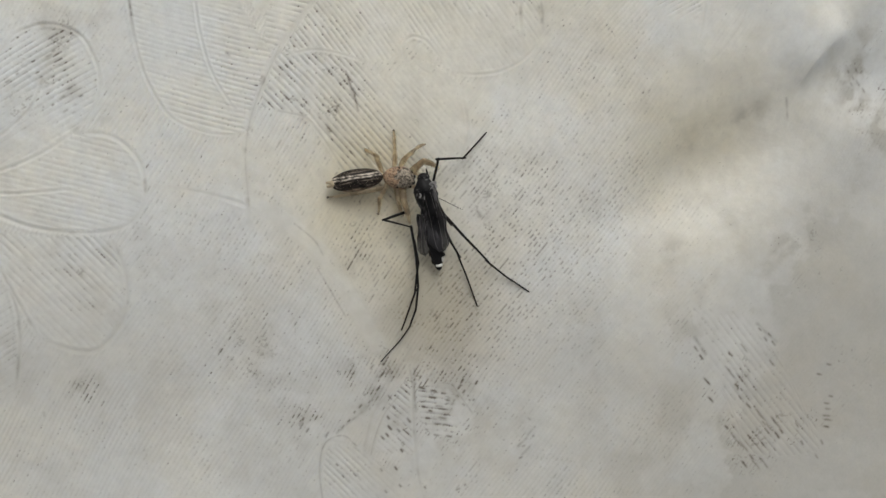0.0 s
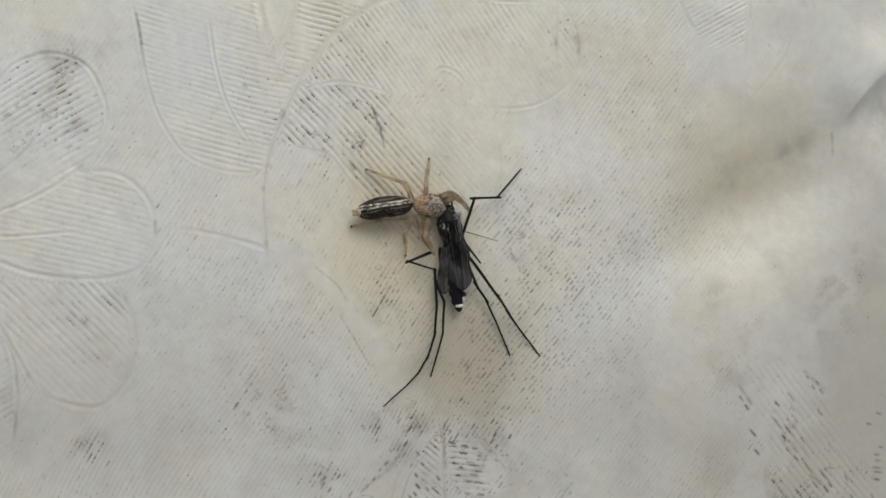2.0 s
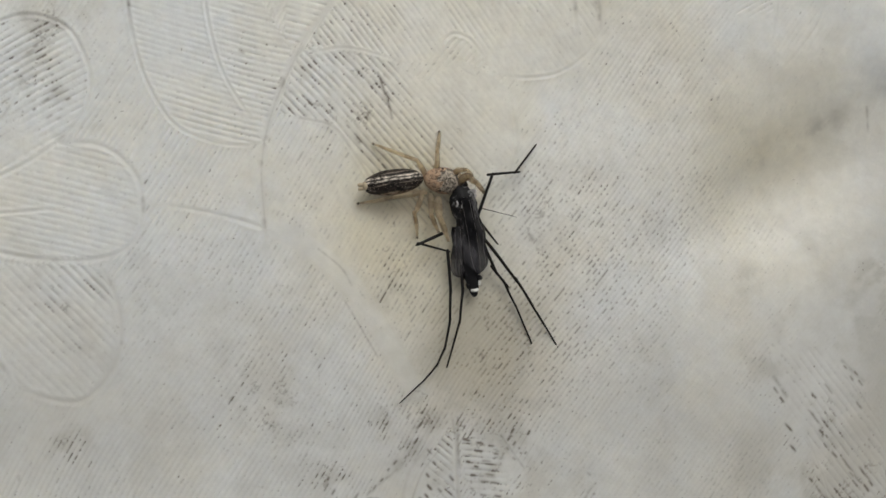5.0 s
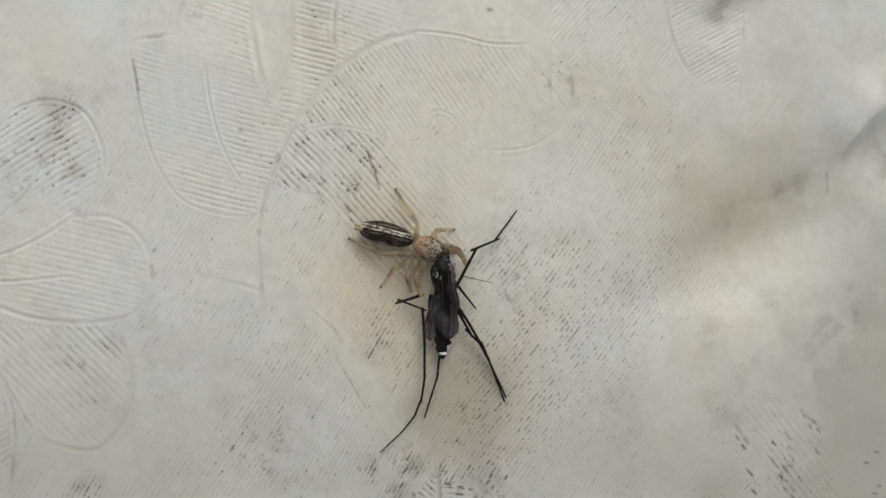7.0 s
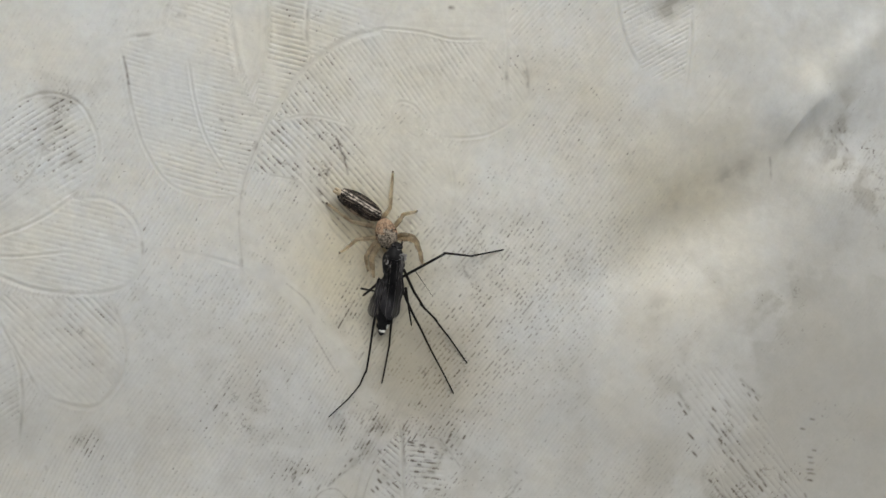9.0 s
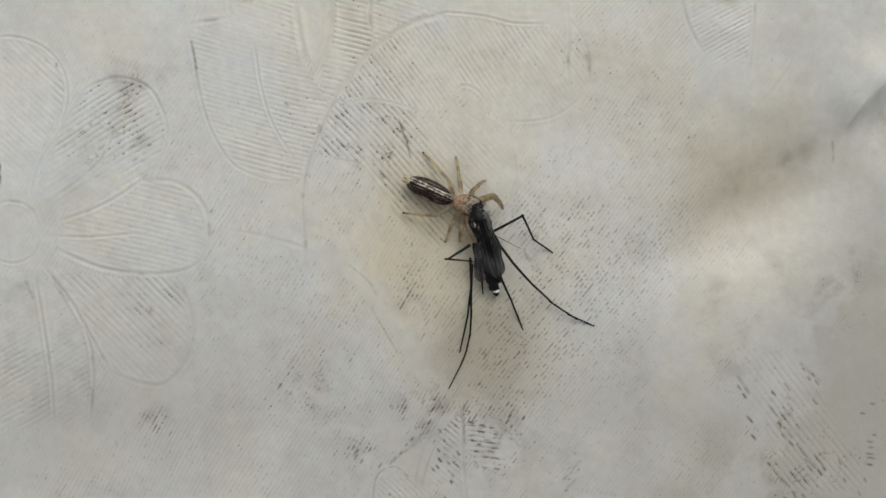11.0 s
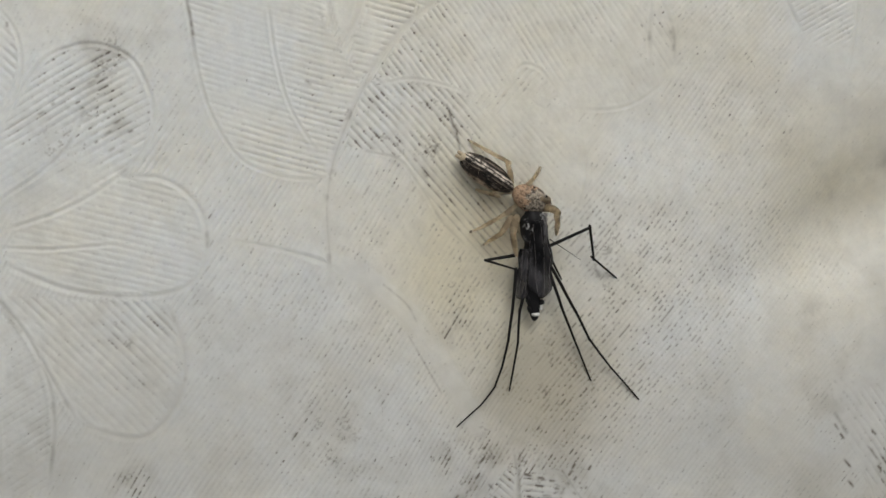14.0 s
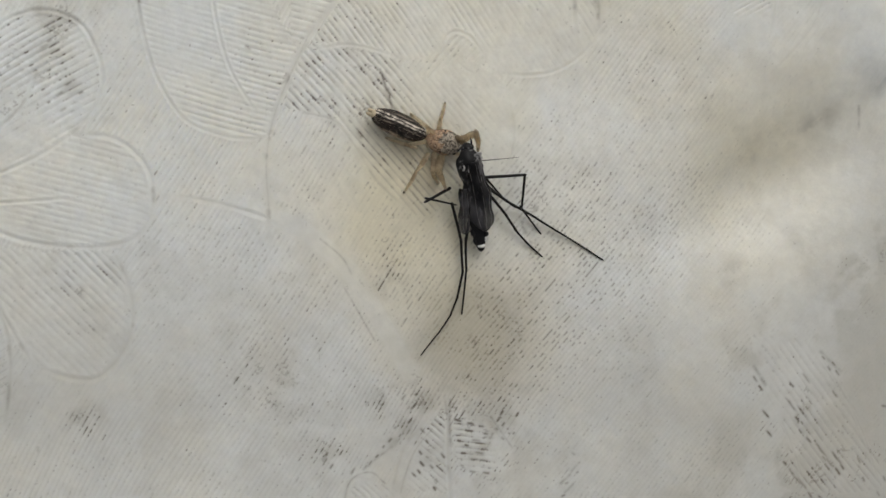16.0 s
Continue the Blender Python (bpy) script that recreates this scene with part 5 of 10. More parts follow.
    walk(PIECES["L3u", 1], [(0, mm(0.5, 1.98, 0.41, 0, 46.59, 95.89)), (0.5, mm(0.68, 1.99, 0.31, 0, 37.38, 79.7)), (1, mm(0.83, 1.59, 0.33, 0, 38.68, 76.73)), (1.5, mm(0.61, 1.49, 0.35, 0, 40.73, 85.39)), (2, mm(0.6, 1.68, 0.36, 0, 41.37, 81.46)), (2.5, mm(0.57, 1.55, 0.35, 0, 41.18, 82.73)), (3, mm(0.6, 1.63, 0.33, 0, 39.15, 82.19)), (3.62, mm(0.57, 1.62, 0.34, 0, 39.86, 83.02)), (4.25, mm(0.54, 1.6, 0.35, 0, 40.55, 83.87)), (4.88, mm(0.5, 1.59, 0.36, 0, 41.24, 84.74)), (5.5, mm(0.47, 1.58, 0.36, 0, 41.93, 85.62)), (5.62, mm(0.69, 1.44, 0.37, 0, 45.04, 70.17)), (5.75, mm(0.9, 1.29, 0.37, 0, 45.89, 53.62)), (5.88, mm(1.09, 1.13, 0.36, 0, 44.34, 37.28)), (6, mm(1.27, 0.97, 0.35, 0, 40.64, 22.32)), (6.5, mm(0.81, 1.21, 0.34, 0, 40.1, 34.6)), (7, mm(0.93, 1.28, 0.37, 0, 42.71, 28.27)), (7.5, mm(0.81, 1.32, 0.37, 0, 42.43, 30.66)), (8, mm(0.46, 1.5, 0.43, 0, 48.62, 38.75)), (8.25, mm(0.26, 1.48, 0.46, 0, 51.61, 60.18)), (8.5, mm(0.08, 1.4, 0.45, 0, 50.41, 82.46)), (9, mm(0.1, 1.43, 0.45, 0, 49.83, 85.6)), (9.2, mm(-0.06, 1.39, 0.48, 0, 53.34, 91.3)), (9.77, mm(-0.14, 1.54, 0.48, 0, 51.55, 98.21)), (10.35, mm(-0.18, 1.7, 0.47, 0, 49.39, 104.54)), (10.93, mm(-0.17, 1.88, 0.44, 0, 46.91, 110.3)), (11.5, mm(-0.12, 2.07, 0.39, 0, 44.17, 115.53)), (12, mm(-0.13, 1.86, 0.39, 0, 43.94, 116.93)), (12.5, mm(-0.17, 1.84, 0.4, 0, 45.47, 117.36)), (12.75, mm(0.43, 1.49, 0.46, 0, 50.08, 95.38)), (13, mm(0.82, 1.02, 0.45, 0, 49.99, 71.29)), (13.5, mm(0.53, 1.03, 0.47, 0, 52.71, 74.59)), (14, mm(0.68, 1.07, 0.48, 0, 53.52, 69.17)), (14.5, mm(0.83, 0.95, 0.46, 0, 51.05, 81.23)), (15, mm(0.76, 1.15, 0.5, 0, 55.27, 71.36)), (15.5, mm(0.7, 1.15, 0.42, 0, 46.99, 46.4)), (15.75, mm(0.6, 1.21, 0.43, 0, 48.87, 63.57)), (16, mm(0.49, 1.25, 0.43, 0, 48.1, 81.11))])
    walk(PIECES["L2u", 0], [(0, mm(1.12, 0.92, 0.14, 0, -25.74, 62.98)), (0.5, mm(1.28, 0.72, 0.02, 0, -36.64, 56.71)), (1, mm(1.35, 0.42, 0.02, 0, -36.62, 54.36)), (1.5, mm(1.53, 0.32, 0.02, 0, -37.4, 54.49)), (2, mm(1.55, 0.34, -0.03, 0, -42.88, 59.65)), (2.5, mm(1.54, 0.28, -0.03, 0, -42.71, 60.42)), (3, mm(1.45, 0.34, 0, 0, -38.94, 54.5)), (3.62, mm(1.49, 0.31, -0.01, 0, -39.83, 55.45)), (4.25, mm(1.52, 0.29, -0.01, 0, -40.71, 56.42)), (4.88, mm(1.56, 0.26, -0.02, 0, -41.59, 57.42)), (5.5, mm(1.59, 0.24, -0.03, 0, -42.45, 58.45)), (6, mm(1.57, 0.05, 0.03, 0, -36.15, 69.91)), (6.5, mm(1.55, 0.15, 0.01, 0, -37.81, 63.32)), (7, mm(1.48, 0.12, 0.06, 0, -33.49, 56.19)), (7.5, mm(1.47, 0.27, 0.01, 0, -38, 59.75)), (8, mm(1.51, 0.42, 0.05, 0, -33.86, 68.79)), (8.25, mm(1.54, 0.52, 0.02, 0, -39.03, 85.89)), (8.5, mm(1.61, 0.63, -0.02, 0, -41.39, 104.89)), (9, mm(1.55, 0.57, 0.03, 0, -36.26, 98.94)), (9.2, mm(1.31, 0.56, -0.01, 0, -40.25, 94.84)), (9.77, mm(1.23, 0.58, 0.01, 0, -38.93, 89.6)), (10.35, mm(1.14, 0.61, 0.02, 0, -37.39, 84.57)), (10.93, mm(1.06, 0.63, 0.04, 0, -35.65, 79.76)), (11.5, mm(0.99, 0.65, 0.05, 0, -33.73, 75.16)), (12, mm(0.97, 0.58, 0.04, 0, -35.19, 77.75)), (12.5, mm(0.93, 0.55, 0.06, 0, -33.55, 73.4)), (12.62, mm(1.09, 0.49, 0.05, 0, -33.99, 72.33)), (12.75, mm(1.25, 0.43, 0.05, 0, -34.42, 71.24)), (12.88, mm(1.41, 0.37, 0.04, 0, -34.84, 70.14)), (13, mm(1.57, 0.31, 0.04, 0, -35.25, 69.03)), (13.25, mm(1.46, 0.15, -0.05, 0, -47.87, 63.54)), (13.5, mm(1.34, 0.03, -0.17, 0, -60.06, 54.53)), (14, mm(1.44, -0.05, -0.12, 0, -52.71, 47.33)), (14.5, mm(1.45, 0.04, -0.2, 0, -65.96, 64.83)), (15, mm(1.54, 0.11, -0.15, 0, -57.35, 43.16)), (15.25, mm(1.62, 0.21, -0.04, 0, -46.93, 63.71)), (15.5, mm(1.68, 0.37, 0.05, 0, -34.11, 76.92)), (15.62, mm(1.61, 0.33, 0.04, 0, -38.51, 63.33)), (15.75, mm(1.53, 0.3, 0.02, 0, -41.17, 48.36)), (15.88, mm(1.45, 0.28, 0, 0, -41.78, 32.62)), (16, mm(1.36, 0.27, -0.01, 0, -40.24, 17.11))])
    walk(PIECES["L2u", 1], [(0, mm(1.5, 1.58, 0.42, 0, 9.91, 48.42)), (0.5, mm(1.65, 1.23, 0.43, 0, 11.61, 35.4)), (1, mm(1.72, 0.9, 0.44, 0, 12.97, 26.07)), (1.5, mm(1.82, 0.77, 0.46, 0, 18.11, 20.25)), (2, mm(1.77, 0.76, 0.47, 0, 19.8, 25.5)), (2.5, mm(1.75, 0.7, 0.47, 0, 19.48, 26)), (3, mm(1.72, 0.77, 0.46, 0, 19.33, 24.99)), (3.62, mm(1.75, 0.74, 0.46, 0, 18.93, 21.8)), (4.25, mm(1.78, 0.72, 0.46, 0, 18.48, 18.62)), (4.88, mm(1.8, 0.7, 0.46, 0, 17.97, 15.45)), (5.5, mm(1.83, 0.68, 0.46, 0, 17.41, 12.31)), (6, mm(1.74, 0.57, 0.45, 0, 16.55, 27.31)), (6.5, mm(1.77, 0.63, 0.46, 0, 18.05, 30.35)), (7, mm(1.79, 0.6, 0.45, 0, 16.43, 27.37)), (7.5, mm(1.71, 0.74, 0.46, 0, 17.83, 24.45)), (8, mm(1.72, 0.97, 0.45, 0, 15.05, 43.15)), (8.25, mm(1.57, 1.06, 0.47, 0, 16.72, 55.62)), (8.5, mm(1.46, 1.11, 0.46, 0, 17.64, 68.26)), (9, mm(1.45, 1.12, 0.45, 0, 15.94, 68.46)), (9.2, mm(1.26, 1.08, 0.45, 0, 16.47, 63.2)), (9.77, mm(1.22, 1.12, 0.46, 0, 16.01, 61.83)), (10.35, mm(1.19, 1.16, 0.45, 0, 15.54, 60.47)), (10.93, mm(1.17, 1.2, 0.45, 0, 15.06, 59.11)), (11.5, mm(1.14, 1.23, 0.44, 0, 14.57, 57.76)), (12, mm(1.09, 1.14, 0.45, 0, 15.23, 61.77)), (12.5, mm(1.11, 1.12, 0.44, 0, 14.29, 61.56)), (12.62, mm(1.26, 1.04, 0.45, 0, 17.94, 48.06)), (12.75, mm(1.41, 0.96, 0.46, 0, 20.63, 34.06)), (12.88, mm(1.56, 0.9, 0.47, 0, 22.16, 19.68)), (13, mm(1.71, 0.84, 0.48, 0, 22.41, 5.12)), (13.25, mm(1.58, 0.56, 0.51, 0, 24.42, 8.3)), (13.5, mm(1.45, 0.29, 0.49, 0, 26.37, 11.59)), (14, mm(1.64, 0.25, 0.49, 0, 25.2, 10.71)), (14.5, mm(1.47, 0.28, 0.51, 0, 29.87, 7.65)), (15, mm(1.72, 0.38, 0.5, 0, 27.75, -6.27)), (15.25, mm(1.73, 0.63, 0.54, 0, 29.52, 8.44)), (15.5, mm(1.71, 0.9, 0.51, 0, 29.62, 23.43)), (15.62, mm(1.75, 0.8, 0.54, 0, 32.62, 14.09)), (15.75, mm(1.77, 0.69, 0.56, 0, 34.89, 4.19)), (15.88, mm(1.78, 0.58, 0.56, 0, 36.32, -6.17)), (16, mm(1.77, 0.46, 0.53, 0, 36.83, -16.78))])
    walk(PIECES["L2u", 2], [(0, mm(1.95, 2.07, 0.28, 0, 41.14, 32.62)), (0.5, mm(2.18, 1.59, 0.27, 0, 38.81, 21.81)), (1, mm(2.23, 1.14, 0.29, 0, 42.12, 5.91)), (1.5, mm(2.22, 0.93, 0.35, 0, 53.85, -16.77)), (2, mm(2.12, 0.95, 0.36, 0, 55.5, -6.22)), (2.5, mm(2.11, 0.89, 0.35, 0, 54.81, -5.28)), (3, mm(2.08, 0.96, 0.37, 0, 58.16, -10.93)), (3.62, mm(2.13, 0.91, 0.35, 0, 55.24, -12.86)), (4.25, mm(2.18, 0.87, 0.34, 0, 52.29, -14.53)), (4.88, mm(2.23, 0.82, 0.32, 0, 49.33, -15.99)), (5.5, mm(2.28, 0.77, 0.31, 0, 46.34, -17.28)), (6, mm(2.16, 0.79, 0.31, 0, 46.98, -9.1)), (6.5, mm(2.13, 0.86, 0.35, 0, 54.17, -5.15)), (7, mm(2.19, 0.82, 0.35, 0, 54.26, -9.87)), (7.5, mm(2.1, 0.93, 0.34, 0, 52.53, -10.77)), (8, mm(2.07, 1.3, 0.34, 0, 51.59, 14.05)), (8.25, mm(1.83, 1.44, 0.35, 0, 51.67, 26.65)), (8.5, mm(1.62, 1.52, 0.33, 0, 50.43, 38.93)), (9, mm(1.62, 1.56, 0.33, 0, 50.7, 38.12)), (9.2, mm(1.46, 1.5, 0.33, 0, 49.81, 37.2)), (9.77, mm(1.44, 1.54, 0.34, 0, 50.71, 37.07)), (10.35, mm(1.42, 1.57, 0.34, 0, 51.61, 36.92)), (10.93, mm(1.4, 1.61, 0.35, 0, 52.51, 36.77)), (11.5, mm(1.39, 1.64, 0.35, 0, 53.41, 36.62)), (12, mm(1.3, 1.56, 0.35, 0, 54.91, 42.38)), (12.5, mm(1.33, 1.55, 0.35, 0, 54.21, 46.69)), (12.62, mm(1.57, 1.39, 0.32, 0, 59.76, 22.94)), (12.75, mm(1.78, 1.21, 0.31, 0, 59.94, -5.11)), (12.88, mm(1.95, 1.04, 0.3, 0, 54.67, -29.28)), (13, mm(2.11, 0.87, 0.31, 0, 45.87, -46.41)), (13.25, mm(1.95, 0.62, 0.36, 0, 53.61, -31.45)), (13.5, mm(1.77, 0.37, 0.37, 0, 58.76, -11.17)), (14, mm(1.97, 0.33, 0.38, 0, 60.77, -18.32)), (14.5, mm(1.77, 0.34, 0.37, 0, 59.06, -14.29)), (15, mm(2.04, 0.36, 0.37, 0, 59.38, -35.72)), (15.25, mm(2.05, 0.7, 0.39, 0, 56.85, -44.55)), (15.5, mm(2.01, 1.05, 0.35, 0, 53.78, -52.16)), (15.62, mm(2.05, 0.9, 0.38, 0, 59.59, -61.84)), (15.75, mm(2.08, 0.75, 0.41, 0, 64.4, -75.15)), (15.88, mm(2.08, 0.58, 0.41, 0, 67.57, -92.93)), (16, mm(2.06, 0.41, 0.4, 0, 68.35, -113.88))])
    walk(PIECES["L1u", 0], [(0, mm(1.93, 0.61, 0.05, 0, -31.38, 50.78)), (0.5, mm(1.95, 0.47, 0.04, 0, -32.21, 46.11)), (1, mm(2.02, 0.08, 0.01, 0, -34.95, 36.18)), (1.5, mm(1.79, 0.17, 0.04, 0, -31.78, 40.69)), (2, mm(1.83, 0.18, 0.02, 0, -33.67, 46.02)), (2.5, mm(1.81, 0.15, 0.03, 0, -33.3, 51.52)), (3, mm(1.93, 0.17, 0.01, 0, -35.69, 56.63)), (3.62, mm(1.94, 0.07, 0, 0, -36.7, 56.93)), (4.25, mm(1.96, -0.03, -0.01, 0, -37.72, 57.25)), (4.88, mm(1.98, -0.13, -0.02, 0, -38.73, 57.57)), (5.5, mm(2, -0.23, -0.03, 0, -39.74, 57.9)), (6, mm(1.94, -0.43, 0.03, 0, -32.99, 44.99)), (6.5, mm(1.97, 0.14, 0.03, 0, -33.55, 51.19)), (7, mm(2.07, 0.12, 0, 0, -36.32, 52.84)), (7.5, mm(1.95, 0.16, 0.05, 0, -30.91, 51.67)), (8, mm(2.02, 0.44, 0.05, 0, -31.25, 69.61)), (8.5, mm(1.76, 0.84, 0.08, 0, -27.83, 61.63)), (9, mm(1.61, 0.82, 0.1, 0, -25.67, 71.28)), (9.2, mm(1.39, 0.91, 0.1, 0, -25.6, 65.09)), (9.77, mm(1.53, 0.8, 0.09, 0, -28.23, 56.57)), (10.35, mm(1.67, 0.68, 0.07, 0, -30.31, 47.66)), (10.93, mm(1.8, 0.58, 0.05, 0, -31.76, 38.43)), (11.5, mm(1.92, 0.48, 0.04, 0, -32.53, 28.97)), (12, mm(1.91, 0.42, 0.03, 0, -33.29, 44.05)), (12.5, mm(1.93, 0.4, -0.01, 0, -37.61, 45.65)), (12.75, mm(1.98, 0.29, -0.04, 0, -42.3, 42.23)), (13, mm(2.03, 0.19, -0.08, 0, -46.88, 38.27)), (13.5, mm(1.99, -0.18, 0, 0, -37, 29.69)), (14, mm(1.88, -0.12, -0.01, 0, -37.62, 12.75)), (14.5, mm(1.94, -0.13, 0, 0, -36.17, 22.01)), (15, mm(2.04, -0.1, 0.06, 0, -30.14, 22.2)), (15.5, mm(1.92, 0.1, 0.05, 0, -31.08, 27.62)), (15.75, mm(1.97, 0.19, 0.07, 0, -29.19, 36.78)), (16, mm(2.01, 0.29, 0.09, 0, -26.7, 45.56))])
    walk(PIECES["L1u", 1], [(0, mm(2.26, 1.01, 0.37, 0, -21.8, 39.32)), (0.5, mm(2.31, 0.85, 0.36, 0, -22.74, 33.53)), (1, mm(2.41, 0.37, 0.36, 0, -24.28, 22.04)), (1.5, mm(2.19, 0.52, 0.37, 0, -21.67, 27.09)), (2, mm(2.18, 0.54, 0.36, 0, -23.79, 27.55)), (2.5, mm(2.11, 0.55, 0.36, 0, -23.51, 33.95)), (3, mm(2.17, 0.57, 0.35, 0, -26.24, 36.23)), (3.62, mm(2.18, 0.46, 0.35, 0, -26.85, 34.97)), (4.25, mm(2.19, 0.36, 0.35, 0, -27.45, 33.69)), (4.88, mm(2.2, 0.25, 0.34, 0, -28.04, 32.4)), (5.5, mm(2.22, 0.14, 0.34, 0, -28.62, 31.1)), (6, mm(2.3, -0.07, 0.36, 0, -22.67, 29.88)), (6.5, mm(2.28, 0.54, 0.36, 0, -23.58, 38.08)), (7, mm(2.34, 0.5, 0.35, 0, -26.05, 35.6)), (7.5, mm(2.28, 0.57, 0.37, 0, -22.06, 37.4)), (8, mm(2.2, 0.93, 0.37, 0, -22.27, 55.18)), (8.5, mm(2.05, 1.35, 0.38, 0, -18.87, 51.9)), (9, mm(1.82, 1.4, 0.39, 0, -16.97, 54.93)), (9.2, mm(1.67, 1.47, 0.39, 0, -16.71, 49.76)), (9.77, mm(1.87, 1.28, 0.4, 0, -18.95, 41.82)), (10.35, mm(2.05, 1.09, 0.4, 0, -20.85, 33.68)), (10.93, mm(2.21, 0.91, 0.38, 0, -22.36, 25.35)), (11.5, mm(2.36, 0.73, 0.36, 0, -23.43, 16.87)), (12, mm(2.26, 0.77, 0.36, 0, -24.44, 29.5)), (12.5, mm(2.23, 0.73, 0.34, 0, -28.33, 28.18)), (12.75, mm(2.26, 0.58, 0.34, 0, -32.26, 15.76)), (13, mm(2.29, 0.45, 0.32, 0, -34.88, 2.42)), (13.5, mm(2.38, 0.06, 0.35, 0, -27.69, 7.1)), (14, mm(2.33, 0, 0.36, 0, -25.12, -6.04)), (14.5, mm(2.37, 0.06, 0.35, 0, -25.18, -0.51)), (15, mm(2.55, 0.11, 0.38, 0, -20.1, 6.48)), (15.5, mm(2.39, 0.35, 0.37, 0, -22.08, 5.52)), (15.75, mm(2.4, 0.52, 0.37, 0, -22.13, 19.89)), (16, mm(2.4, 0.69, 0.37, 0, -20.94, 34.15))])
    walk(PIECES["L1u", 2], [(0, mm(2.54, 1.31, 0.59, 0, 29.07, -9.22)), (0.5, mm(2.61, 1.11, 0.59, 0, 29.2, -19.57)), (1, mm(2.74, 0.56, 0.58, 0, 27.92, -27.94)), (1.5, mm(2.56, 0.74, 0.57, 0, 25.43, -21.16)), (2, mm(2.53, 0.76, 0.56, 0, 23.36, -30.6)), (2.5, mm(2.44, 0.8, 0.56, 0, 23.95, -23.65)), (3, mm(2.47, 0.82, 0.57, 0, 24.19, -28.08)), (3.62, mm(2.49, 0.7, 0.56, 0, 23.41, -28.24)), (4.25, mm(2.5, 0.58, 0.56, 0, 22.63, -28.39)), (4.88, mm(2.52, 0.46, 0.55, 0, 21.85, -28.55)), (5.5, mm(2.54, 0.34, 0.55, 0, 21.07, -28.7)), (6, mm(2.64, 0.17, 0.57, 0, 25.01, -20.88)), (6.5, mm(2.55, 0.82, 0.59, 0, 29.1, -13.85)), (7, mm(2.62, 0.76, 0.58, 0, 26.97, -22.42)), (7.5, mm(2.58, 0.87, 0.58, 0, 26.61, -21.06)), (8, mm(2.4, 1.31, 0.58, 0, 26.58, -2.91)), (8.5, mm(2.29, 1.73, 0.58, 0, 26.96, 9.56)), (9, mm(2.19, 1.84, 0.53, 0, 17.6, 4.72)), (9.2, mm(2.07, 1.88, 0.53, 0, 17.8, 2.63)), (9.77, mm(2.26, 1.62, 0.57, 0, 22.32, -7.04)), (10.35, mm(2.43, 1.37, 0.59, 0, 26.22, -17.31)), (10.93, mm(2.58, 1.13, 0.6, 0, 29.35, -28.21)), (11.5, mm(2.71, 0.91, 0.6, 0, 31.55, -39.7)), (12, mm(2.57, 1.02, 0.59, 0, 29.42, -33.63)), (12.5, mm(2.51, 0.96, 0.59, 0, 29.68, -38.5)), (12.75, mm(2.58, 0.71, 0.58, 0, 25.48, -47.91)), (13, mm(2.63, 0.46, 0.55, 0, 20.72, -56.65)), (13.5, mm(2.75, 0.13, 0.56, 0, 23.54, -59.6)), (14, mm(2.73, -0.03, 0.56, 0, 22.96, -53.11)), (14.5, mm(2.79, 0.06, 0.55, 0, 21.02, -56.86)), (15, mm(3.03, 0.16, 0.55, 0, 21.2, -41.99)), (15.5, mm(2.86, 0.36, 0.54, 0, 18.88, -56.44)), (15.75, mm(2.82, 0.69, 0.57, 0, 25.22, -53.94)), (16, mm(2.74, 1.02, 0.6, 0, 31.5, -51.17))])
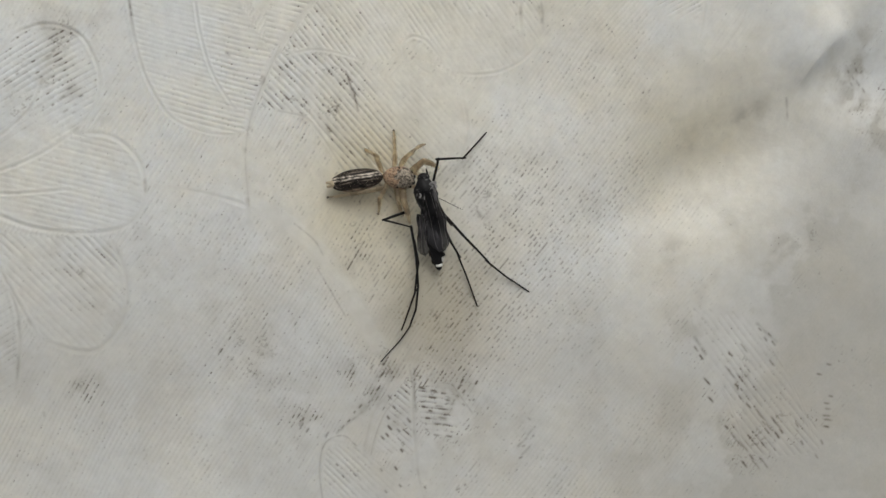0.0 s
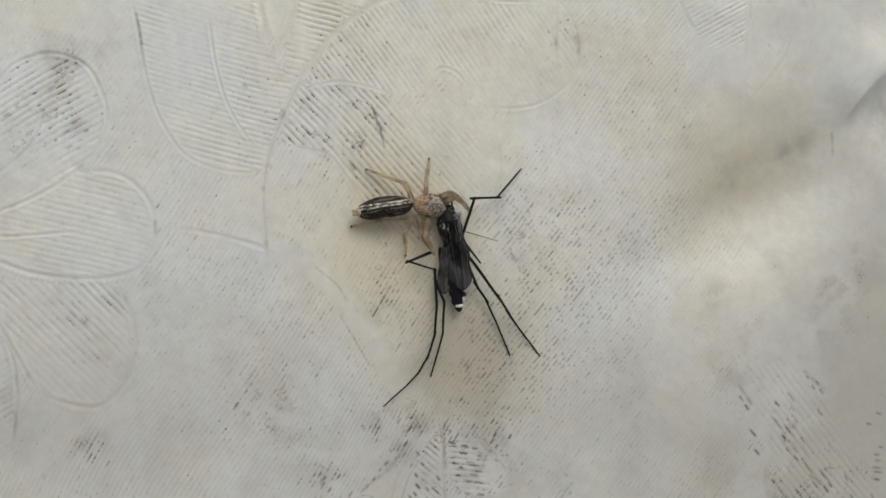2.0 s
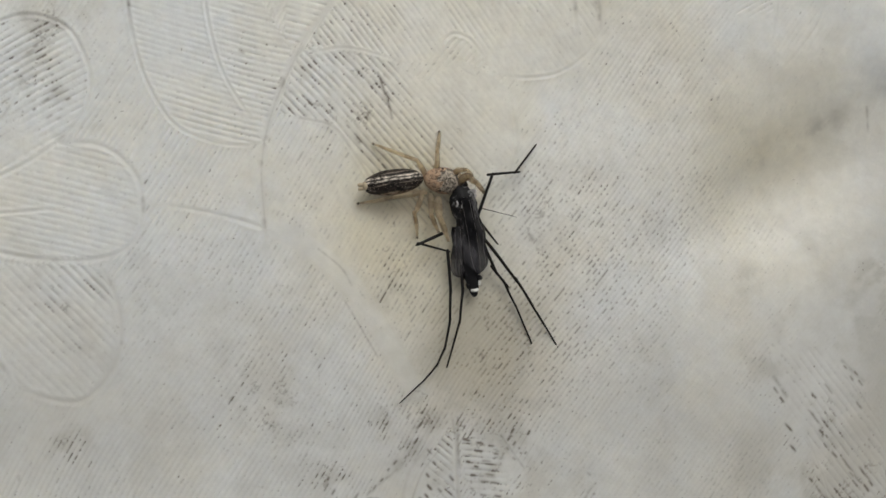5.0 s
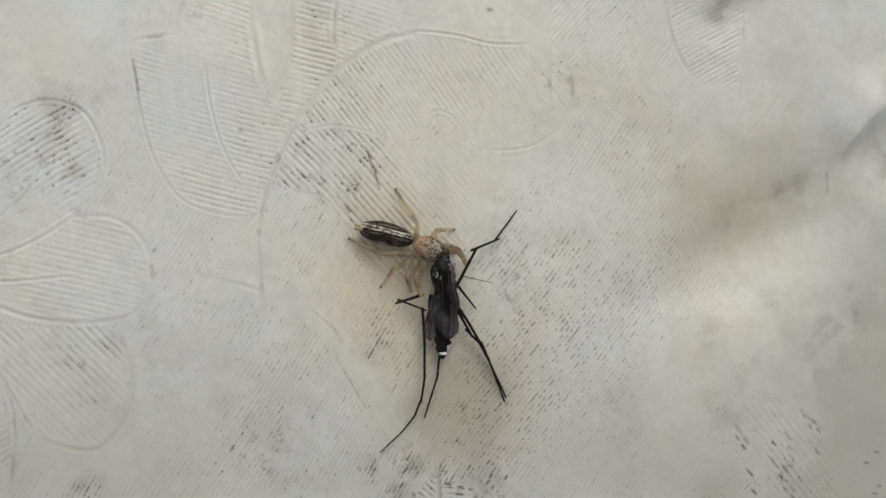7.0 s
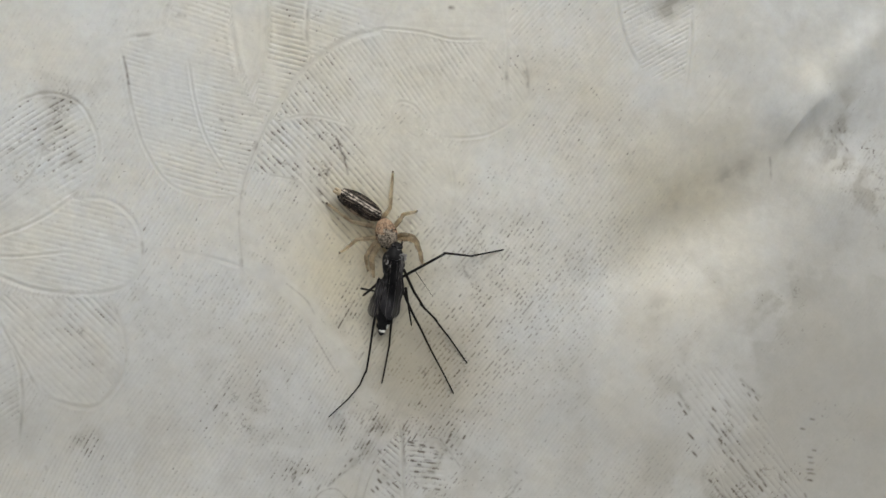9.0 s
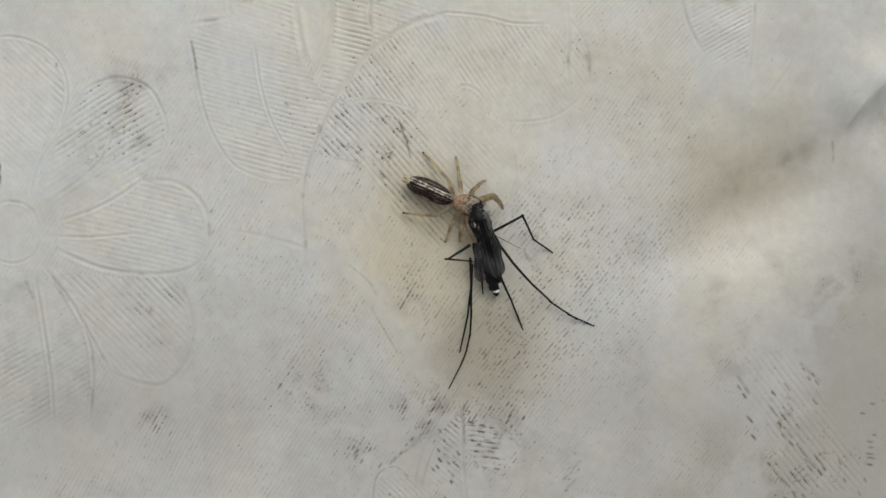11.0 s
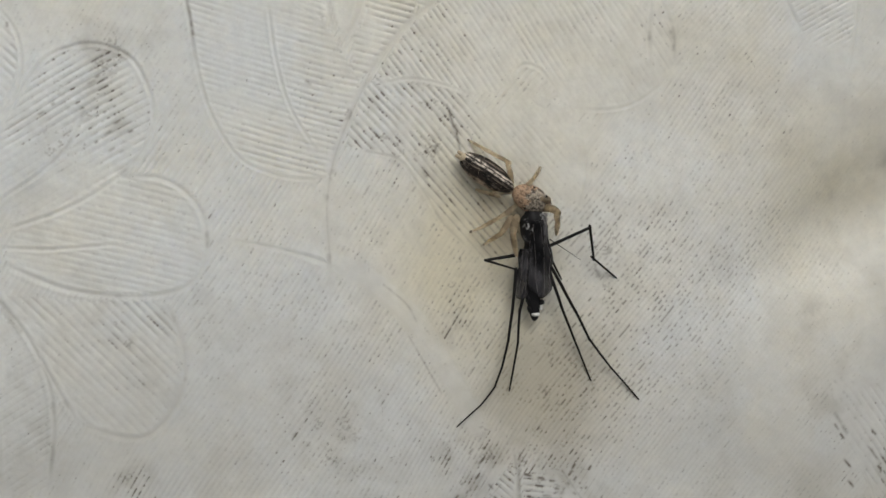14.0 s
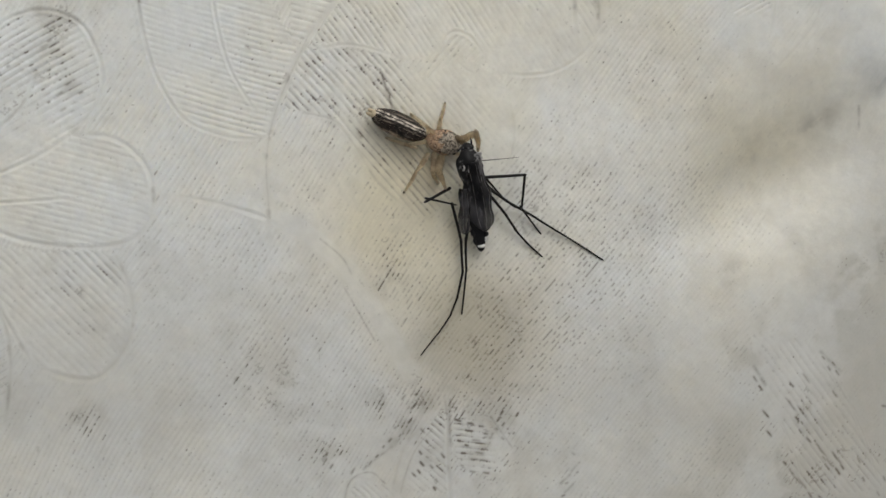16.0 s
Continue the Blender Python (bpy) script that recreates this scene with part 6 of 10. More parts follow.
    walk(PIECES["L1u", 3], [(0, mm(2.94, 1.27, 0.39, 0, 38.2, -23.2)), (0.5, mm(2.99, 1, 0.39, 0, 37.58, -33.49)), (1, mm(3.12, 0.38, 0.38, 0, 36.07, -39.63)), (1.5, mm(3, 0.59, 0.36, 0, 33.41, -32.87)), (2, mm(2.99, 0.49, 0.34, 0, 29.48, -40.88)), (2.5, mm(2.92, 0.61, 0.34, 0, 30.31, -34.36)), (3, mm(2.92, 0.59, 0.34, 0, 29.84, -37.98)), (3.62, mm(2.96, 0.45, 0.33, 0, 28.93, -37.48)), (4.25, mm(3, 0.32, 0.33, 0, 28.01, -36.98)), (4.88, mm(3.04, 0.18, 0.32, 0, 27.09, -36.5)), (5.5, mm(3.07, 0.05, 0.32, 0, 26.16, -36.03)), (6, mm(3.1, 0.01, 0.36, 0, 32.43, -32.01)), (6.5, mm(2.95, 0.74, 0.39, 0, 37.47, -26.94)), (7, mm(3.04, 0.6, 0.36, 0, 33.81, -33.4)), (7.5, mm(3.01, 0.72, 0.36, 0, 33.73, -34.37)), (8, mm(2.85, 1.3, 0.36, 0, 33.71, -16.01)), (8.5, mm(2.72, 1.82, 0.38, 0, 36.96, -4.5)), (9, mm(2.91, 1.89, 0.3, 0, 23.23, -5.48)), (9.2, mm(2.77, 1.91, 0.3, 0, 23.79, -7.53)), (9.77, mm(2.87, 1.54, 0.31, 0, 29.4, -17.75)), (10.35, mm(2.94, 1.22, 0.34, 0, 34.14, -29.05)), (10.93, mm(2.98, 0.93, 0.37, 0, 37.73, -41.53)), (11.5, mm(3.01, 0.7, 0.4, 0, 39.9, -55)), (12, mm(2.92, 0.81, 0.38, 0, 36.36, -47.32)), (12.5, mm(2.83, 0.72, 0.38, 0, 36.02, -50.2)), (12.75, mm(2.92, 0.34, 0.34, 0, 30.88, -56.51)), (13, mm(2.97, -0.06, 0.31, 0, 25.47, -62.16)), (13.5, mm(3.02, -0.33, 0.33, 0, 28.81, -68.67)), (14, mm(3.05, -0.45, 0.34, 0, 29.69, -61.49)), (14.5, mm(3.12, -0.45, 0.32, 0, 26.52, -65.18)), (15, mm(3.46, -0.22, 0.33, 0, 27.89, -52.21)), (15.5, mm(3.23, -0.21, 0.3, 0, 23.66, -65.43)), (15.75, mm(3.13, 0.27, 0.33, 0, 29.64, -67.09)), (16, mm(3, 0.73, 0.37, 0, 35.61, -68.96))])
    walk(PIECES["L4d", 0], [(0, mm(0.3, -0.75, -0.01, 0, -5.19, -161.82)), (0.5, mm(0.32, -0.76, -0.03, 0, -6.07, -164.57)), (1, mm(-0.02, -0.99, -0.02, 0, -5.67, -171.25)), (1.5, mm(-0.02, -0.98, 0, 0, -4.93, -163.69)), (2, mm(-0.05, -0.82, -0.01, 0, -5.2, -169.58)), (2.5, mm(-0.14, -0.94, 0.01, 0, -4.73, -163.17)), (3, mm(-0.03, -0.78, 0, 0, -5.06, -167.44)), (3.62, mm(0.02, -0.81, -0.01, 0, -5.19, -165.8)), (4.25, mm(0.08, -0.83, -0.01, 0, -5.31, -164.16)), (4.88, mm(0.13, -0.86, -0.02, 0, -5.44, -162.52)), (5.5, mm(0.18, -0.88, -0.02, 0, -5.56, -160.88)), (6, mm(-0.07, -0.78, 0, 0, -4.94, -155.49)), (6.25, mm(0.06, -0.83, 0, 0, -4.94, -152.63)), (6.5, mm(0.19, -0.88, 0, 0, -4.92, -149.77)), (7, mm(0.11, -0.87, 0, 0, -4.86, -152.59)), (7.5, mm(0.22, -0.85, 0.01, 0, -4.75, -149.81)), (8, mm(-0.02, -0.71, 0.02, 0, -4.21, -135.33)), (8.25, mm(0.26, -0.7, 0.01, 0, -4.79, -126.88)), (8.5, mm(0.48, -0.65, -0.01, 0, -5.27, -118.42)), (9, mm(0.46, -0.56, -0.01, 0, -5.18, -118.9)), (9.2, mm(0.48, -0.63, -0.01, 0, -5.25, -109.51)), (9.77, mm(0.43, -0.41, -0.02, 0, -5.76, -117.03)), (10.35, mm(0.39, -0.2, -0.03, 0, -6.17, -124.57)), (10.93, mm(0.37, -0.01, -0.04, 0, -6.47, -132.12)), (11.5, mm(0.36, 0.16, -0.05, 0, -6.67, -139.67)), (12, mm(0.35, 0.08, -0.05, 0, -6.48, -138.97)), (12.5, mm(0.42, 0.09, -0.06, 0, -6.96, -137.9)), (12.75, mm(0.53, 0.07, -0.1, 0, -8.49, -148.86)), (13, mm(0.65, -0.02, -0.14, 0, -9.71, -159.9)), (13.12, mm(0.48, 0.15, -0.16, 0, -10.67, -146.17)), (13.25, mm(0.28, 0.3, -0.17, 0, -11.02, -132.38)), (13.38, mm(0.04, 0.41, -0.16, 0, -10.75, -118.58)), (13.5, mm(-0.22, 0.48, -0.15, 0, -9.88, -104.83)), (13.75, mm(0.11, 0.37, -0.16, 0, -10.44, -126.21)), (14, mm(0.37, 0.17, -0.14, 0, -9.59, -147.57)), (14.5, mm(0.14, 0.11, -0.1, 0, -8.15, -141.49)), (15, mm(0.29, 0.02, -0.11, 0, -8.41, -153.97)), (15.5, mm(0.31, 0.01, -0.1, 0, -8.1, -156.21)), (16, mm(0.61, 0.05, -0.13, 0, -9.34, -152.41))])
    walk(PIECES["L4d", 1], [(0, mm(-1.35, -1.29, 0.15, 0, 22.25, -165.01)), (0.5, mm(-1.39, -1.23, 0.14, 0, 21.58, -161.2)), (1, mm(-1.6, -1.23, 0.21, 0, 25.59, -169.05)), (1.5, mm(-1.51, -1.4, 0.25, 0, 27.62, -158.83)), (2, mm(-1.61, -1.08, 0.23, 0, 26.35, -159.32)), (2.5, mm(-1.58, -1.35, 0.29, 0, 29.53, -156.79)), (3, mm(-1.58, -1.11, 0.23, 0, 26.22, -161.19)), (3.62, mm(-1.53, -1.19, 0.22, 0, 25.9, -161.38)), (4.25, mm(-1.47, -1.27, 0.21, 0, 25.59, -161.57)), (4.88, mm(-1.41, -1.34, 0.21, 0, 25.27, -161.76)), (5.5, mm(-1.35, -1.41, 0.2, 0, 24.95, -161.95)), (6, mm(-1.54, -1.43, 0.22, 0, 25.7, -147.81)), (6.25, mm(-1.42, -1.61, 0.18, 0, 24.64, -162.15)), (6.5, mm(-1.32, -1.76, 0.15, 0, 22.25, -176.11)), (7, mm(-1.42, -1.67, 0.16, 0, 22.6, -178.77)), (7.5, mm(-1.13, -1.71, 0.22, 0, 25.96, -175.95)), (8, mm(-1.12, -1.92, 0.22, 0, 25.67, -175.64)), (8.25, mm(-0.66, -2.04, 0.22, 0, 26.59, -160.04)), (8.5, mm(-0.23, -2.1, 0.22, 0, 25.81, -144.42)), (9, mm(-0.31, -2.02, 0.19, 0, 24.56, -141.72)), (9.2, mm(-0.05, -2.23, 0.18, 0, 23.67, -140.82)), (9.77, mm(-0.35, -1.95, 0.16, 0, 23.39, -149.62)), (10.35, mm(-0.63, -1.64, 0.14, 0, 22.62, -158.36)), (10.93, mm(-0.88, -1.32, 0.12, 0, 21.39, -166.97)), (11.5, mm(-1.1, -0.97, 0.1, 0, 19.73, -175.41)), (12, mm(-0.99, -1.07, 0.14, 0, 21.6, -169.18)), (12.5, mm(-1.01, -1.09, 0.1, 0, 19.67, -170.41)), (12.75, mm(-0.76, -0.8, 0.3, 0, 36.85, -173.83)), (13, mm(-0.59, -0.61, 0.67, 0, 53.87, -179.31)), (13.12, mm(-0.59, -0.73, 0.7, 0, 56.26, -168.28)), (13.25, mm(-0.55, -0.83, 0.72, 0, 57.56, -156.14)), (13.38, mm(-0.49, -0.89, 0.72, 0, 57.64, -143.53)), (13.5, mm(-0.42, -0.9, 0.7, 0, 56.48, -131.29)), (13.75, mm(-0.6, -0.85, 0.73, 0, 58.61, -151.96)), (14, mm(-0.73, -0.71, 0.71, 0, 57.23, -173.07)), (14.5, mm(-0.85, -1.01, 0.71, 0, 56.94, -186.01)), (15, mm(-0.86, -0.71, 0.6, 0, 48.31, -176.36)), (15.5, mm(-0.91, -0.67, 0.7, 0, 56.13, -177.11)), (16, mm(-0.55, -0.79, 0.45, 0, 38.76, -185.06))])
    walk(PIECES["L3d", 0], [(0, mm(0.27, -0.57, -0.04, 0, -14.39, -109.8)), (0.5, mm(0.1, -0.72, -0.03, 0, -13.71, -105.94)), (1, mm(0.01, -0.87, -0.01, 0, -12.66, -112.26)), (1.5, mm(0.06, -1.07, 0.02, 0, -11.17, -101.89)), (2, mm(-0.02, -0.94, 0, 0, -12.22, -108.99)), (2.5, mm(0.1, -1.05, -0.03, 0, -13.46, -106.71)), (3, mm(0.03, -0.95, 0.01, 0, -11.61, -107.03)), (3.62, mm(0.04, -0.99, 0.01, 0, -11.96, -106.52)), (4.25, mm(0.05, -1.04, 0, 0, -12.31, -106.01)), (4.88, mm(0.05, -1.08, -0.01, 0, -12.66, -105.5)), (5.5, mm(0.06, -1.13, -0.02, 0, -13, -104.98)), (6, mm(0.11, -1.21, -0.03, 0, -13.65, -100.93)), (6.25, mm(0.28, -1.25, -0.01, 0, -13.24, -113.78)), (6.5, mm(0.42, -1.28, 0, 0, -12.2, -126.55)), (7, mm(0.29, -1.25, -0.02, 0, -13.26, -126.85)), (7.5, mm(0.3, -1.27, -0.05, 0, -14.46, -120.39)), (8, mm(0.74, -1.2, -0.06, 0, -15.27, -109.31)), (8.5, mm(1.11, -1.01, -0.01, 0, -12.77, -99.52)), (9, mm(1.11, -0.93, -0.01, 0, -12.56, -99.92)), (9.2, mm(1.22, -1.01, 0, 0, -12.14, -96.02)), (9.77, mm(1, -0.88, -0.01, 0, -12.63, -98.9)), (10.35, mm(0.79, -0.75, -0.02, 0, -13.09, -101.79)), (10.93, mm(0.59, -0.62, -0.02, 0, -13.52, -104.68)), (11.5, mm(0.38, -0.49, -0.03, 0, -13.92, -107.59)), (12, mm(0.4, -0.48, -0.04, 0, -14.2, -101.05)), (12.5, mm(0.38, -0.51, -0.06, 0, -14.99, -103.81)), (12.75, mm(0.45, -0.51, -0.06, 0, -15.53, -110.3)), (13, mm(0.53, -0.53, -0.07, 0, -15.87, -116.82)), (13.5, mm(0.2, -1.14, -0.03, 0, -13.58, -115.03)), (14, mm(0.5, -0.85, -0.1, 0, -17.33, -123.76)), (14.5, mm(0.51, -1.04, -0.09, 0, -16.73, -122.54)), (15, mm(0.54, -0.93, -0.07, 0, -15.91, -124.85)), (15.5, mm(0.48, -0.76, -0.06, 0, -15.25, -118.47)), (16, mm(0.36, -1.03, 0.01, 0, -11.81, -111.34))])
    walk(PIECES["L3d", 1], [(0, mm(-0.14, -1.48, 0.48, 0, 53.51, -81.88)), (0.5, mm(-0.26, -1.67, 0.45, 0, 50.28, -73.77)), (1, mm(-0.44, -1.82, 0.36, 0, 42.24, -83.48)), (1.5, mm(-0.21, -2.11, 0.33, 0, 40.18, -70.14)), (2, mm(-0.42, -1.94, 0.33, 0, 40.25, -73.26)), (2.5, mm(-0.27, -2.06, 0.34, 0, 40.62, -69.15)), (3, mm(-0.34, -1.95, 0.34, 0, 40.97, -75.36)), (3.62, mm(-0.32, -2.01, 0.33, 0, 40.35, -73.04)), (4.25, mm(-0.3, -2.06, 0.32, 0, 39.69, -70.76)), (4.88, mm(-0.29, -2.12, 0.32, 0, 38.98, -68.53)), (5.5, mm(-0.27, -2.17, 0.31, 0, 38.23, -66.34)), (6, mm(-0.14, -2.27, 0.31, 0, 38.58, -64.35)), (6.25, mm(-0.2, -2.23, 0.31, 0, 38.94, -77.68)), (6.5, mm(-0.27, -2.14, 0.3, 0, 37.8, -90.88)), (7, mm(-0.39, -2.09, 0.32, 0, 39.14, -92.59)), (7.5, mm(-0.28, -2.15, 0.34, 0, 40.91, -90.76)), (8, mm(0.35, -2.24, 0.28, 0, 36.17, -69.12)), (8.5, mm(0.92, -2.13, 0.26, 0, 34.78, -64.32)), (9, mm(0.91, -2.07, 0.25, 0, 33.7, -66.46)), (9.2, mm(1.08, -2.13, 0.27, 0, 35.42, -65.02)), (9.77, mm(0.81, -1.96, 0.3, 0, 38.83, -72.23)), (10.35, mm(0.54, -1.79, 0.33, 0, 41.75, -80.11)), (10.93, mm(0.29, -1.61, 0.37, 0, 44.08, -88.66)), (11.5, mm(0.06, -1.45, 0.4, 0, 45.73, -97.8)), (12, mm(0.2, -1.45, 0.43, 0, 48.85, -97.99)), (12.5, mm(0.13, -1.48, 0.39, 0, 44.89, -98.81)), (12.75, mm(0.07, -1.57, 0.26, 0, 38.04, -119.23)), (13, mm(-0.08, -1.64, 0.18, 0, 28.33, -135.54)), (13.5, mm(-0.29, -2.19, 0.24, 0, 33.21, -129.07)), (14, mm(-0.16, -1.84, 0.21, 0, 31, -122.91)), (14.5, mm(-0.1, -1.99, 0.25, 0, 33.59, -126.82)), (15, mm(-0.11, -1.86, 0.25, 0, 33.79, -121.73)), (15.5, mm(-0.05, -1.74, 0.27, 0, 35.16, -120.92)), (16, mm(-0.06, -2.08, 0.27, 0, 35.51, -101.18))])
    walk(PIECES["L2d", 0], [(0, mm(0.92, -0.56, -0.06, 0, -15.88, -76.15)), (0.5, mm(0.7, -0.8, -0.06, 0, -15.96, -72.88)), (1, mm(0.43, -0.86, -0.04, 0, -15.16, -85.06)), (1.5, mm(0.62, -1, -0.03, 0, -14.2, -69.85)), (2, mm(0.44, -0.86, -0.01, 0, -13.2, -72.65)), (2.5, mm(0.56, -0.94, -0.04, 0, -14.78, -76.77)), (3, mm(0.49, -0.87, -0.02, 0, -13.89, -79.49)), (3.62, mm(0.51, -0.92, -0.02, 0, -13.66, -80)), (4.25, mm(0.53, -0.98, -0.01, 0, -13.43, -80.5)), (4.88, mm(0.55, -1.03, -0.01, 0, -13.2, -81.01)), (5.5, mm(0.57, -1.08, 0, 0, -12.97, -81.51)), (6, mm(0.62, -1.22, -0.06, 0, -15.89, -97.94)), (6.5, mm(0.72, -1.16, -0.06, 0, -15.8, -84.77)), (7, mm(0.68, -1.12, -0.08, 0, -16.89, -95.23)), (7.5, mm(0.76, -1.03, -0.13, 0, -19.65, -91.41)), (8, mm(1.16, -1.24, -0.04, 0, -14.94, -82.53)), (8.25, mm(1.28, -1.1, -0.04, 0, -15.43, -64)), (8.5, mm(1.41, -0.96, -0.03, 0, -14.38, -45.52)), (9, mm(1.48, -0.91, -0.01, 0, -13.25, -51.74)), (9.2, mm(1.57, -0.93, -0.01, 0, -13.24, -61.3)), (9.77, mm(1.33, -0.87, -0.02, 0, -13.94, -67.05)), (10.35, mm(1.11, -0.81, -0.03, 0, -14.51, -72.84)), (10.93, mm(0.89, -0.75, -0.04, 0, -14.93, -78.66)), (11.5, mm(0.67, -0.69, -0.04, 0, -15.2, -84.49)), (12, mm(0.76, -0.69, 0, 0, -12.85, -79.15)), (12.5, mm(0.69, -0.67, -0.03, 0, -14.23, -82.8)), (13, mm(0.69, -0.84, 0.01, 0, -12.2, -89.87)), (13.25, mm(0.56, -1.29, 0.02, 0, -11.67, -93.22)), (13.5, mm(0.43, -1.74, 0.03, 0, -11.1, -96.56)), (14, mm(0.59, -1.5, 0.01, 0, -12.24, -100.83)), (14.5, mm(0.48, -1.44, 0.02, 0, -11.72, -99.71)), (15, mm(0.66, -1.47, 0.02, 0, -11.81, -99.7)), (15.25, mm(0.65, -1.27, -0.01, 0, -13.49, -91.21)), (15.5, mm(0.6, -1.08, -0.04, 0, -14.87, -82.6)), (16, mm(0.74, -0.89, -0.09, 0, -17.88, -81.59))])
    walk(PIECES["L2d", 1], [(0, mm(1.17, -1.59, 0.27, 0, 43.4, -61.18)), (0.5, mm(0.95, -1.78, 0.38, 0, 57.73, -41.01)), (1, mm(0.48, -1.87, 0.39, 0, 59.13, -53.15)), (1.5, mm(0.94, -1.95, 0.37, 0, 55.67, -51.61)), (2, mm(0.74, -1.86, 0.3, 0, 46.64, -50.9)), (2.5, mm(0.78, -1.96, 0.3, 0, 46.54, -51.42)), (3, mm(0.66, -1.91, 0.29, 0, 45.52, -53.31)), (3.62, mm(0.68, -1.98, 0.28, 0, 44.01, -52.09)), (4.25, mm(0.7, -2.04, 0.26, 0, 42.49, -50.94)), (4.88, mm(0.72, -2.11, 0.25, 0, 40.95, -49.85)), (5.5, mm(0.74, -2.18, 0.24, 0, 39.41, -48.8)), (6, mm(0.44, -2.24, 0.31, 0, 47.39, -59.52)), (6.5, mm(0.79, -2.21, 0.29, 0, 45.15, -38.43)), (7, mm(0.59, -2.19, 0.25, 0, 40.61, -40.63)), (7.5, mm(0.71, -2.06, 0.28, 0, 44.17, -43.58)), (8, mm(1.35, -2.36, 0.2, 0, 35.75, -40.91)), (8.25, mm(1.79, -2.08, 0.23, 0, 39.48, -21.82)), (8.5, mm(2.18, -1.74, 0.24, 0, 39.85, -1.6)), (9, mm(2.16, -1.77, 0.25, 0, 40.22, -8.86)), (9.2, mm(2.02, -1.86, 0.37, 0, 54.91, -20.66)), (9.77, mm(1.71, -1.83, 0.36, 0, 56.42, -39.11)), (10.35, mm(1.4, -1.8, 0.34, 0, 55.1, -57.65)), (10.93, mm(1.09, -1.76, 0.32, 0, 51.24, -73.97)), (11.5, mm(0.77, -1.72, 0.29, 0, 45.51, -87.24)), (12, mm(0.95, -1.72, 0.3, 0, 46.72, -77.06)), (12.5, mm(0.82, -1.73, 0.27, 0, 42.93, -80.5)), (13, mm(0.67, -1.91, 0.28, 0, 44.49, -61.81)), (13.25, mm(0.5, -2.35, 0.31, 0, 50.78, -90.74)), (13.5, mm(0.34, -2.79, 0.32, 0, 48.77, -122.31)), (14, mm(0.39, -2.55, 0.28, 0, 43.87, -112.92)), (14.5, mm(0.3, -2.53, 0.25, 0, 40.19, -109.47)), (15, mm(0.49, -2.53, 0.27, 0, 43.18, -115.28)), (15.25, mm(0.63, -2.32, 0.31, 0, 48.81, -96.07)), (15.5, mm(0.72, -2.09, 0.33, 0, 50.65, -73.83)), (16, mm(0.84, -1.9, 0.34, 0, 51.03, -40.28))])
    walk(PIECES["L1d", 0], [(0, mm(1.4, -0.82, -0.01, 0, -32.85, -74.4)), (0.5, mm(1.18, -0.94, -0.05, 0, -35.01, -82.53)), (1, mm(1.15, -1.09, -0.03, 0, -34.3, -101.92)), (1.5, mm(1.08, -0.99, -0.02, 0, -33.57, -87.28)), (2, mm(1.04, -1.05, 0.06, 0, -28.96, -93.34)), (2.5, mm(1.01, -1.11, 0.06, 0, -29.2, -88.4)), (3, mm(0.99, -0.98, 0.05, 0, -29.57, -92.81)), (3.62, mm(1, -1.05, 0.06, 0, -29.43, -88.83)), (4.25, mm(1.02, -1.12, 0.06, 0, -29.17, -84.86)), (4.88, mm(1.03, -1.19, 0.07, 0, -28.79, -80.92)), (5.5, mm(1.05, -1.25, 0.07, 0, -28.3, -77.01)), (5.75, mm(1.04, -1.24, -0.01, 0, -34.48, -89.65)), (6, mm(1.1, -1.25, -0.12, 0, -39.17, -104.04)), (6.5, mm(1.2, -1.08, -0.12, 0, -39.2, -91.53)), (7, mm(1.19, -1.11, -0.1, 0, -38.29, -96.84)), (7.5, mm(1.26, -1.09, -0.14, 0, -40.34, -100.44)), (7.75, mm(1.37, -1.14, -0.06, 0, -36.8, -89.39)), (8, mm(1.51, -1.2, 0, 0, -32.33, -79.43)), (8.25, mm(1.63, -1, -0.03, 0, -35.73, -60.16)), (8.5, mm(1.73, -0.81, -0.06, 0, -35.89, -40.03)), (9, mm(1.74, -0.8, -0.04, 0, -34.66, -42.96)), (9.2, mm(1.82, -0.82, 0.06, 0, -29.02, -41.75)), (9.77, mm(1.6, -0.81, 0.04, 0, -31.08, -48.53)), (10.35, mm(1.4, -0.8, 0.01, 0, -32.77, -55.57)), (10.93, mm(1.2, -0.78, -0.02, 0, -34.04, -62.86)), (11.5, mm(1.01, -0.75, -0.05, 0, -34.88, -70.32)), (12, mm(1.14, -0.7, 0, 0, -32.38, -67.48)), (12.5, mm(1.1, -0.72, -0.03, 0, -34.07, -72.54)), (13, mm(1.01, -0.79, 0, 0, -32.52, -91.77)), (13.5, mm(0.79, -1.38, -0.11, 0, -38.58, -89.78)), (14, mm(0.89, -1.37, -0.03, 0, -34.22, -83.3)), (14.5, mm(0.9, -1.38, 0, 0, -32.55, -83.72)), (15, mm(0.98, -1.31, -0.02, 0, -33.58, -78.02)), (15.5, mm(0.93, -1.08, -0.1, 0, -38.32, -86.32)), (16, mm(1.23, -0.97, -0.18, 0, -43.14, -90.37))])
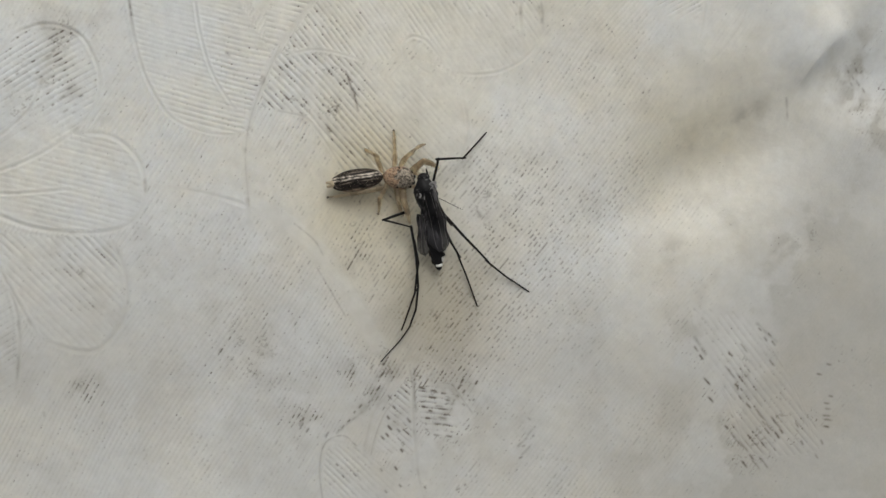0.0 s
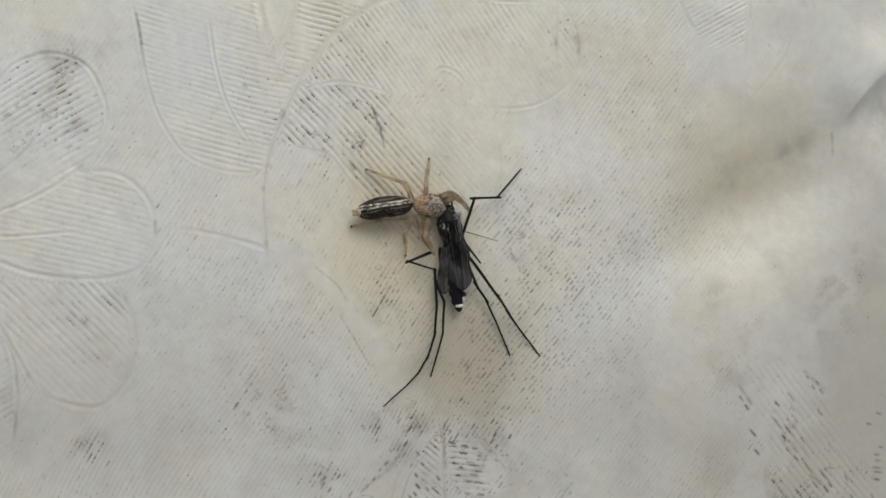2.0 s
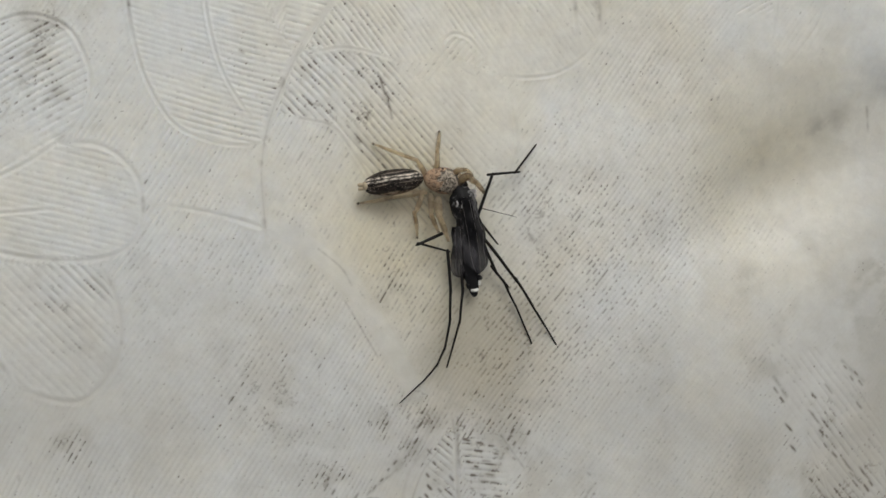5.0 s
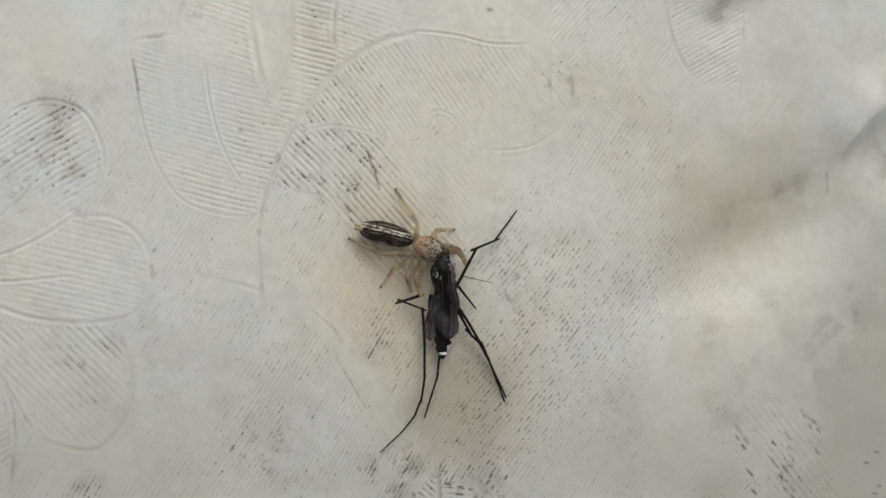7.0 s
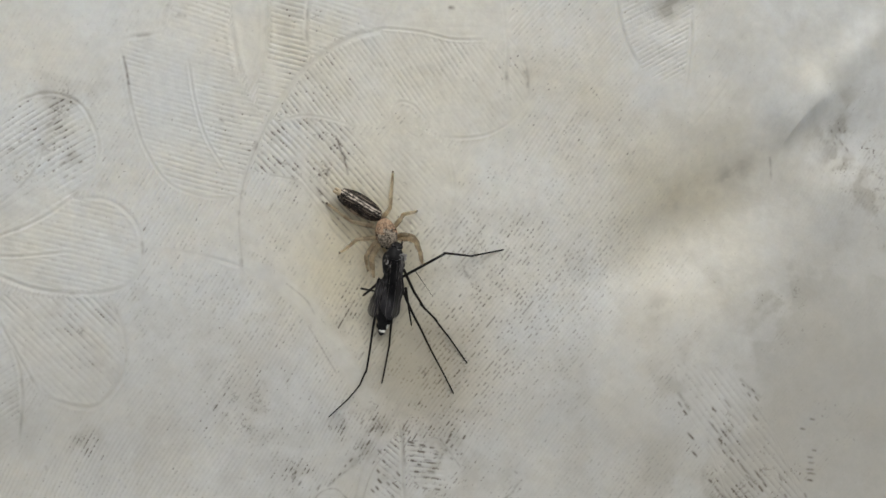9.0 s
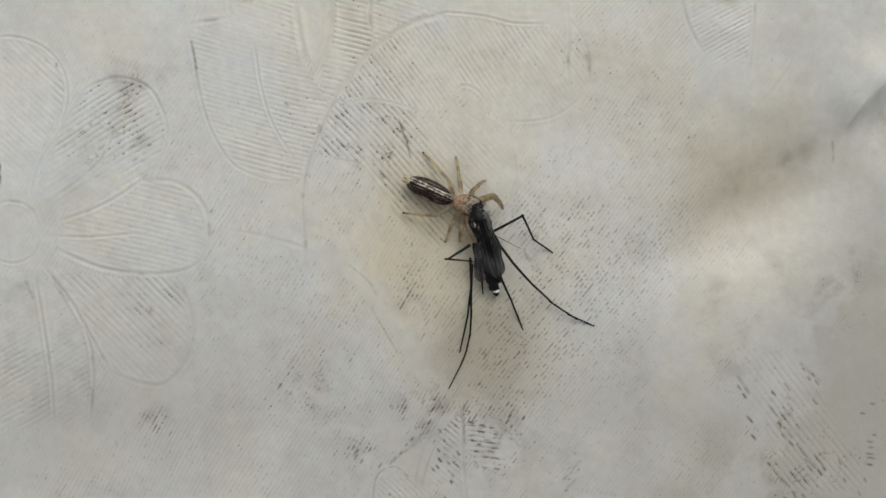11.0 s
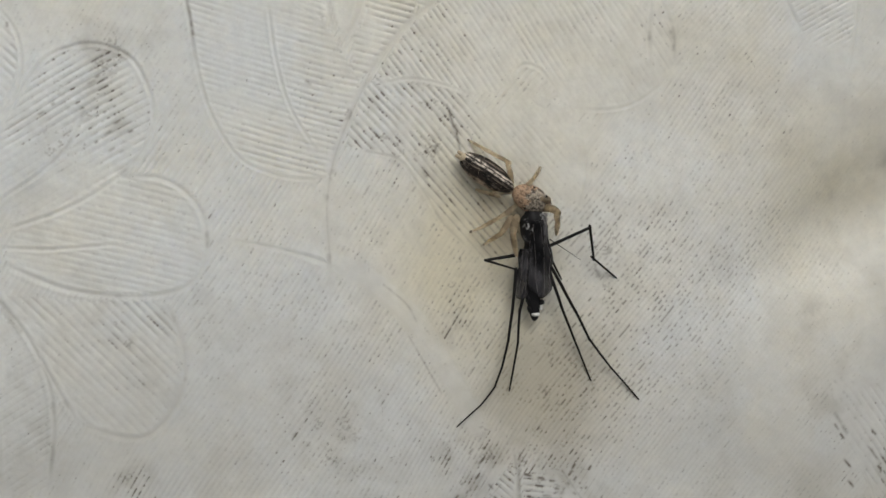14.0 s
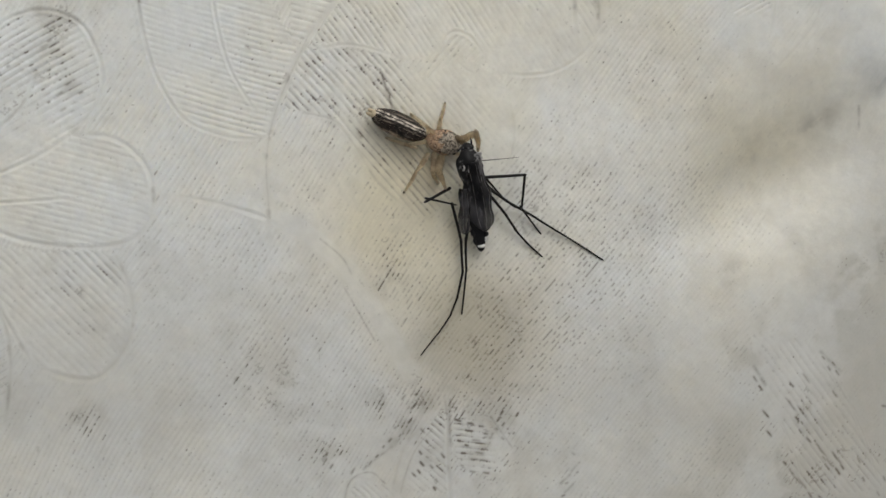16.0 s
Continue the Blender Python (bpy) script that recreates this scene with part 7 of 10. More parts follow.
    walk(PIECES["L1d", 1], [(0, mm(1.64, -1.72, 0.67, 0, 13.65, -68.3)), (0.5, mm(1.15, -1.71, 0.76, 0, 21.88, -52.36)), (1, mm(0.84, -1.89, 0.72, 0, 18.07, -61.56)), (1.5, mm(1.05, -1.89, 0.68, 0, 14.92, -56.55)), (2, mm(0.9, -2.01, 0.68, 0, 14.66, -52.36)), (2.5, mm(0.99, -2.11, 0.67, 0, 13.48, -55.73)), (3, mm(0.88, -1.97, 0.67, 0, 13.75, -53.23)), (3.62, mm(1, -2.07, 0.66, 0, 12.86, -54.96)), (4.25, mm(1.11, -2.17, 0.66, 0, 11.97, -56.67)), (4.88, mm(1.22, -2.27, 0.65, 0, 11.06, -58.37)), (5.5, mm(1.33, -2.37, 0.63, 0, 10.15, -60.06)), (5.75, mm(1.03, -2.22, 0.69, 0, 13.12, -54.37)), (6, mm(0.77, -2.05, 0.7, 0, 15.97, -48.54)), (6.5, mm(1.18, -2.02, 0.65, 0, 11.66, -41.84)), (7, mm(1.05, -2.02, 0.66, 0, 12.56, -42.92)), (7.5, mm(1.07, -1.98, 0.66, 0, 12.21, -41.35)), (7.75, mm(1.28, -2.06, 0.69, 0, 14.98, -28.5)), (8, mm(1.52, -2.16, 0.71, 0, 17.01, -15.37)), (8.25, mm(2.02, -1.84, 0.71, 0, 14.73, -7.83)), (8.5, mm(2.46, -1.45, 0.66, 0, 12.21, -0.44)), (9, mm(2.44, -1.48, 0.66, 0, 12.3, -7.01)), (9.2, mm(2.5, -1.54, 0.68, 0, 14.51, 2.79)), (9.77, mm(2.25, -1.58, 0.68, 0, 14.54, -12.32)), (10.35, mm(1.99, -1.65, 0.67, 0, 13.61, -27.37)), (10.93, mm(1.72, -1.73, 0.65, 0, 11.79, -42.24)), (11.5, mm(1.43, -1.82, 0.62, 0, 9.21, -56.88)), (12, mm(1.63, -1.78, 0.62, 0, 9.19, -52.28)), (12.5, mm(1.56, -1.88, 0.61, 0, 8.15, -52.15)), (13, mm(0.89, -1.71, 0.69, 0, 15.09, -48.59)), (13.5, mm(0.7, -2.23, 0.69, 0, 15.37, -44.58)), (14, mm(0.94, -2.29, 0.68, 0, 14.26, -50.25)), (14.5, mm(0.99, -2.37, 0.66, 0, 12.39, -49.27)), (15, mm(1.2, -2.31, 0.65, 0, 11.42, -53.37)), (15.5, mm(0.92, -1.93, 0.68, 0, 14.75, -52.47)), (16, mm(1.08, -1.7, 0.72, 0, 18.38, -49.13))])
    walk(PIECES["m1", 0], [(0, mm(1.72, 0, -0.62, 0, 9.59, 155.82)), (0.5, mm(2.15, 0.35, -0.35, 0, 6.73, 155.48)), (1, mm(2.22, 0.07, 0.18, 0, -1.12, 159.3)), (1.5, mm(2.24, 0.61, 0.2, 0, -0.78, 158.3)), (2, mm(2.02, 0.35, 0.18, 0, -0.94, 155.33)), (2.5, mm(2.17, 0.39, 0.19, 0, -0.87, 155.2)), (3, mm(2.2, 0.45, -0.36, 0, 6.71, 152.64)), (3.62, mm(2.16, 0.44, -0.22, 0, 4.76, 152.72)), (4.25, mm(2.11, 0.42, -0.09, 0, 2.82, 152.8)), (4.88, mm(2.07, 0.41, 0.04, 0, 0.88, 152.88)), (5.5, mm(2.02, 0.39, 0.18, 0, -1.07, 152.95)), (6, mm(1.99, 0.58, -0.37, 0, 6.17, 151.25)), (6.5, mm(2.04, 0.63, -0.55, 0, 8.05, 148)), (7, mm(1.98, 0.63, -0.29, 0, 4.8, 151.95)), (7.5, mm(2.07, 0.66, -0.2, 0, 3.95, 152.57)), (8, mm(2.19, 0.75, -0.53, 0, 8.27, 150.72)), (8.5, mm(2.18, 0.81, -0.53, 0, 8.03, 146.07)), (8.62, mm(2.05, 0.8, -0.54, 0, 7.56, 141.56)), (8.75, mm(1.92, 0.8, -0.56, 0, 7.04, 137.07)), (8.88, mm(1.81, 0.83, -0.58, 0, 6.49, 132.59)), (9, mm(1.71, 0.87, -0.59, 0, 5.89, 128.12)), (9.2, mm(1.42, 0.48, -0.7, 0, 2.99, 118.15)), (9.77, mm(1.53, 0.26, -0.58, 0, 1.42, 114.16)), (10.35, mm(1.64, 0.05, -0.46, 0, -0.16, 110.18)), (10.93, mm(1.74, -0.16, -0.34, 0, -1.73, 106.2)), (11.5, mm(1.83, -0.37, -0.21, 0, -3.3, 102.2)), (12, mm(1.84, -0.32, 0.11, 0, -4.67, 100.26)), (12.5, mm(1.85, -0.37, 0.12, 0, -4.54, 102.26)), (13, mm(2.28, 0.15, -0.56, 0, 1.38, 118.07)), (13.5, mm(1.88, 0.22, 0.18, 0, -2.86, 112.46)), (14, mm(2.01, 0.15, 0.19, 0, -2.79, 112.39)), (14.5, mm(2.05, 0.23, 0.18, 0, -2.85, 114.6)), (15, mm(2.1, 0.25, 0.17, 0, -3.02, 115.52)), (15.5, mm(1.79, 0.44, -0.2, 0, -1.8, 106.02)), (15.75, mm(1.67, 0.24, -0.44, 0, -3.99, 95.15)), (16, mm(1.55, 0.05, -0.67, 0, -6.04, 84.22))])
    walk(PIECES["m1", 1], [(0, mm(-1.27, 1.23, -1.15, 0, 10.43, 78.81)), (0.5, mm(-0.88, 1.59, -0.72, 0, 10.11, 74.35)), (1, mm(-0.89, 1.1, 0.27, 0, 12.77, 81.24)), (1.5, mm(-0.86, 1.65, 0.29, 0, 13.72, 83.4)), (2, mm(-1, 1.51, 0.29, 0, 14.64, 84.61)), (2.5, mm(-0.85, 1.57, 0.3, 0, 14.32, 84.49)), (3, mm(-0.75, 1.77, -0.7, 0, 12.35, 79.06)), (3.62, mm(-0.8, 1.74, -0.45, 0, 13.26, 81.74)), (4.25, mm(-0.85, 1.7, -0.2, 0, 14.14, 84.44)), (4.88, mm(-0.89, 1.67, 0.06, 0, 14.98, 87.16)), (5.5, mm(-0.92, 1.64, 0.31, 0, 15.8, 89.9)), (6, mm(-0.85, 1.87, -0.63, 0, 18.85, 98.43)), (6.5, mm(-0.68, 2.05, -0.9, 0, 20.81, 99.88)), (7, mm(-0.84, 1.89, -0.45, 0, 20.57, 107.12)), (7.5, mm(-0.78, 1.89, -0.32, 0, 19.66, 104.84)), (8, mm(-0.59, 2.17, -0.93, 0, 20.81, 112.57)), (8.5, mm(-0.55, 2.65, -1, 0, 23.11, 135.6)), (8.62, mm(-0.52, 2.83, -0.98, 0, 21.67, 123.31)), (8.75, mm(-0.47, 3.01, -0.96, 0, 19.35, 111.34)), (8.88, mm(-0.41, 3.2, -0.93, 0, 16.27, 99.75)), (9, mm(-0.33, 3.39, -0.91, 0, 12.58, 88.55)), (9.2, mm(-0.18, 3.19, -0.83, 0, 12.01, 79.13)), (9.77, mm(0.1, 3.16, -0.63, 0, 11.6, 57.74)), (10.35, mm(0.42, 3.1, -0.43, 0, 9.66, 36.52)), (10.93, mm(0.79, 3, -0.23, 0, 6.44, 15.61)), (11.5, mm(1.17, 2.85, -0.03, 0, 2.39, -5)), (12, mm(1.3, 2.92, 0.38, 0, 7.09, -8.04)), (12.5, mm(1.15, 2.85, 0.38, 0, 7.71, -8.87)), (13, mm(0.73, 3.07, -0.64, 0, -3.13, 8.99)), (13.5, mm(0.55, 3.26, 0.35, 0, 8.64, 7.79)), (14, mm(0.68, 3.2, 0.36, 0, 8.73, 9.61)), (14.5, mm(0.6, 3.22, 0.36, 0, 8.66, 10.62)), (15, mm(0.64, 3.22, 0.35, 0, 8.25, 10.26)), (15.5, mm(0.8, 3.61, -0.1, 0, 3.27, 5.47)), (15.75, mm(1.36, 3.52, -0.21, 0, -0.11, -3.79)), (16, mm(1.91, 3.32, -0.32, 0, -3.48, -13.06))])
    walk(PIECES["m1", 2], [(0, mm(-0.9, 3.03, -1.49, 0, 25.38, 120.36)), (0.5, mm(-0.36, 3.35, -1.03, 0, 23.25, 118.09)), (1, mm(-0.61, 2.91, -0.14, 0, 18.88, 126.51)), (1.5, mm(-0.66, 3.41, -0.15, 0, 18.93, 127.67)), (2, mm(-0.85, 3.23, -0.16, 0, 18.97, 129.44)), (2.5, mm(-0.68, 3.3, -0.15, 0, 19.02, 128.15)), (3, mm(-0.41, 3.49, -1.08, 0, 24.11, 123.28)), (3.62, mm(-0.54, 3.45, -0.85, 0, 22.99, 125.79)), (4.25, mm(-0.67, 3.41, -0.62, 0, 21.84, 128.26)), (4.88, mm(-0.79, 3.36, -0.39, 0, 20.66, 130.7)), (5.5, mm(-0.91, 3.3, -0.16, 0, 19.44, 133.09)), (6, mm(-1.06, 3.44, -1.16, 0, 26.02, 135.8)), (6.5, mm(-0.94, 3.58, -1.48, 0, 27.78, 136.41)), (7, mm(-1.3, 3.4, -1.04, 0, 24.63, 137.88)), (7.5, mm(-1.17, 3.41, -0.87, 0, 24.27, 138.76)), (8, mm(-1.15, 3.65, -1.5, 0, 30.42, 140.17)), (8.5, mm(-1.86, 3.94, -1.77, 0, 31.68, 153.06)), (8.62, mm(-1.54, 4.39, -1.71, 0, 30.55, 140)), (8.75, mm(-1.17, 4.77, -1.63, 0, 28.16, 127.4)), (8.88, mm(-0.75, 5.1, -1.51, 0, 24.67, 115.47)), (9, mm(-0.3, 5.35, -1.36, 0, 20.3, 104.26)), (9.2, mm(0.15, 4.92, -1.21, 0, 17.77, 91.07)), (9.77, mm(1.06, 4.68, -1, 0, 17.61, 74.58)), (10.35, mm(1.93, 4.2, -0.75, 0, 16.09, 58.24)), (10.93, mm(2.65, 3.5, -0.44, 0, 13.37, 42.24)), (11.5, mm(3.15, 2.65, -0.1, 0, 9.67, 26.65)), (12, mm(3.29, 2.61, 0.14, 0, 13.95, 27.53)), (12.5, mm(3.1, 2.54, 0.11, 0, 13.53, 27.3)), (13, mm(2.62, 3.28, -0.5, 0, 8.76, 47.01)), (13.5, mm(2.35, 3.4, 0.11, 0, 16.56, 50.22)), (14, mm(2.48, 3.4, 0.11, 0, 16.45, 50.19)), (14.5, mm(2.39, 3.45, 0.11, 0, 16.66, 51.78)), (15, mm(2.45, 3.42, 0.13, 0, 17.45, 53.35)), (15.5, mm(2.61, 3.67, -0.17, 0, 12.89, 45.14)), (15.75, mm(3.22, 3.3, -0.18, 0, 9.19, 36.54)), (16, mm(3.78, 2.8, -0.18, 0, 5.29, 28.11))])
    walk(PIECES["m2", 0], [(0, mm(0.95, 0.23, -0.71, 0, 2.89, 26.14)), (0.5, mm(1.39, 0.41, -0.4, 0, 5.82, 28.4)), (1, mm(0.95, -0.2, 0.44, 0, 18.3, 33.45)), (1.5, mm(1.17, 0.51, 0.29, 0, 14.3, 29.83)), (2, mm(0.99, 0.36, 0.31, 0, 15.09, 32.86)), (2.5, mm(1.11, 0.41, 0.28, 0, 14.22, 29.87)), (3, mm(1.16, 0.51, -0.39, 0, 7.33, 27.16)), (3.62, mm(1.12, 0.47, -0.22, 0, 9.22, 29.14)), (4.25, mm(1.08, 0.44, -0.05, 0, 11.11, 31.15)), (4.88, mm(1.04, 0.4, 0.12, 0, 12.98, 33.17)), (5.5, mm(1, 0.37, 0.29, 0, 14.83, 35.23)), (6, mm(0.91, 0.62, -0.46, 0, 7.48, 36.6)), (6.5, mm(1.04, 0.73, -0.69, 0, 4.83, 35.39)), (7, mm(0.88, 0.6, -0.32, 0, 9.28, 37.56)), (7.5, mm(1.02, 0.67, -0.25, 0, 9.09, 38.17)), (8, mm(1.13, 0.9, -0.69, 0, 4.13, 35.74)), (8.5, mm(0.76, 0.93, -0.69, 0, 4.39, 30.91)), (9, mm(2.5, 1.18, -0.35, 0, -1.26, 18)), (9.2, mm(2.81, 1.63, -0.27, 0, -2.12, 20.09)), (9.77, mm(2.9, 0.91, -0.18, 0, 0.45, 11.29)), (10.35, mm(2.98, 0.22, -0.08, 0, 3.01, 2.48)), (10.93, mm(3.07, -0.44, 0.02, 0, 5.5, -6.37)), (11.5, mm(3.18, -1.06, 0.14, 0, 7.86, -15.29)), (12, mm(2.98, -1.16, 0.37, 0, 12.97, -12.88)), (12.5, mm(2.94, -1.34, 0.31, 0, 11.85, -10.67)), (12.75, mm(2.17, -0.39, -0.02, 0, 9.82, 4.38)), (13, mm(1.46, 0.43, -0.38, 0, 7.14, 19.21)), (13.5, mm(1.22, 0.46, 0.32, 0, 15.12, 29.32)), (14, mm(1.47, 0.45, 0.29, 0, 13.97, 29)), (14.5, mm(1.23, 0.51, 0.38, 0, 16.21, 26.93)), (15, mm(1.36, 0.57, 0.26, 0, 13.36, 27.83)), (15.5, mm(1.06, 0.79, -0.27, 0, 7.04, 27.15)), (16, mm(0.92, 0.5, -0.74, 0, 3.59, 31.63))])
    walk(PIECES["m3", 0], [(0, mm(1.62, 0.44, -0.7, 0, -10.86, 13.79)), (0.5, mm(1.95, 0.64, -0.45, 0, -8.03, 9.6)), (1, mm(2.03, 0.53, 0.14, 0, 0.67, 11.64)), (1.5, mm(2.04, 0.89, 0.12, 0, -0.17, 7.85)), (2, mm(1.84, 0.67, 0.12, 0, 0.18, 11)), (2.5, mm(2.1, 0.73, 0.11, 0, -0.55, 10.18)), (3, mm(2.14, 0.82, -0.44, 0, -8.76, 7.61)), (3.62, mm(2.09, 0.78, -0.3, 0, -6.65, 9.07)), (4.25, mm(2.03, 0.75, -0.17, 0, -4.55, 10.52)), (4.88, mm(1.98, 0.72, -0.03, 0, -2.44, 11.95)), (5.5, mm(1.93, 0.68, 0.1, 0, -0.33, 13.39)), (6, mm(1.94, 0.7, -0.45, 0, -7.75, 18.09)), (6.5, mm(1.96, 0.75, -0.65, 0, -10.58, 18.18)), (7, mm(1.95, 0.6, -0.36, 0, -6.26, 23.59)), (7.5, mm(2.02, 0.63, -0.27, 0, -5.4, 23.32)), (8, mm(2.2, 0.99, -0.58, 0, -10.5, 23.54)), (8.5, mm(1.82, 1.14, -0.66, 0, -10.23, 35.15)), (9, mm(1.33, 0.86, -0.77, 0, -9.72, 34.61)), (9.2, mm(1.19, 1.07, -0.83, 0, -10.67, 35.92)), (9.77, mm(1.58, 0.71, -0.65, 0, -9.15, 28.38)), (10.35, mm(1.97, 0.38, -0.47, 0, -7.47, 20.91)), (10.93, mm(2.34, 0.09, -0.27, 0, -5.66, 13.49)), (11.5, mm(2.72, -0.16, -0.06, 0, -3.77, 6.13)), (12, mm(3.68, -0.17, 0.26, 0, 0.74, 5.62)), (12.5, mm(3.76, -0.27, 0.24, 0, 0.22, 6.68)), (12.75, mm(3.09, 0.26, -0.14, 0, -5.19, 11)), (13, mm(2.42, 0.79, -0.52, 0, -10.58, 15.4)), (13.5, mm(2.78, 0.97, 0.13, 0, -1.19, 17.98)), (14, mm(2.44, 0.68, 0.14, 0, -0.05, 16.87)), (14.5, mm(2.36, 0.75, 0.14, 0, 0.13, 16.55)), (15, mm(2.15, 0.71, 0.11, 0, -0.28, 14.75)), (15.5, mm(1.98, 0.89, -0.26, 0, -5.66, 13.8)), (16, mm(1.65, 0.35, -0.71, 0, -8.9, 32.43))])
    walk(PIECES["m3", 1], [(0, mm(3.12, 0.8, -0.39, 0, -8.15, 15.83)), (0.5, mm(3.64, 0.92, -0.21, 0, -6.82, 11.01)), (1, mm(3.57, 0.84, 0.13, 0, 3.11, 16.31)), (1.5, mm(3.65, 1.1, 0.13, 0, 2.39, 13.51)), (2, mm(3.41, 0.96, 0.12, 0, 2.73, 17.13)), (2.5, mm(3.71, 1.01, 0.13, 0, 2.28, 15.2)), (3, mm(3.71, 1.01, -0.19, 0, -5.77, 13.46)), (3.62, mm(3.66, 1.02, -0.11, 0, -3.72, 14.92)), (4.25, mm(3.62, 1.03, -0.03, 0, -1.66, 16.36)), (4.88, mm(3.56, 1.04, 0.05, 0, 0.4, 17.81)), (5.5, mm(3.51, 1.05, 0.12, 0, 2.46, 19.25)), (6, mm(3.43, 1.16, -0.23, 0, -4.15, 25.93)), (6.5, mm(3.48, 1.23, -0.34, 0, -7.27, 24.59)), (7, mm(3.42, 1.23, -0.17, 0, -2.99, 29.15)), (7.5, mm(3.49, 1.25, -0.11, 0, -2.03, 28.77)), (8, mm(3.68, 1.62, -0.28, 0, -7.08, 29.91)), (8.5, mm(3.16, 2.07, -0.36, 0, -6.9, 38.5)), (9, mm(2.67, 1.77, -0.49, 0, -6.37, 41.21)), (9.2, mm(2.56, 2.06, -0.51, 0, -7.49, 41.38)), (9.77, mm(3.07, 1.5, -0.38, 0, -6.56, 31.79)), (10.35, mm(3.53, 0.97, -0.24, 0, -5.45, 22.23)), (10.93, mm(3.95, 0.48, -0.1, 0, -4.19, 12.71)), (11.5, mm(4.35, 0.02, 0.05, 0, -2.81, 3.22)), (12, mm(5.26, 0, 0.24, 0, 2.64, 2.3)), (12.5, mm(5.37, -0.07, 0.24, 0, 2.31, 3.85)), (12.75, mm(4.74, 0.58, 0.01, 0, -3.57, 9.12)), (13, mm(4.09, 1.25, -0.19, 0, -9.43, 14.46)), (13.5, mm(4.55, 1.55, 0.16, 0, 0.7, 18.9)), (14, mm(4.07, 1.17, 0.14, 0, 1.77, 18.89)), (14.5, mm(3.93, 1.21, 0.14, 0, 2.48, 19.77)), (15, mm(3.77, 1.13, 0.13, 0, 2.07, 19.73)), (15.5, mm(3.67, 1.3, -0.08, 0, -3.75, 16.69)), (16, mm(3.05, 1.24, -0.45, 0, -7.55, 29.36))])
    walk(PIECES["m3", 2], [(0, mm(3.94, 1.01, -0.24, 0, -2.82, 19.92)), (0.5, mm(4.97, 1.19, -0.05, 0, -5.52, 12.58)), (1, mm(4.43, 1.05, 0.1, 0, 7.15, 24.25)), (1.5, mm(4.57, 1.25, 0.12, 0, 7.77, 25.77)), (2, mm(4.3, 1.17, 0.1, 0, 7.43, 28.79)), (2.5, mm(4.57, 1.13, 0.16, 0, 10.55, 30.46)), (3, mm(4.55, 1.11, -0.05, 0, 1.73, 27.67)), (3.62, mm(4.52, 1.14, 0, 0, 3.66, 29.38)), (4.25, mm(4.48, 1.18, 0.04, 0, 5.59, 31.1)), (4.88, mm(4.43, 1.21, 0.09, 0, 7.51, 32.83)), (5.5, mm(4.38, 1.24, 0.13, 0, 9.43, 34.57)), (6, mm(4.22, 1.38, -0.1, 0, 5.48, 46.31)), (6.5, mm(4.31, 1.49, -0.17, 0, 1.66, 40.94)), (7, mm(4.21, 1.54, -0.06, 0, 5.94, 44.32)), (7.5, mm(4.26, 1.52, 0, 0, 8.54, 45.93)), (8, mm(4.51, 1.96, -0.1, 0, 2.66, 47.19)), (8.5, mm(3.88, 2.53, -0.17, 0, 4.59, 49.72)), (9, mm(3.46, 2.4, -0.35, 0, -0.39, 52.49)), (9.2, mm(3.41, 2.74, -0.33, 0, -0.19, 53.36)), (9.77, mm(4.03, 2.07, -0.23, 0, -0.71, 40.15)), (10.35, mm(4.6, 1.4, -0.12, 0, -1.18, 26.95)), (10.93, mm(5.12, 0.74, -0.01, 0, -1.6, 13.73)), (11.5, mm(5.58, 0.1, 0.11, 0, -1.93, 0.52)), (12, mm(6.26, 0.05, 0.2, 0, 5.17, -2.17)), (12.5, mm(6.38, 0.02, 0.22, 0, 5.64, -0.66)), (12.75, mm(5.94, 0.78, 0.09, 0, -1.25, 6.34)), (13, mm(5.45, 1.6, 0.04, 0, -8.12, 13.38)), (13.5, mm(5.76, 1.95, 0.17, 0, 5.63, 21.34)), (14, mm(5.19, 1.55, 0.11, 0, 4.65, 22.08)), (14.5, mm(4.85, 1.51, 0.12, 0, 6.94, 25.93)), (15, mm(4.75, 1.42, 0.11, 0, 6.93, 30.24)), (15.5, mm(4.84, 1.64, 0, 0, -0.5, 21.61)), (16, mm(4.04, 1.81, -0.29, 0, -5.62, 24.83))])
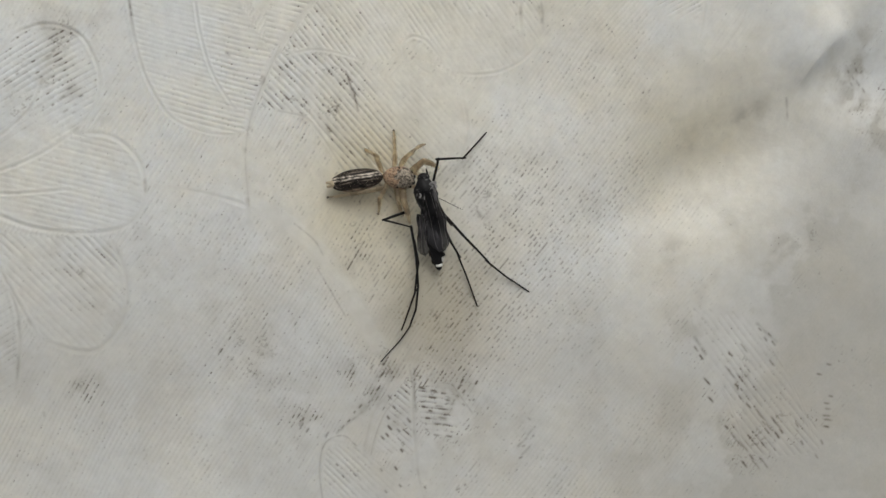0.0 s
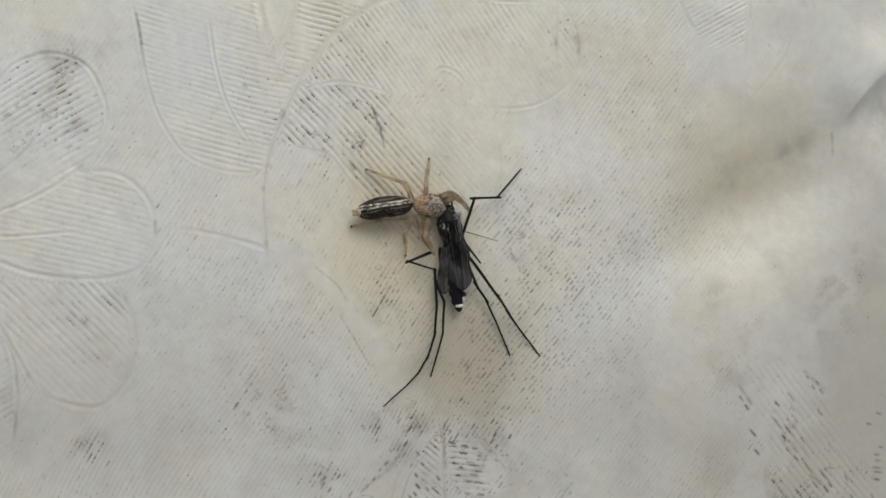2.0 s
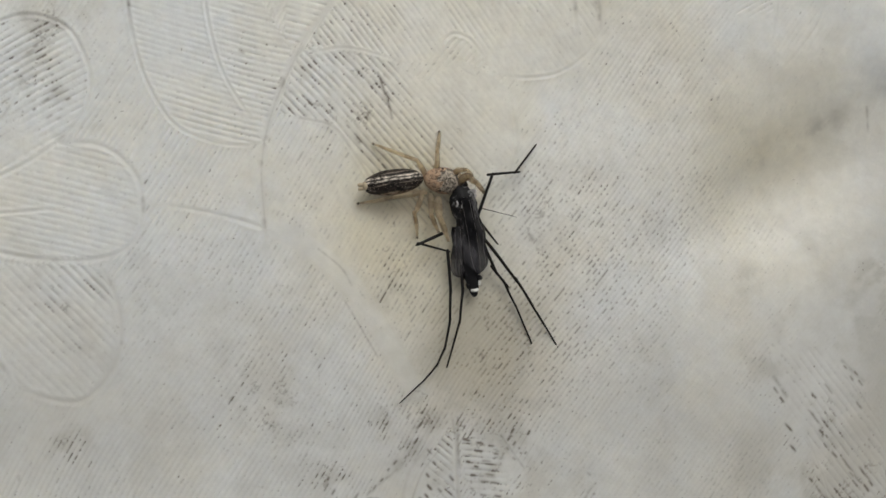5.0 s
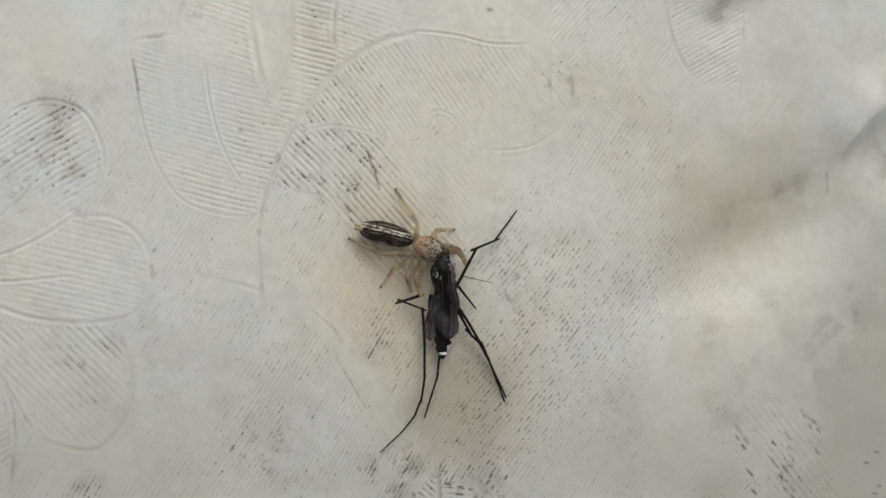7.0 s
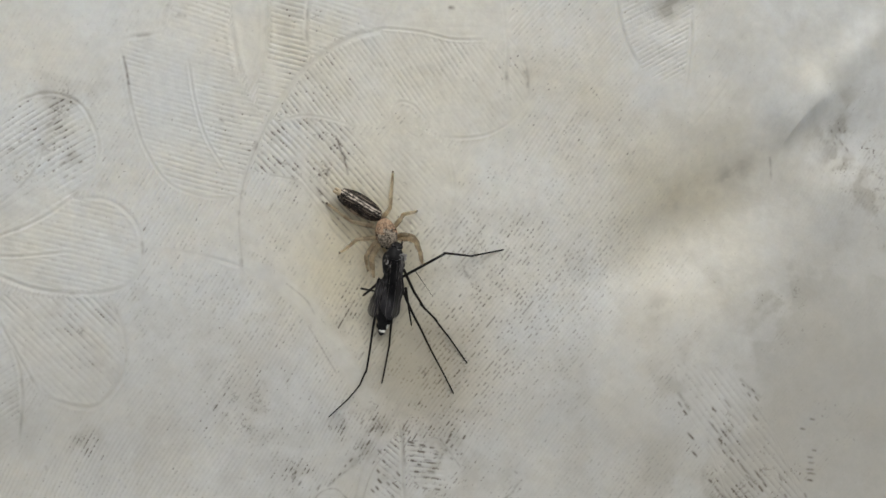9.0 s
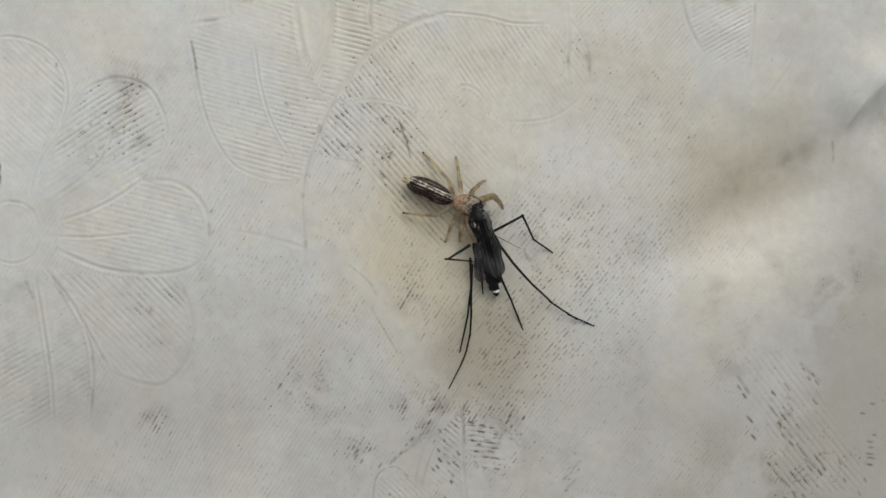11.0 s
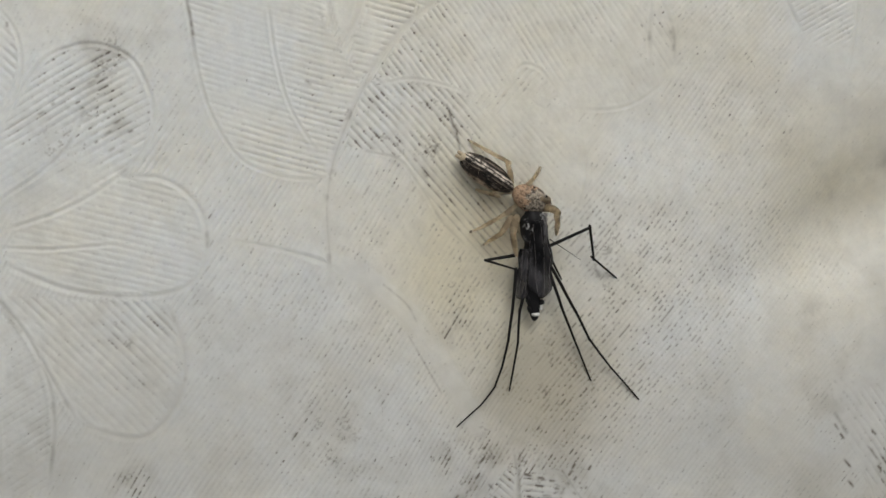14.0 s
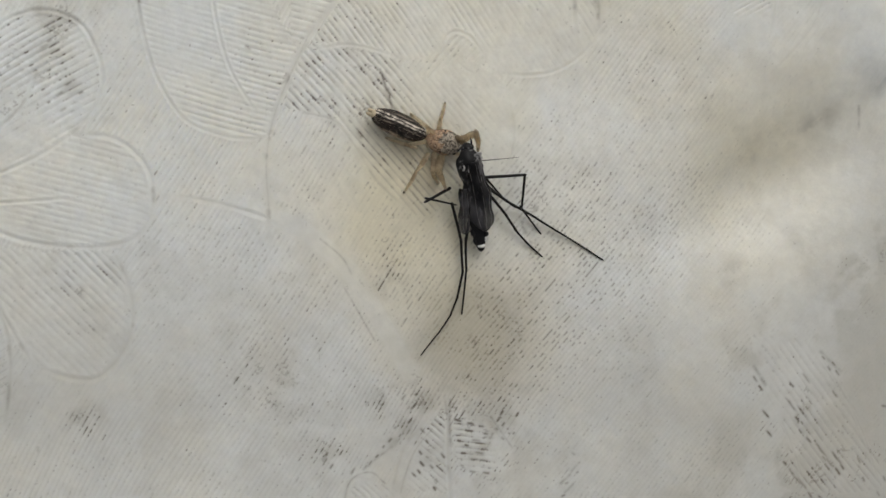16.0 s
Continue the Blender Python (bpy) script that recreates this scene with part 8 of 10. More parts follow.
    walk(PIECES["m3", 3], [(0, mm(5.06, 1.42, -0.18, 0, -7.11, 11.41)), (0.5, mm(6.43, 1.52, 0.1, 0, -3.39, 10.18)), (1, mm(5.59, 1.57, -0.06, 0, 3.94, 15.05)), (1.5, mm(5.65, 1.78, -0.05, 0, 4.32, 18.52)), (2, mm(5.39, 1.77, -0.06, 0, 4.13, 19.31)), (2.5, mm(5.52, 1.7, -0.05, 0, 4.36, 18.29)), (3, mm(5.59, 1.67, -0.09, 0, -4.23, 14.61)), (3.62, mm(5.53, 1.73, -0.08, 0, -2.1, 16.24)), (4.25, mm(5.47, 1.79, -0.07, 0, 0.04, 17.87)), (4.88, mm(5.4, 1.85, -0.07, 0, 2.17, 19.5)), (5.5, mm(5.33, 1.91, -0.07, 0, 4.3, 21.13)), (6, mm(5.04, 2.24, -0.21, 0, -3.16, 27.95)), (6.5, mm(5.26, 2.31, -0.2, 0, -5.85, 27.66)), (7, mm(5.01, 2.35, -0.19, 0, -1.39, 28.27)), (7.5, mm(5.01, 2.32, -0.17, 0, -0.21, 31.96)), (8, mm(5.27, 2.81, -0.17, 0, -4.16, 33.24)), (8.5, mm(4.54, 3.33, -0.27, 0, -3.27, 42.73)), (9, mm(4.27, 3.45, -0.34, 0, -3.59, 46.07)), (9.2, mm(4.14, 3.72, -0.33, 0, -2.19, 49.68)), (9.77, mm(5, 2.89, -0.22, 0, -1.73, 36.65)), (10.35, mm(5.78, 2.01, -0.1, 0, -1.18, 23.63)), (10.93, mm(6.45, 1.07, 0.03, 0, -0.56, 10.62)), (11.5, mm(7.01, 0.12, 0.16, 0, 0.08, -2.39)), (12, mm(7.37, 0.03, 0.11, 0, 6.96, -5.26)), (12.5, mm(7.43, 0.03, 0.12, 0, 7.42, -4.95)), (12.75, mm(7.19, 0.93, 0.13, 0, 1.07, 3.8)), (13, mm(6.87, 1.94, 0.25, 0, -5.31, 12.52)), (13.5, mm(6.78, 2.35, 0.06, 0, 7.22, 19.87)), (14, mm(6.42, 2.05, 0, 0, 5.17, 22.45)), (14.5, mm(5.96, 2.05, -0.03, 0, 4.67, 23.53)), (15, mm(5.85, 2.07, -0.04, 0, 4.33, 24.37)), (15.5, mm(6.15, 2.16, 0.02, 0, -0.79, 19.06)), (16, mm(5.16, 2.29, -0.16, 0, -2.61, 33.3))])
    walk(PIECES["m3", 4], [(0, mm(6.61, 1.74, 0.01, 0, -8.19, 9.19)), (0.5, mm(7.62, 1.74, 0.19, 0, -1.92, 8.56)), (1, mm(7.21, 2.01, -0.17, 0, 3.05, 12.57)), (1.5, mm(7.17, 2.29, -0.17, 0, 3.39, 16.62)), (2, mm(6.93, 2.31, -0.18, 0, 3.22, 16.76)), (2.5, mm(7.07, 2.22, -0.18, 0, 3.06, 15.83)), (3, mm(7.2, 2.09, 0.03, 0, -5.52, 11.7)), (3.62, mm(7.13, 2.2, -0.02, 0, -3.37, 13.31)), (4.25, mm(7.05, 2.3, -0.08, 0, -1.21, 14.92)), (4.88, mm(6.96, 2.41, -0.13, 0, 0.95, 16.52)), (5.5, mm(6.87, 2.51, -0.19, 0, 3.1, 18.13)), (6, mm(6.64, 3.08, -0.11, 0, -4.77, 24.48)), (6.5, mm(6.91, 3.17, -0.01, 0, -7.32, 24.99)), (7, mm(6.47, 3.14, -0.15, 0, -2.92, 24.91)), (7.5, mm(6.46, 3.22, -0.17, 0, -1.81, 29.45)), (8, mm(6.55, 3.66, -0.06, 0, -5.76, 29.91)), (8.5, mm(5.65, 4.36, -0.18, 0, -4.88, 41.3)), (9, mm(5.37, 4.61, -0.24, 0, -4.59, 44.03)), (9.2, mm(5.02, 4.77, -0.28, 0, -2.87, 48.41)), (9.77, mm(6.06, 3.69, -0.18, 0, -1.91, 35.23)), (10.35, mm(6.95, 2.53, -0.07, 0, -0.85, 22.06)), (10.93, mm(7.67, 1.32, 0.05, 0, 0.26, 8.91)), (11.5, mm(8.2, 0.08, 0.17, 0, 1.35, -4.26)), (12, mm(8.3, -0.04, 0.01, 0, 7.98, -7.04)), (12.5, mm(8.32, -0.03, 0.02, 0, 8.43, -7.39)), (12.75, mm(8.18, 1.01, 0.13, 0, 2.69, 2.27)), (13, mm(7.92, 2.18, 0.38, 0, -3.12, 11.84)), (13.5, mm(7.66, 2.68, -0.05, 0, 8.16, 19.08)), (14, mm(7.64, 2.54, -0.11, 0, 5.43, 22.65)), (14.5, mm(7.35, 2.66, -0.16, 0, 3.98, 22.82)), (15, mm(7.32, 2.74, -0.17, 0, 3.57, 22.68)), (15.5, mm(7.57, 2.66, 0.04, 0, -0.9, 18.03)), (16, mm(6.06, 2.83, -0.09, 0, -0.81, 38.19))])
    walk(PIECES["m4", 0], [(0, mm(1.37, 0.33, -0.75, 0, -11.69, 33.16)), (0.5, mm(1.21, 0.24, -0.58, 0, -9.17, 27.53)), (1, mm(1.66, 0.23, 0.12, 0, -1.87, 31.71)), (1.5, mm(2.05, 0.71, 0.15, 0, -2.09, 27.93)), (2, mm(1.95, 0.57, 0.14, 0, -2.04, 30.66)), (2.5, mm(2.07, 0.54, 0.15, 0, -2.08, 28.87)), (3, mm(2.19, 0.7, -0.4, 0, -9.65, 28.68)), (3.62, mm(2.14, 0.63, -0.26, 0, -7.73, 29.71)), (4.25, mm(2.08, 0.56, -0.13, 0, -5.8, 30.74)), (4.88, mm(2.02, 0.5, 0.01, 0, -3.88, 31.76)), (5.5, mm(1.97, 0.43, 0.14, 0, -1.95, 32.78)), (6, mm(2.02, 0.55, -0.4, 0, -8.59, 32.91)), (6.5, mm(2.02, 0.59, -0.59, 0, -11.1, 32.66)), (7, mm(1.95, 0.48, -0.32, 0, -7.44, 33.58)), (7.5, mm(2.23, 0.61, -0.2, 0, -6.78, 31.13)), (8, mm(2.09, 0.14, -0.56, 0, -10.31, 37.56)), (8.25, mm(1.88, 0.21, -0.6, 0, -11.23, 35.01)), (8.5, mm(1.67, 0.29, -0.64, 0, -12.12, 32.44)), (9, mm(1.29, 0.06, -0.74, 0, -11.91, 33.7)), (9.2, mm(1.17, -0.04, -0.77, 0, -11.33, 39.86)), (9.77, mm(1.32, 0.17, -0.62, 0, -10.29, 35.09)), (10.35, mm(1.48, 0.36, -0.48, 0, -9.19, 30.35)), (10.93, mm(1.65, 0.55, -0.34, 0, -8.02, 25.64)), (11.5, mm(1.84, 0.72, -0.21, 0, -6.8, 20.96)), (12, mm(1.86, 0.69, 0.14, 0, -2.04, 20.73)), (12.5, mm(1.98, 0.83, 0.15, 0, -2.15, 21.05)), (13, mm(2.06, 0.67, -0.58, 0, -11.72, 27.2)), (13.5, mm(1.74, 0.77, 0.13, 0, -2, 24.37)), (14, mm(2, 0.44, 0.15, 0, -1.72, 29.05)), (14.5, mm(2.16, 0.69, 0.16, 0, -1.86, 27.74)), (15, mm(1.96, 0.62, 0.14, 0, -1.9, 27.25)), (15.5, mm(1.88, 0.82, -0.23, 0, -6.9, 26.26)), (15.75, mm(1.3, 0.35, -0.54, 0, -8.06, 33.39)), (16, mm(0.8, -0.2, -0.86, 0, -9.09, 40.56))])
    walk(PIECES["m4", 1], [(0, mm(3.4, 1.65, -0.25, 0, -9.95, 32.86)), (0.5, mm(3.29, 1.33, -0.2, 0, -7.37, 28.23)), (1, mm(3.73, 1.51, 0.2, 0, -0.06, 31.81)), (1.5, mm(4.19, 1.85, 0.24, 0, -0.18, 27.36)), (2, mm(4.02, 1.8, 0.23, 0, -0.11, 29.38)), (2.5, mm(4.18, 1.71, 0.24, 0, -0.17, 27.16)), (3, mm(4.27, 1.84, 0.01, 0, -7.79, 27.6)), (3.62, mm(4.2, 1.81, 0.06, 0, -5.87, 28.44)), (4.25, mm(4.14, 1.79, 0.12, 0, -3.94, 29.27)), (4.88, mm(4.07, 1.77, 0.17, 0, -2, 30.09)), (5.5, mm(4, 1.74, 0.23, 0, -0.07, 30.92)), (6, mm(3.92, 1.79, -0.05, 0, -6.64, 30.13)), (6.5, mm(3.95, 1.84, -0.14, 0, -9.26, 29.95)), (7, mm(3.89, 1.77, -0.01, 0, -5.67, 30.36)), (7.5, mm(4.18, 1.8, 0.08, 0, -4.6, 29.19)), (8, mm(3.85, 1.52, -0.15, 0, -8.77, 32.48)), (8.25, mm(3.7, 1.5, -0.15, 0, -9.28, 32.24)), (8.5, mm(3.54, 1.48, -0.16, 0, -9.79, 32.01)), (9, mm(3.16, 1.3, -0.26, 0, -9.76, 34.57)), (9.2, mm(2.92, 1.43, -0.31, 0, -9.3, 40.36)), (9.77, mm(3.25, 1.52, -0.19, 0, -8.32, 36.6)), (10.35, mm(3.57, 1.58, -0.09, 0, -7.3, 32.86)), (10.93, mm(3.9, 1.63, 0.01, 0, -6.24, 29.13)), (11.5, mm(4.22, 1.64, 0.1, 0, -5.17, 25.42)), (12, mm(4.17, 1.56, 0.23, 0, -0.49, 22.58)), (12.5, mm(4.29, 1.72, 0.24, 0, -0.47, 22.44)), (13, mm(4.14, 1.74, -0.09, 0, -9.8, 27.56)), (13.5, mm(3.99, 1.79, 0.22, 0, -0.35, 24.77)), (14, mm(4.1, 1.61, 0.22, 0, 0, 27.98)), (14.5, mm(4.26, 1.79, 0.24, 0, 0.08, 28.68)), (15, mm(4.11, 1.73, 0.23, 0, -0.1, 27.49)), (15.5, mm(4.04, 1.88, 0.06, 0, -5.04, 26.06)), (15.75, mm(3.22, 1.61, -0.21, 0, -5.76, 35.76)), (16, mm(2.47, 1.2, -0.5, 0, -6.33, 45.48))])
    walk(PIECES["m4", 2], [(0, mm(4.72, 2.51, 0.04, 0, -6.38, 32.12)), (0.5, mm(4.73, 2.09, 0.02, 0, -4.91, 29.07)), (1, mm(5.08, 2.34, 0.22, 0, 3.38, 31.88)), (1.5, mm(5.46, 2.52, 0.27, 0, 4.59, 25.82)), (2, mm(5.23, 2.51, 0.27, 0, 4.8, 26.04)), (2.5, mm(5.42, 2.38, 0.27, 0, 4.8, 22.55)), (3, mm(5.51, 2.51, 0.23, 0, -3.52, 25.09)), (3.62, mm(5.45, 2.51, 0.24, 0, -1.49, 25.38)), (4.25, mm(5.37, 2.51, 0.25, 0, 0.53, 25.68)), (4.88, mm(5.3, 2.51, 0.25, 0, 2.55, 25.97)), (5.5, mm(5.21, 2.51, 0.26, 0, 4.58, 26.26)), (6, mm(4.96, 2.45, 0.13, 0, -2.06, 23.68)), (6.5, mm(4.99, 2.51, 0.11, 0, -3.87, 22.29)), (7, mm(5.03, 2.5, 0.15, 0, -1.6, 22.99)), (7.5, mm(5.15, 2.4, 0.24, 0, 2.29, 23.21)), (8, mm(4.85, 2.25, 0.07, 0, -5.3, 21.79)), (8.25, mm(4.67, 2.17, 0.08, 0, -4.58, 26.29)), (8.5, mm(4.49, 2.08, 0.09, 0, -3.84, 30.77)), (9, mm(4.32, 2.1, 0, 0, -6.52, 35.87)), (9.2, mm(4.05, 2.38, -0.05, 0, -6.21, 41.05)), (9.77, mm(4.56, 2.49, 0.05, 0, -5.43, 38.55)), (10.35, mm(5.07, 2.55, 0.14, 0, -4.65, 36.05)), (10.93, mm(5.59, 2.57, 0.22, 0, -3.85, 33.56)), (11.5, mm(6.11, 2.55, 0.28, 0, -3.05, 31.07)), (12, mm(5.91, 2.28, 0.25, 0, 1.48, 24.79)), (12.5, mm(5.9, 2.38, 0.26, 0, 2.22, 24.46)), (13, mm(5.47, 2.44, 0.19, 0, -6.36, 27.98)), (13.5, mm(5.58, 2.52, 0.23, 0, 2.23, 25.25)), (14, mm(5.54, 2.38, 0.23, 0, 2.7, 26.06)), (14.5, mm(5.57, 2.5, 0.25, 0, 3.74, 30.28)), (15, mm(5.52, 2.46, 0.24, 0, 3.11, 27.72)), (15.5, mm(5.38, 2.55, 0.21, 0, -1, 25.31)), (15.75, mm(4.4, 2.45, -0.05, 0, -2.31, 37.85)), (16, mm(3.47, 2.2, -0.34, 0, -3.51, 50.41))])
    walk(PIECES["m4", 3], [(0, mm(5.98, 3.25, 0.22, 0, -2.61, 40.27)), (0.5, mm(6.22, 2.9, 0.18, 0, -1.8, 35.26)), (1, mm(6.33, 3.07, 0.15, 0, 6.63, 40)), (1.5, mm(6.55, 3, 0.2, 0, 7.97, 31.19)), (2, mm(6.35, 3.03, 0.18, 0, 6.85, 29.58)), (2.5, mm(6.57, 2.81, 0.19, 0, 6.82, 28.94)), (3, mm(6.63, 3.02, 0.32, 0, -0.31, 26.5)), (3.62, mm(6.55, 3.02, 0.29, 0, 1.73, 26.26)), (4.25, mm(6.46, 3.03, 0.26, 0, 3.77, 26.02)), (4.88, mm(6.37, 3.03, 0.22, 0, 5.81, 25.77)), (5.5, mm(6.27, 3.03, 0.19, 0, 7.85, 25.53)), (6, mm(5.89, 2.86, 0.21, 0, 2.05, 23.56)), (6.5, mm(5.89, 2.9, 0.2, 0, -0.89, 20.3)), (7, mm(6.03, 2.94, 0.23, 0, 2.97, 21.62)), (7.5, mm(5.91, 2.81, 0.24, 0, 5.47, 16.16)), (8, mm(5.74, 2.72, 0.22, 0, -0.09, 11.58)), (8.25, mm(5.59, 2.64, 0.19, 0, -0.91, 24.73)), (8.5, mm(5.45, 2.59, 0.18, 0, -1.69, 37.89)), (9, mm(5.6, 3.02, 0.18, 0, -5.15, 36.1)), (9.2, mm(5.37, 3.53, 0.14, 0, -4.88, 44.76)), (9.77, mm(5.96, 3.59, 0.22, 0, -3.15, 43.92)), (10.35, mm(6.56, 3.61, 0.3, 0, -1.42, 43.07)), (10.93, mm(7.16, 3.58, 0.36, 0, 0.31, 42.23)), (11.5, mm(7.77, 3.51, 0.4, 0, 2.04, 41.39)), (12, mm(7.7, 3.1, 0.2, 0, 4.12, 36.1)), (12.5, mm(7.6, 3.15, 0.19, 0, 3.95, 36.53)), (13, mm(6.89, 3.15, 0.37, 0, -3.58, 38.38)), (13.5, mm(7.26, 3.31, 0.16, 0, 4, 33.41)), (14, mm(7.21, 3.2, 0.14, 0, 3.73, 36.49)), (14.5, mm(7.02, 3.34, 0.15, 0, 4.24, 37.84)), (15, mm(7.06, 3.26, 0.15, 0, 4.22, 37.29)), (15.5, mm(6.86, 3.22, 0.24, 0, 0.16, 38.33)), (15.75, mm(5.8, 3.54, 0.02, 0, -1.72, 43.34)), (16, mm(4.69, 3.67, -0.22, 0, -3.59, 48.35))])
    walk(PIECES["m4", 4], [(0, mm(7.21, 4.25, 0.31, 0, -0.56, 44.51)), (0.5, mm(7.68, 3.91, 0.24, 0, -0.05, 38.69)), (1, mm(7.48, 3.98, 0, 0, 8.46, 44.69)), (1.5, mm(7.61, 3.6, 0.05, 0, 9.86, 34.16)), (2, mm(7.59, 3.72, 0.01, 0, 7.82, 31.18)), (2.5, mm(7.84, 3.48, 0.02, 0, 7.75, 31.78)), (3, mm(7.78, 3.58, 0.35, 0, 1.49, 27.24)), (3.62, mm(7.69, 3.58, 0.27, 0, 3.55, 26.7)), (4.25, mm(7.59, 3.58, 0.2, 0, 5.62, 26.16)), (4.88, mm(7.48, 3.57, 0.12, 0, 7.68, 25.61)), (5.5, mm(7.36, 3.56, 0.04, 0, 9.74, 25.06)), (6, mm(6.83, 3.27, 0.2, 0, 4.52, 23.41)), (6.5, mm(6.88, 3.28, 0.24, 0, 0.7, 19.2)), (7, mm(6.97, 3.32, 0.21, 0, 6.05, 20.62)), (7.5, mm(6.78, 3.11, 0.17, 0, 7.14, 12.49)), (8, mm(6.56, 3, 0.27, 0, 3.79, 3.98)), (8.25, mm(6.58, 3.13, 0.24, 0, 1.57, 22.33)), (8.5, mm(6.54, 3.4, 0.23, 0, -0.8, 40.63)), (9, mm(7.11, 4.12, 0.36, 0, -4.53, 36.21)), (9.2, mm(6.94, 5.08, 0.33, 0, -4.35, 46.18)), (9.77, mm(7.43, 5, 0.34, 0, -1.58, 47.39)), (10.35, mm(7.94, 4.86, 0.36, 0, 1.19, 48.6)), (10.93, mm(8.45, 4.67, 0.38, 0, 3.95, 49.81)), (11.5, mm(8.96, 4.43, 0.4, 0, 6.72, 51.03)), (12, mm(9.35, 4.27, 0.06, 0, 5.58, 42.6)), (12.5, mm(9.36, 4.44, 0.04, 0, 4.69, 41.95)), (13, mm(8.39, 4.32, 0.49, 0, -2.31, 42.83)), (13.5, mm(9.03, 4.46, 0.01, 0, 4.83, 37.27)), (14, mm(9.09, 4.59, -0.01, 0, 4.11, 40.54)), (14.5, mm(8.76, 4.68, -0.02, 0, 4.42, 40.52)), (15, mm(8.79, 4.56, -0.01, 0, 4.64, 41.07)), (15.5, mm(8.57, 4.57, 0.24, 0, 0.58, 42.75)), (15.75, mm(7.49, 5.14, 0.09, 0, -1.51, 45.18)), (16, mm(6.34, 5.52, -0.07, 0, -3.61, 47.62))])
    walk(PIECES["m5", 0], [(0, mm(1.76, -1.34, -0.76, 0, -11.54, -85.09)), (0.5, mm(2.12, -1.25, -0.53, 0, -12.91, -82.75)), (1, mm(2.27, -1.49, 0.02, 0, -12.82, -75.02)), (1.5, mm(2.21, -1.2, 0, 0, -13.84, -77.97)), (2, mm(2.07, -1.32, 0.01, 0, -12.89, -76.07)), (2.5, mm(2.15, -1.34, 0.01, 0, -13.01, -76.97)), (3, mm(2.17, -1.24, -0.56, 0, -14.72, -80.34)), (3.62, mm(2.16, -1.27, -0.42, 0, -14.46, -78.83)), (4.25, mm(2.15, -1.3, -0.28, 0, -14.19, -77.33)), (4.88, mm(2.13, -1.33, -0.14, 0, -13.91, -75.82)), (5.5, mm(2.12, -1.36, 0, 0, -13.62, -74.33)), (6, mm(2.13, -1.26, -0.6, 0, -20.08, -75.87)), (6.5, mm(2.15, -1.2, -0.79, 0, -19.27, -83.43)), (7, mm(2.02, -1.27, -0.54, 0, -19.91, -78.43)), (7.5, mm(2.2, -1.21, -0.49, 0, -24.09, -76.16)), (8, mm(2.35, -0.91, -0.76, 0, -21.87, -82.03)), (8.25, mm(2.32, -0.76, -0.82, 0, -31.79, -68.39)), (8.5, mm(2.28, -0.66, -0.88, 0, -39.93, -51.8)), (9, mm(2.33, -0.55, -0.84, 0, -38.99, -50.93)), (9.2, mm(2.12, -0.69, -0.75, 0, -33.12, -32.63)), (9.77, mm(2.14, -0.76, -0.6, 0, -28.97, -47.46)), (10.35, mm(2.14, -0.88, -0.47, 0, -23.33, -60.97)), (10.93, mm(2.1, -1.05, -0.35, 0, -16.64, -73.28)), (11.5, mm(2, -1.25, -0.27, 0, -9.28, -84.73)), (12, mm(1.77, -1.28, 0.05, 0, -7.55, -95.01)), (12.5, mm(1.68, -1.31, 0.05, 0, -7.05, -97.24)), (13, mm(2.1, -1.21, -0.69, 0, -10.85, -88.54)), (13.5, mm(2, -1.08, 0.04, 0, -9.61, -85.37)), (14, mm(2.21, -1.12, 0.05, 0, -9.89, -85.05)), (14.5, mm(2.14, -1.11, 0.04, 0, -10.28, -82.22)), (15, mm(2.23, -1.09, 0.03, 0, -11.09, -81.78)), (15.5, mm(1.96, -0.93, -0.37, 0, -13.59, -82.01)), (16, mm(1.99, -1.27, -0.81, 0, -19.9, -78.2))])
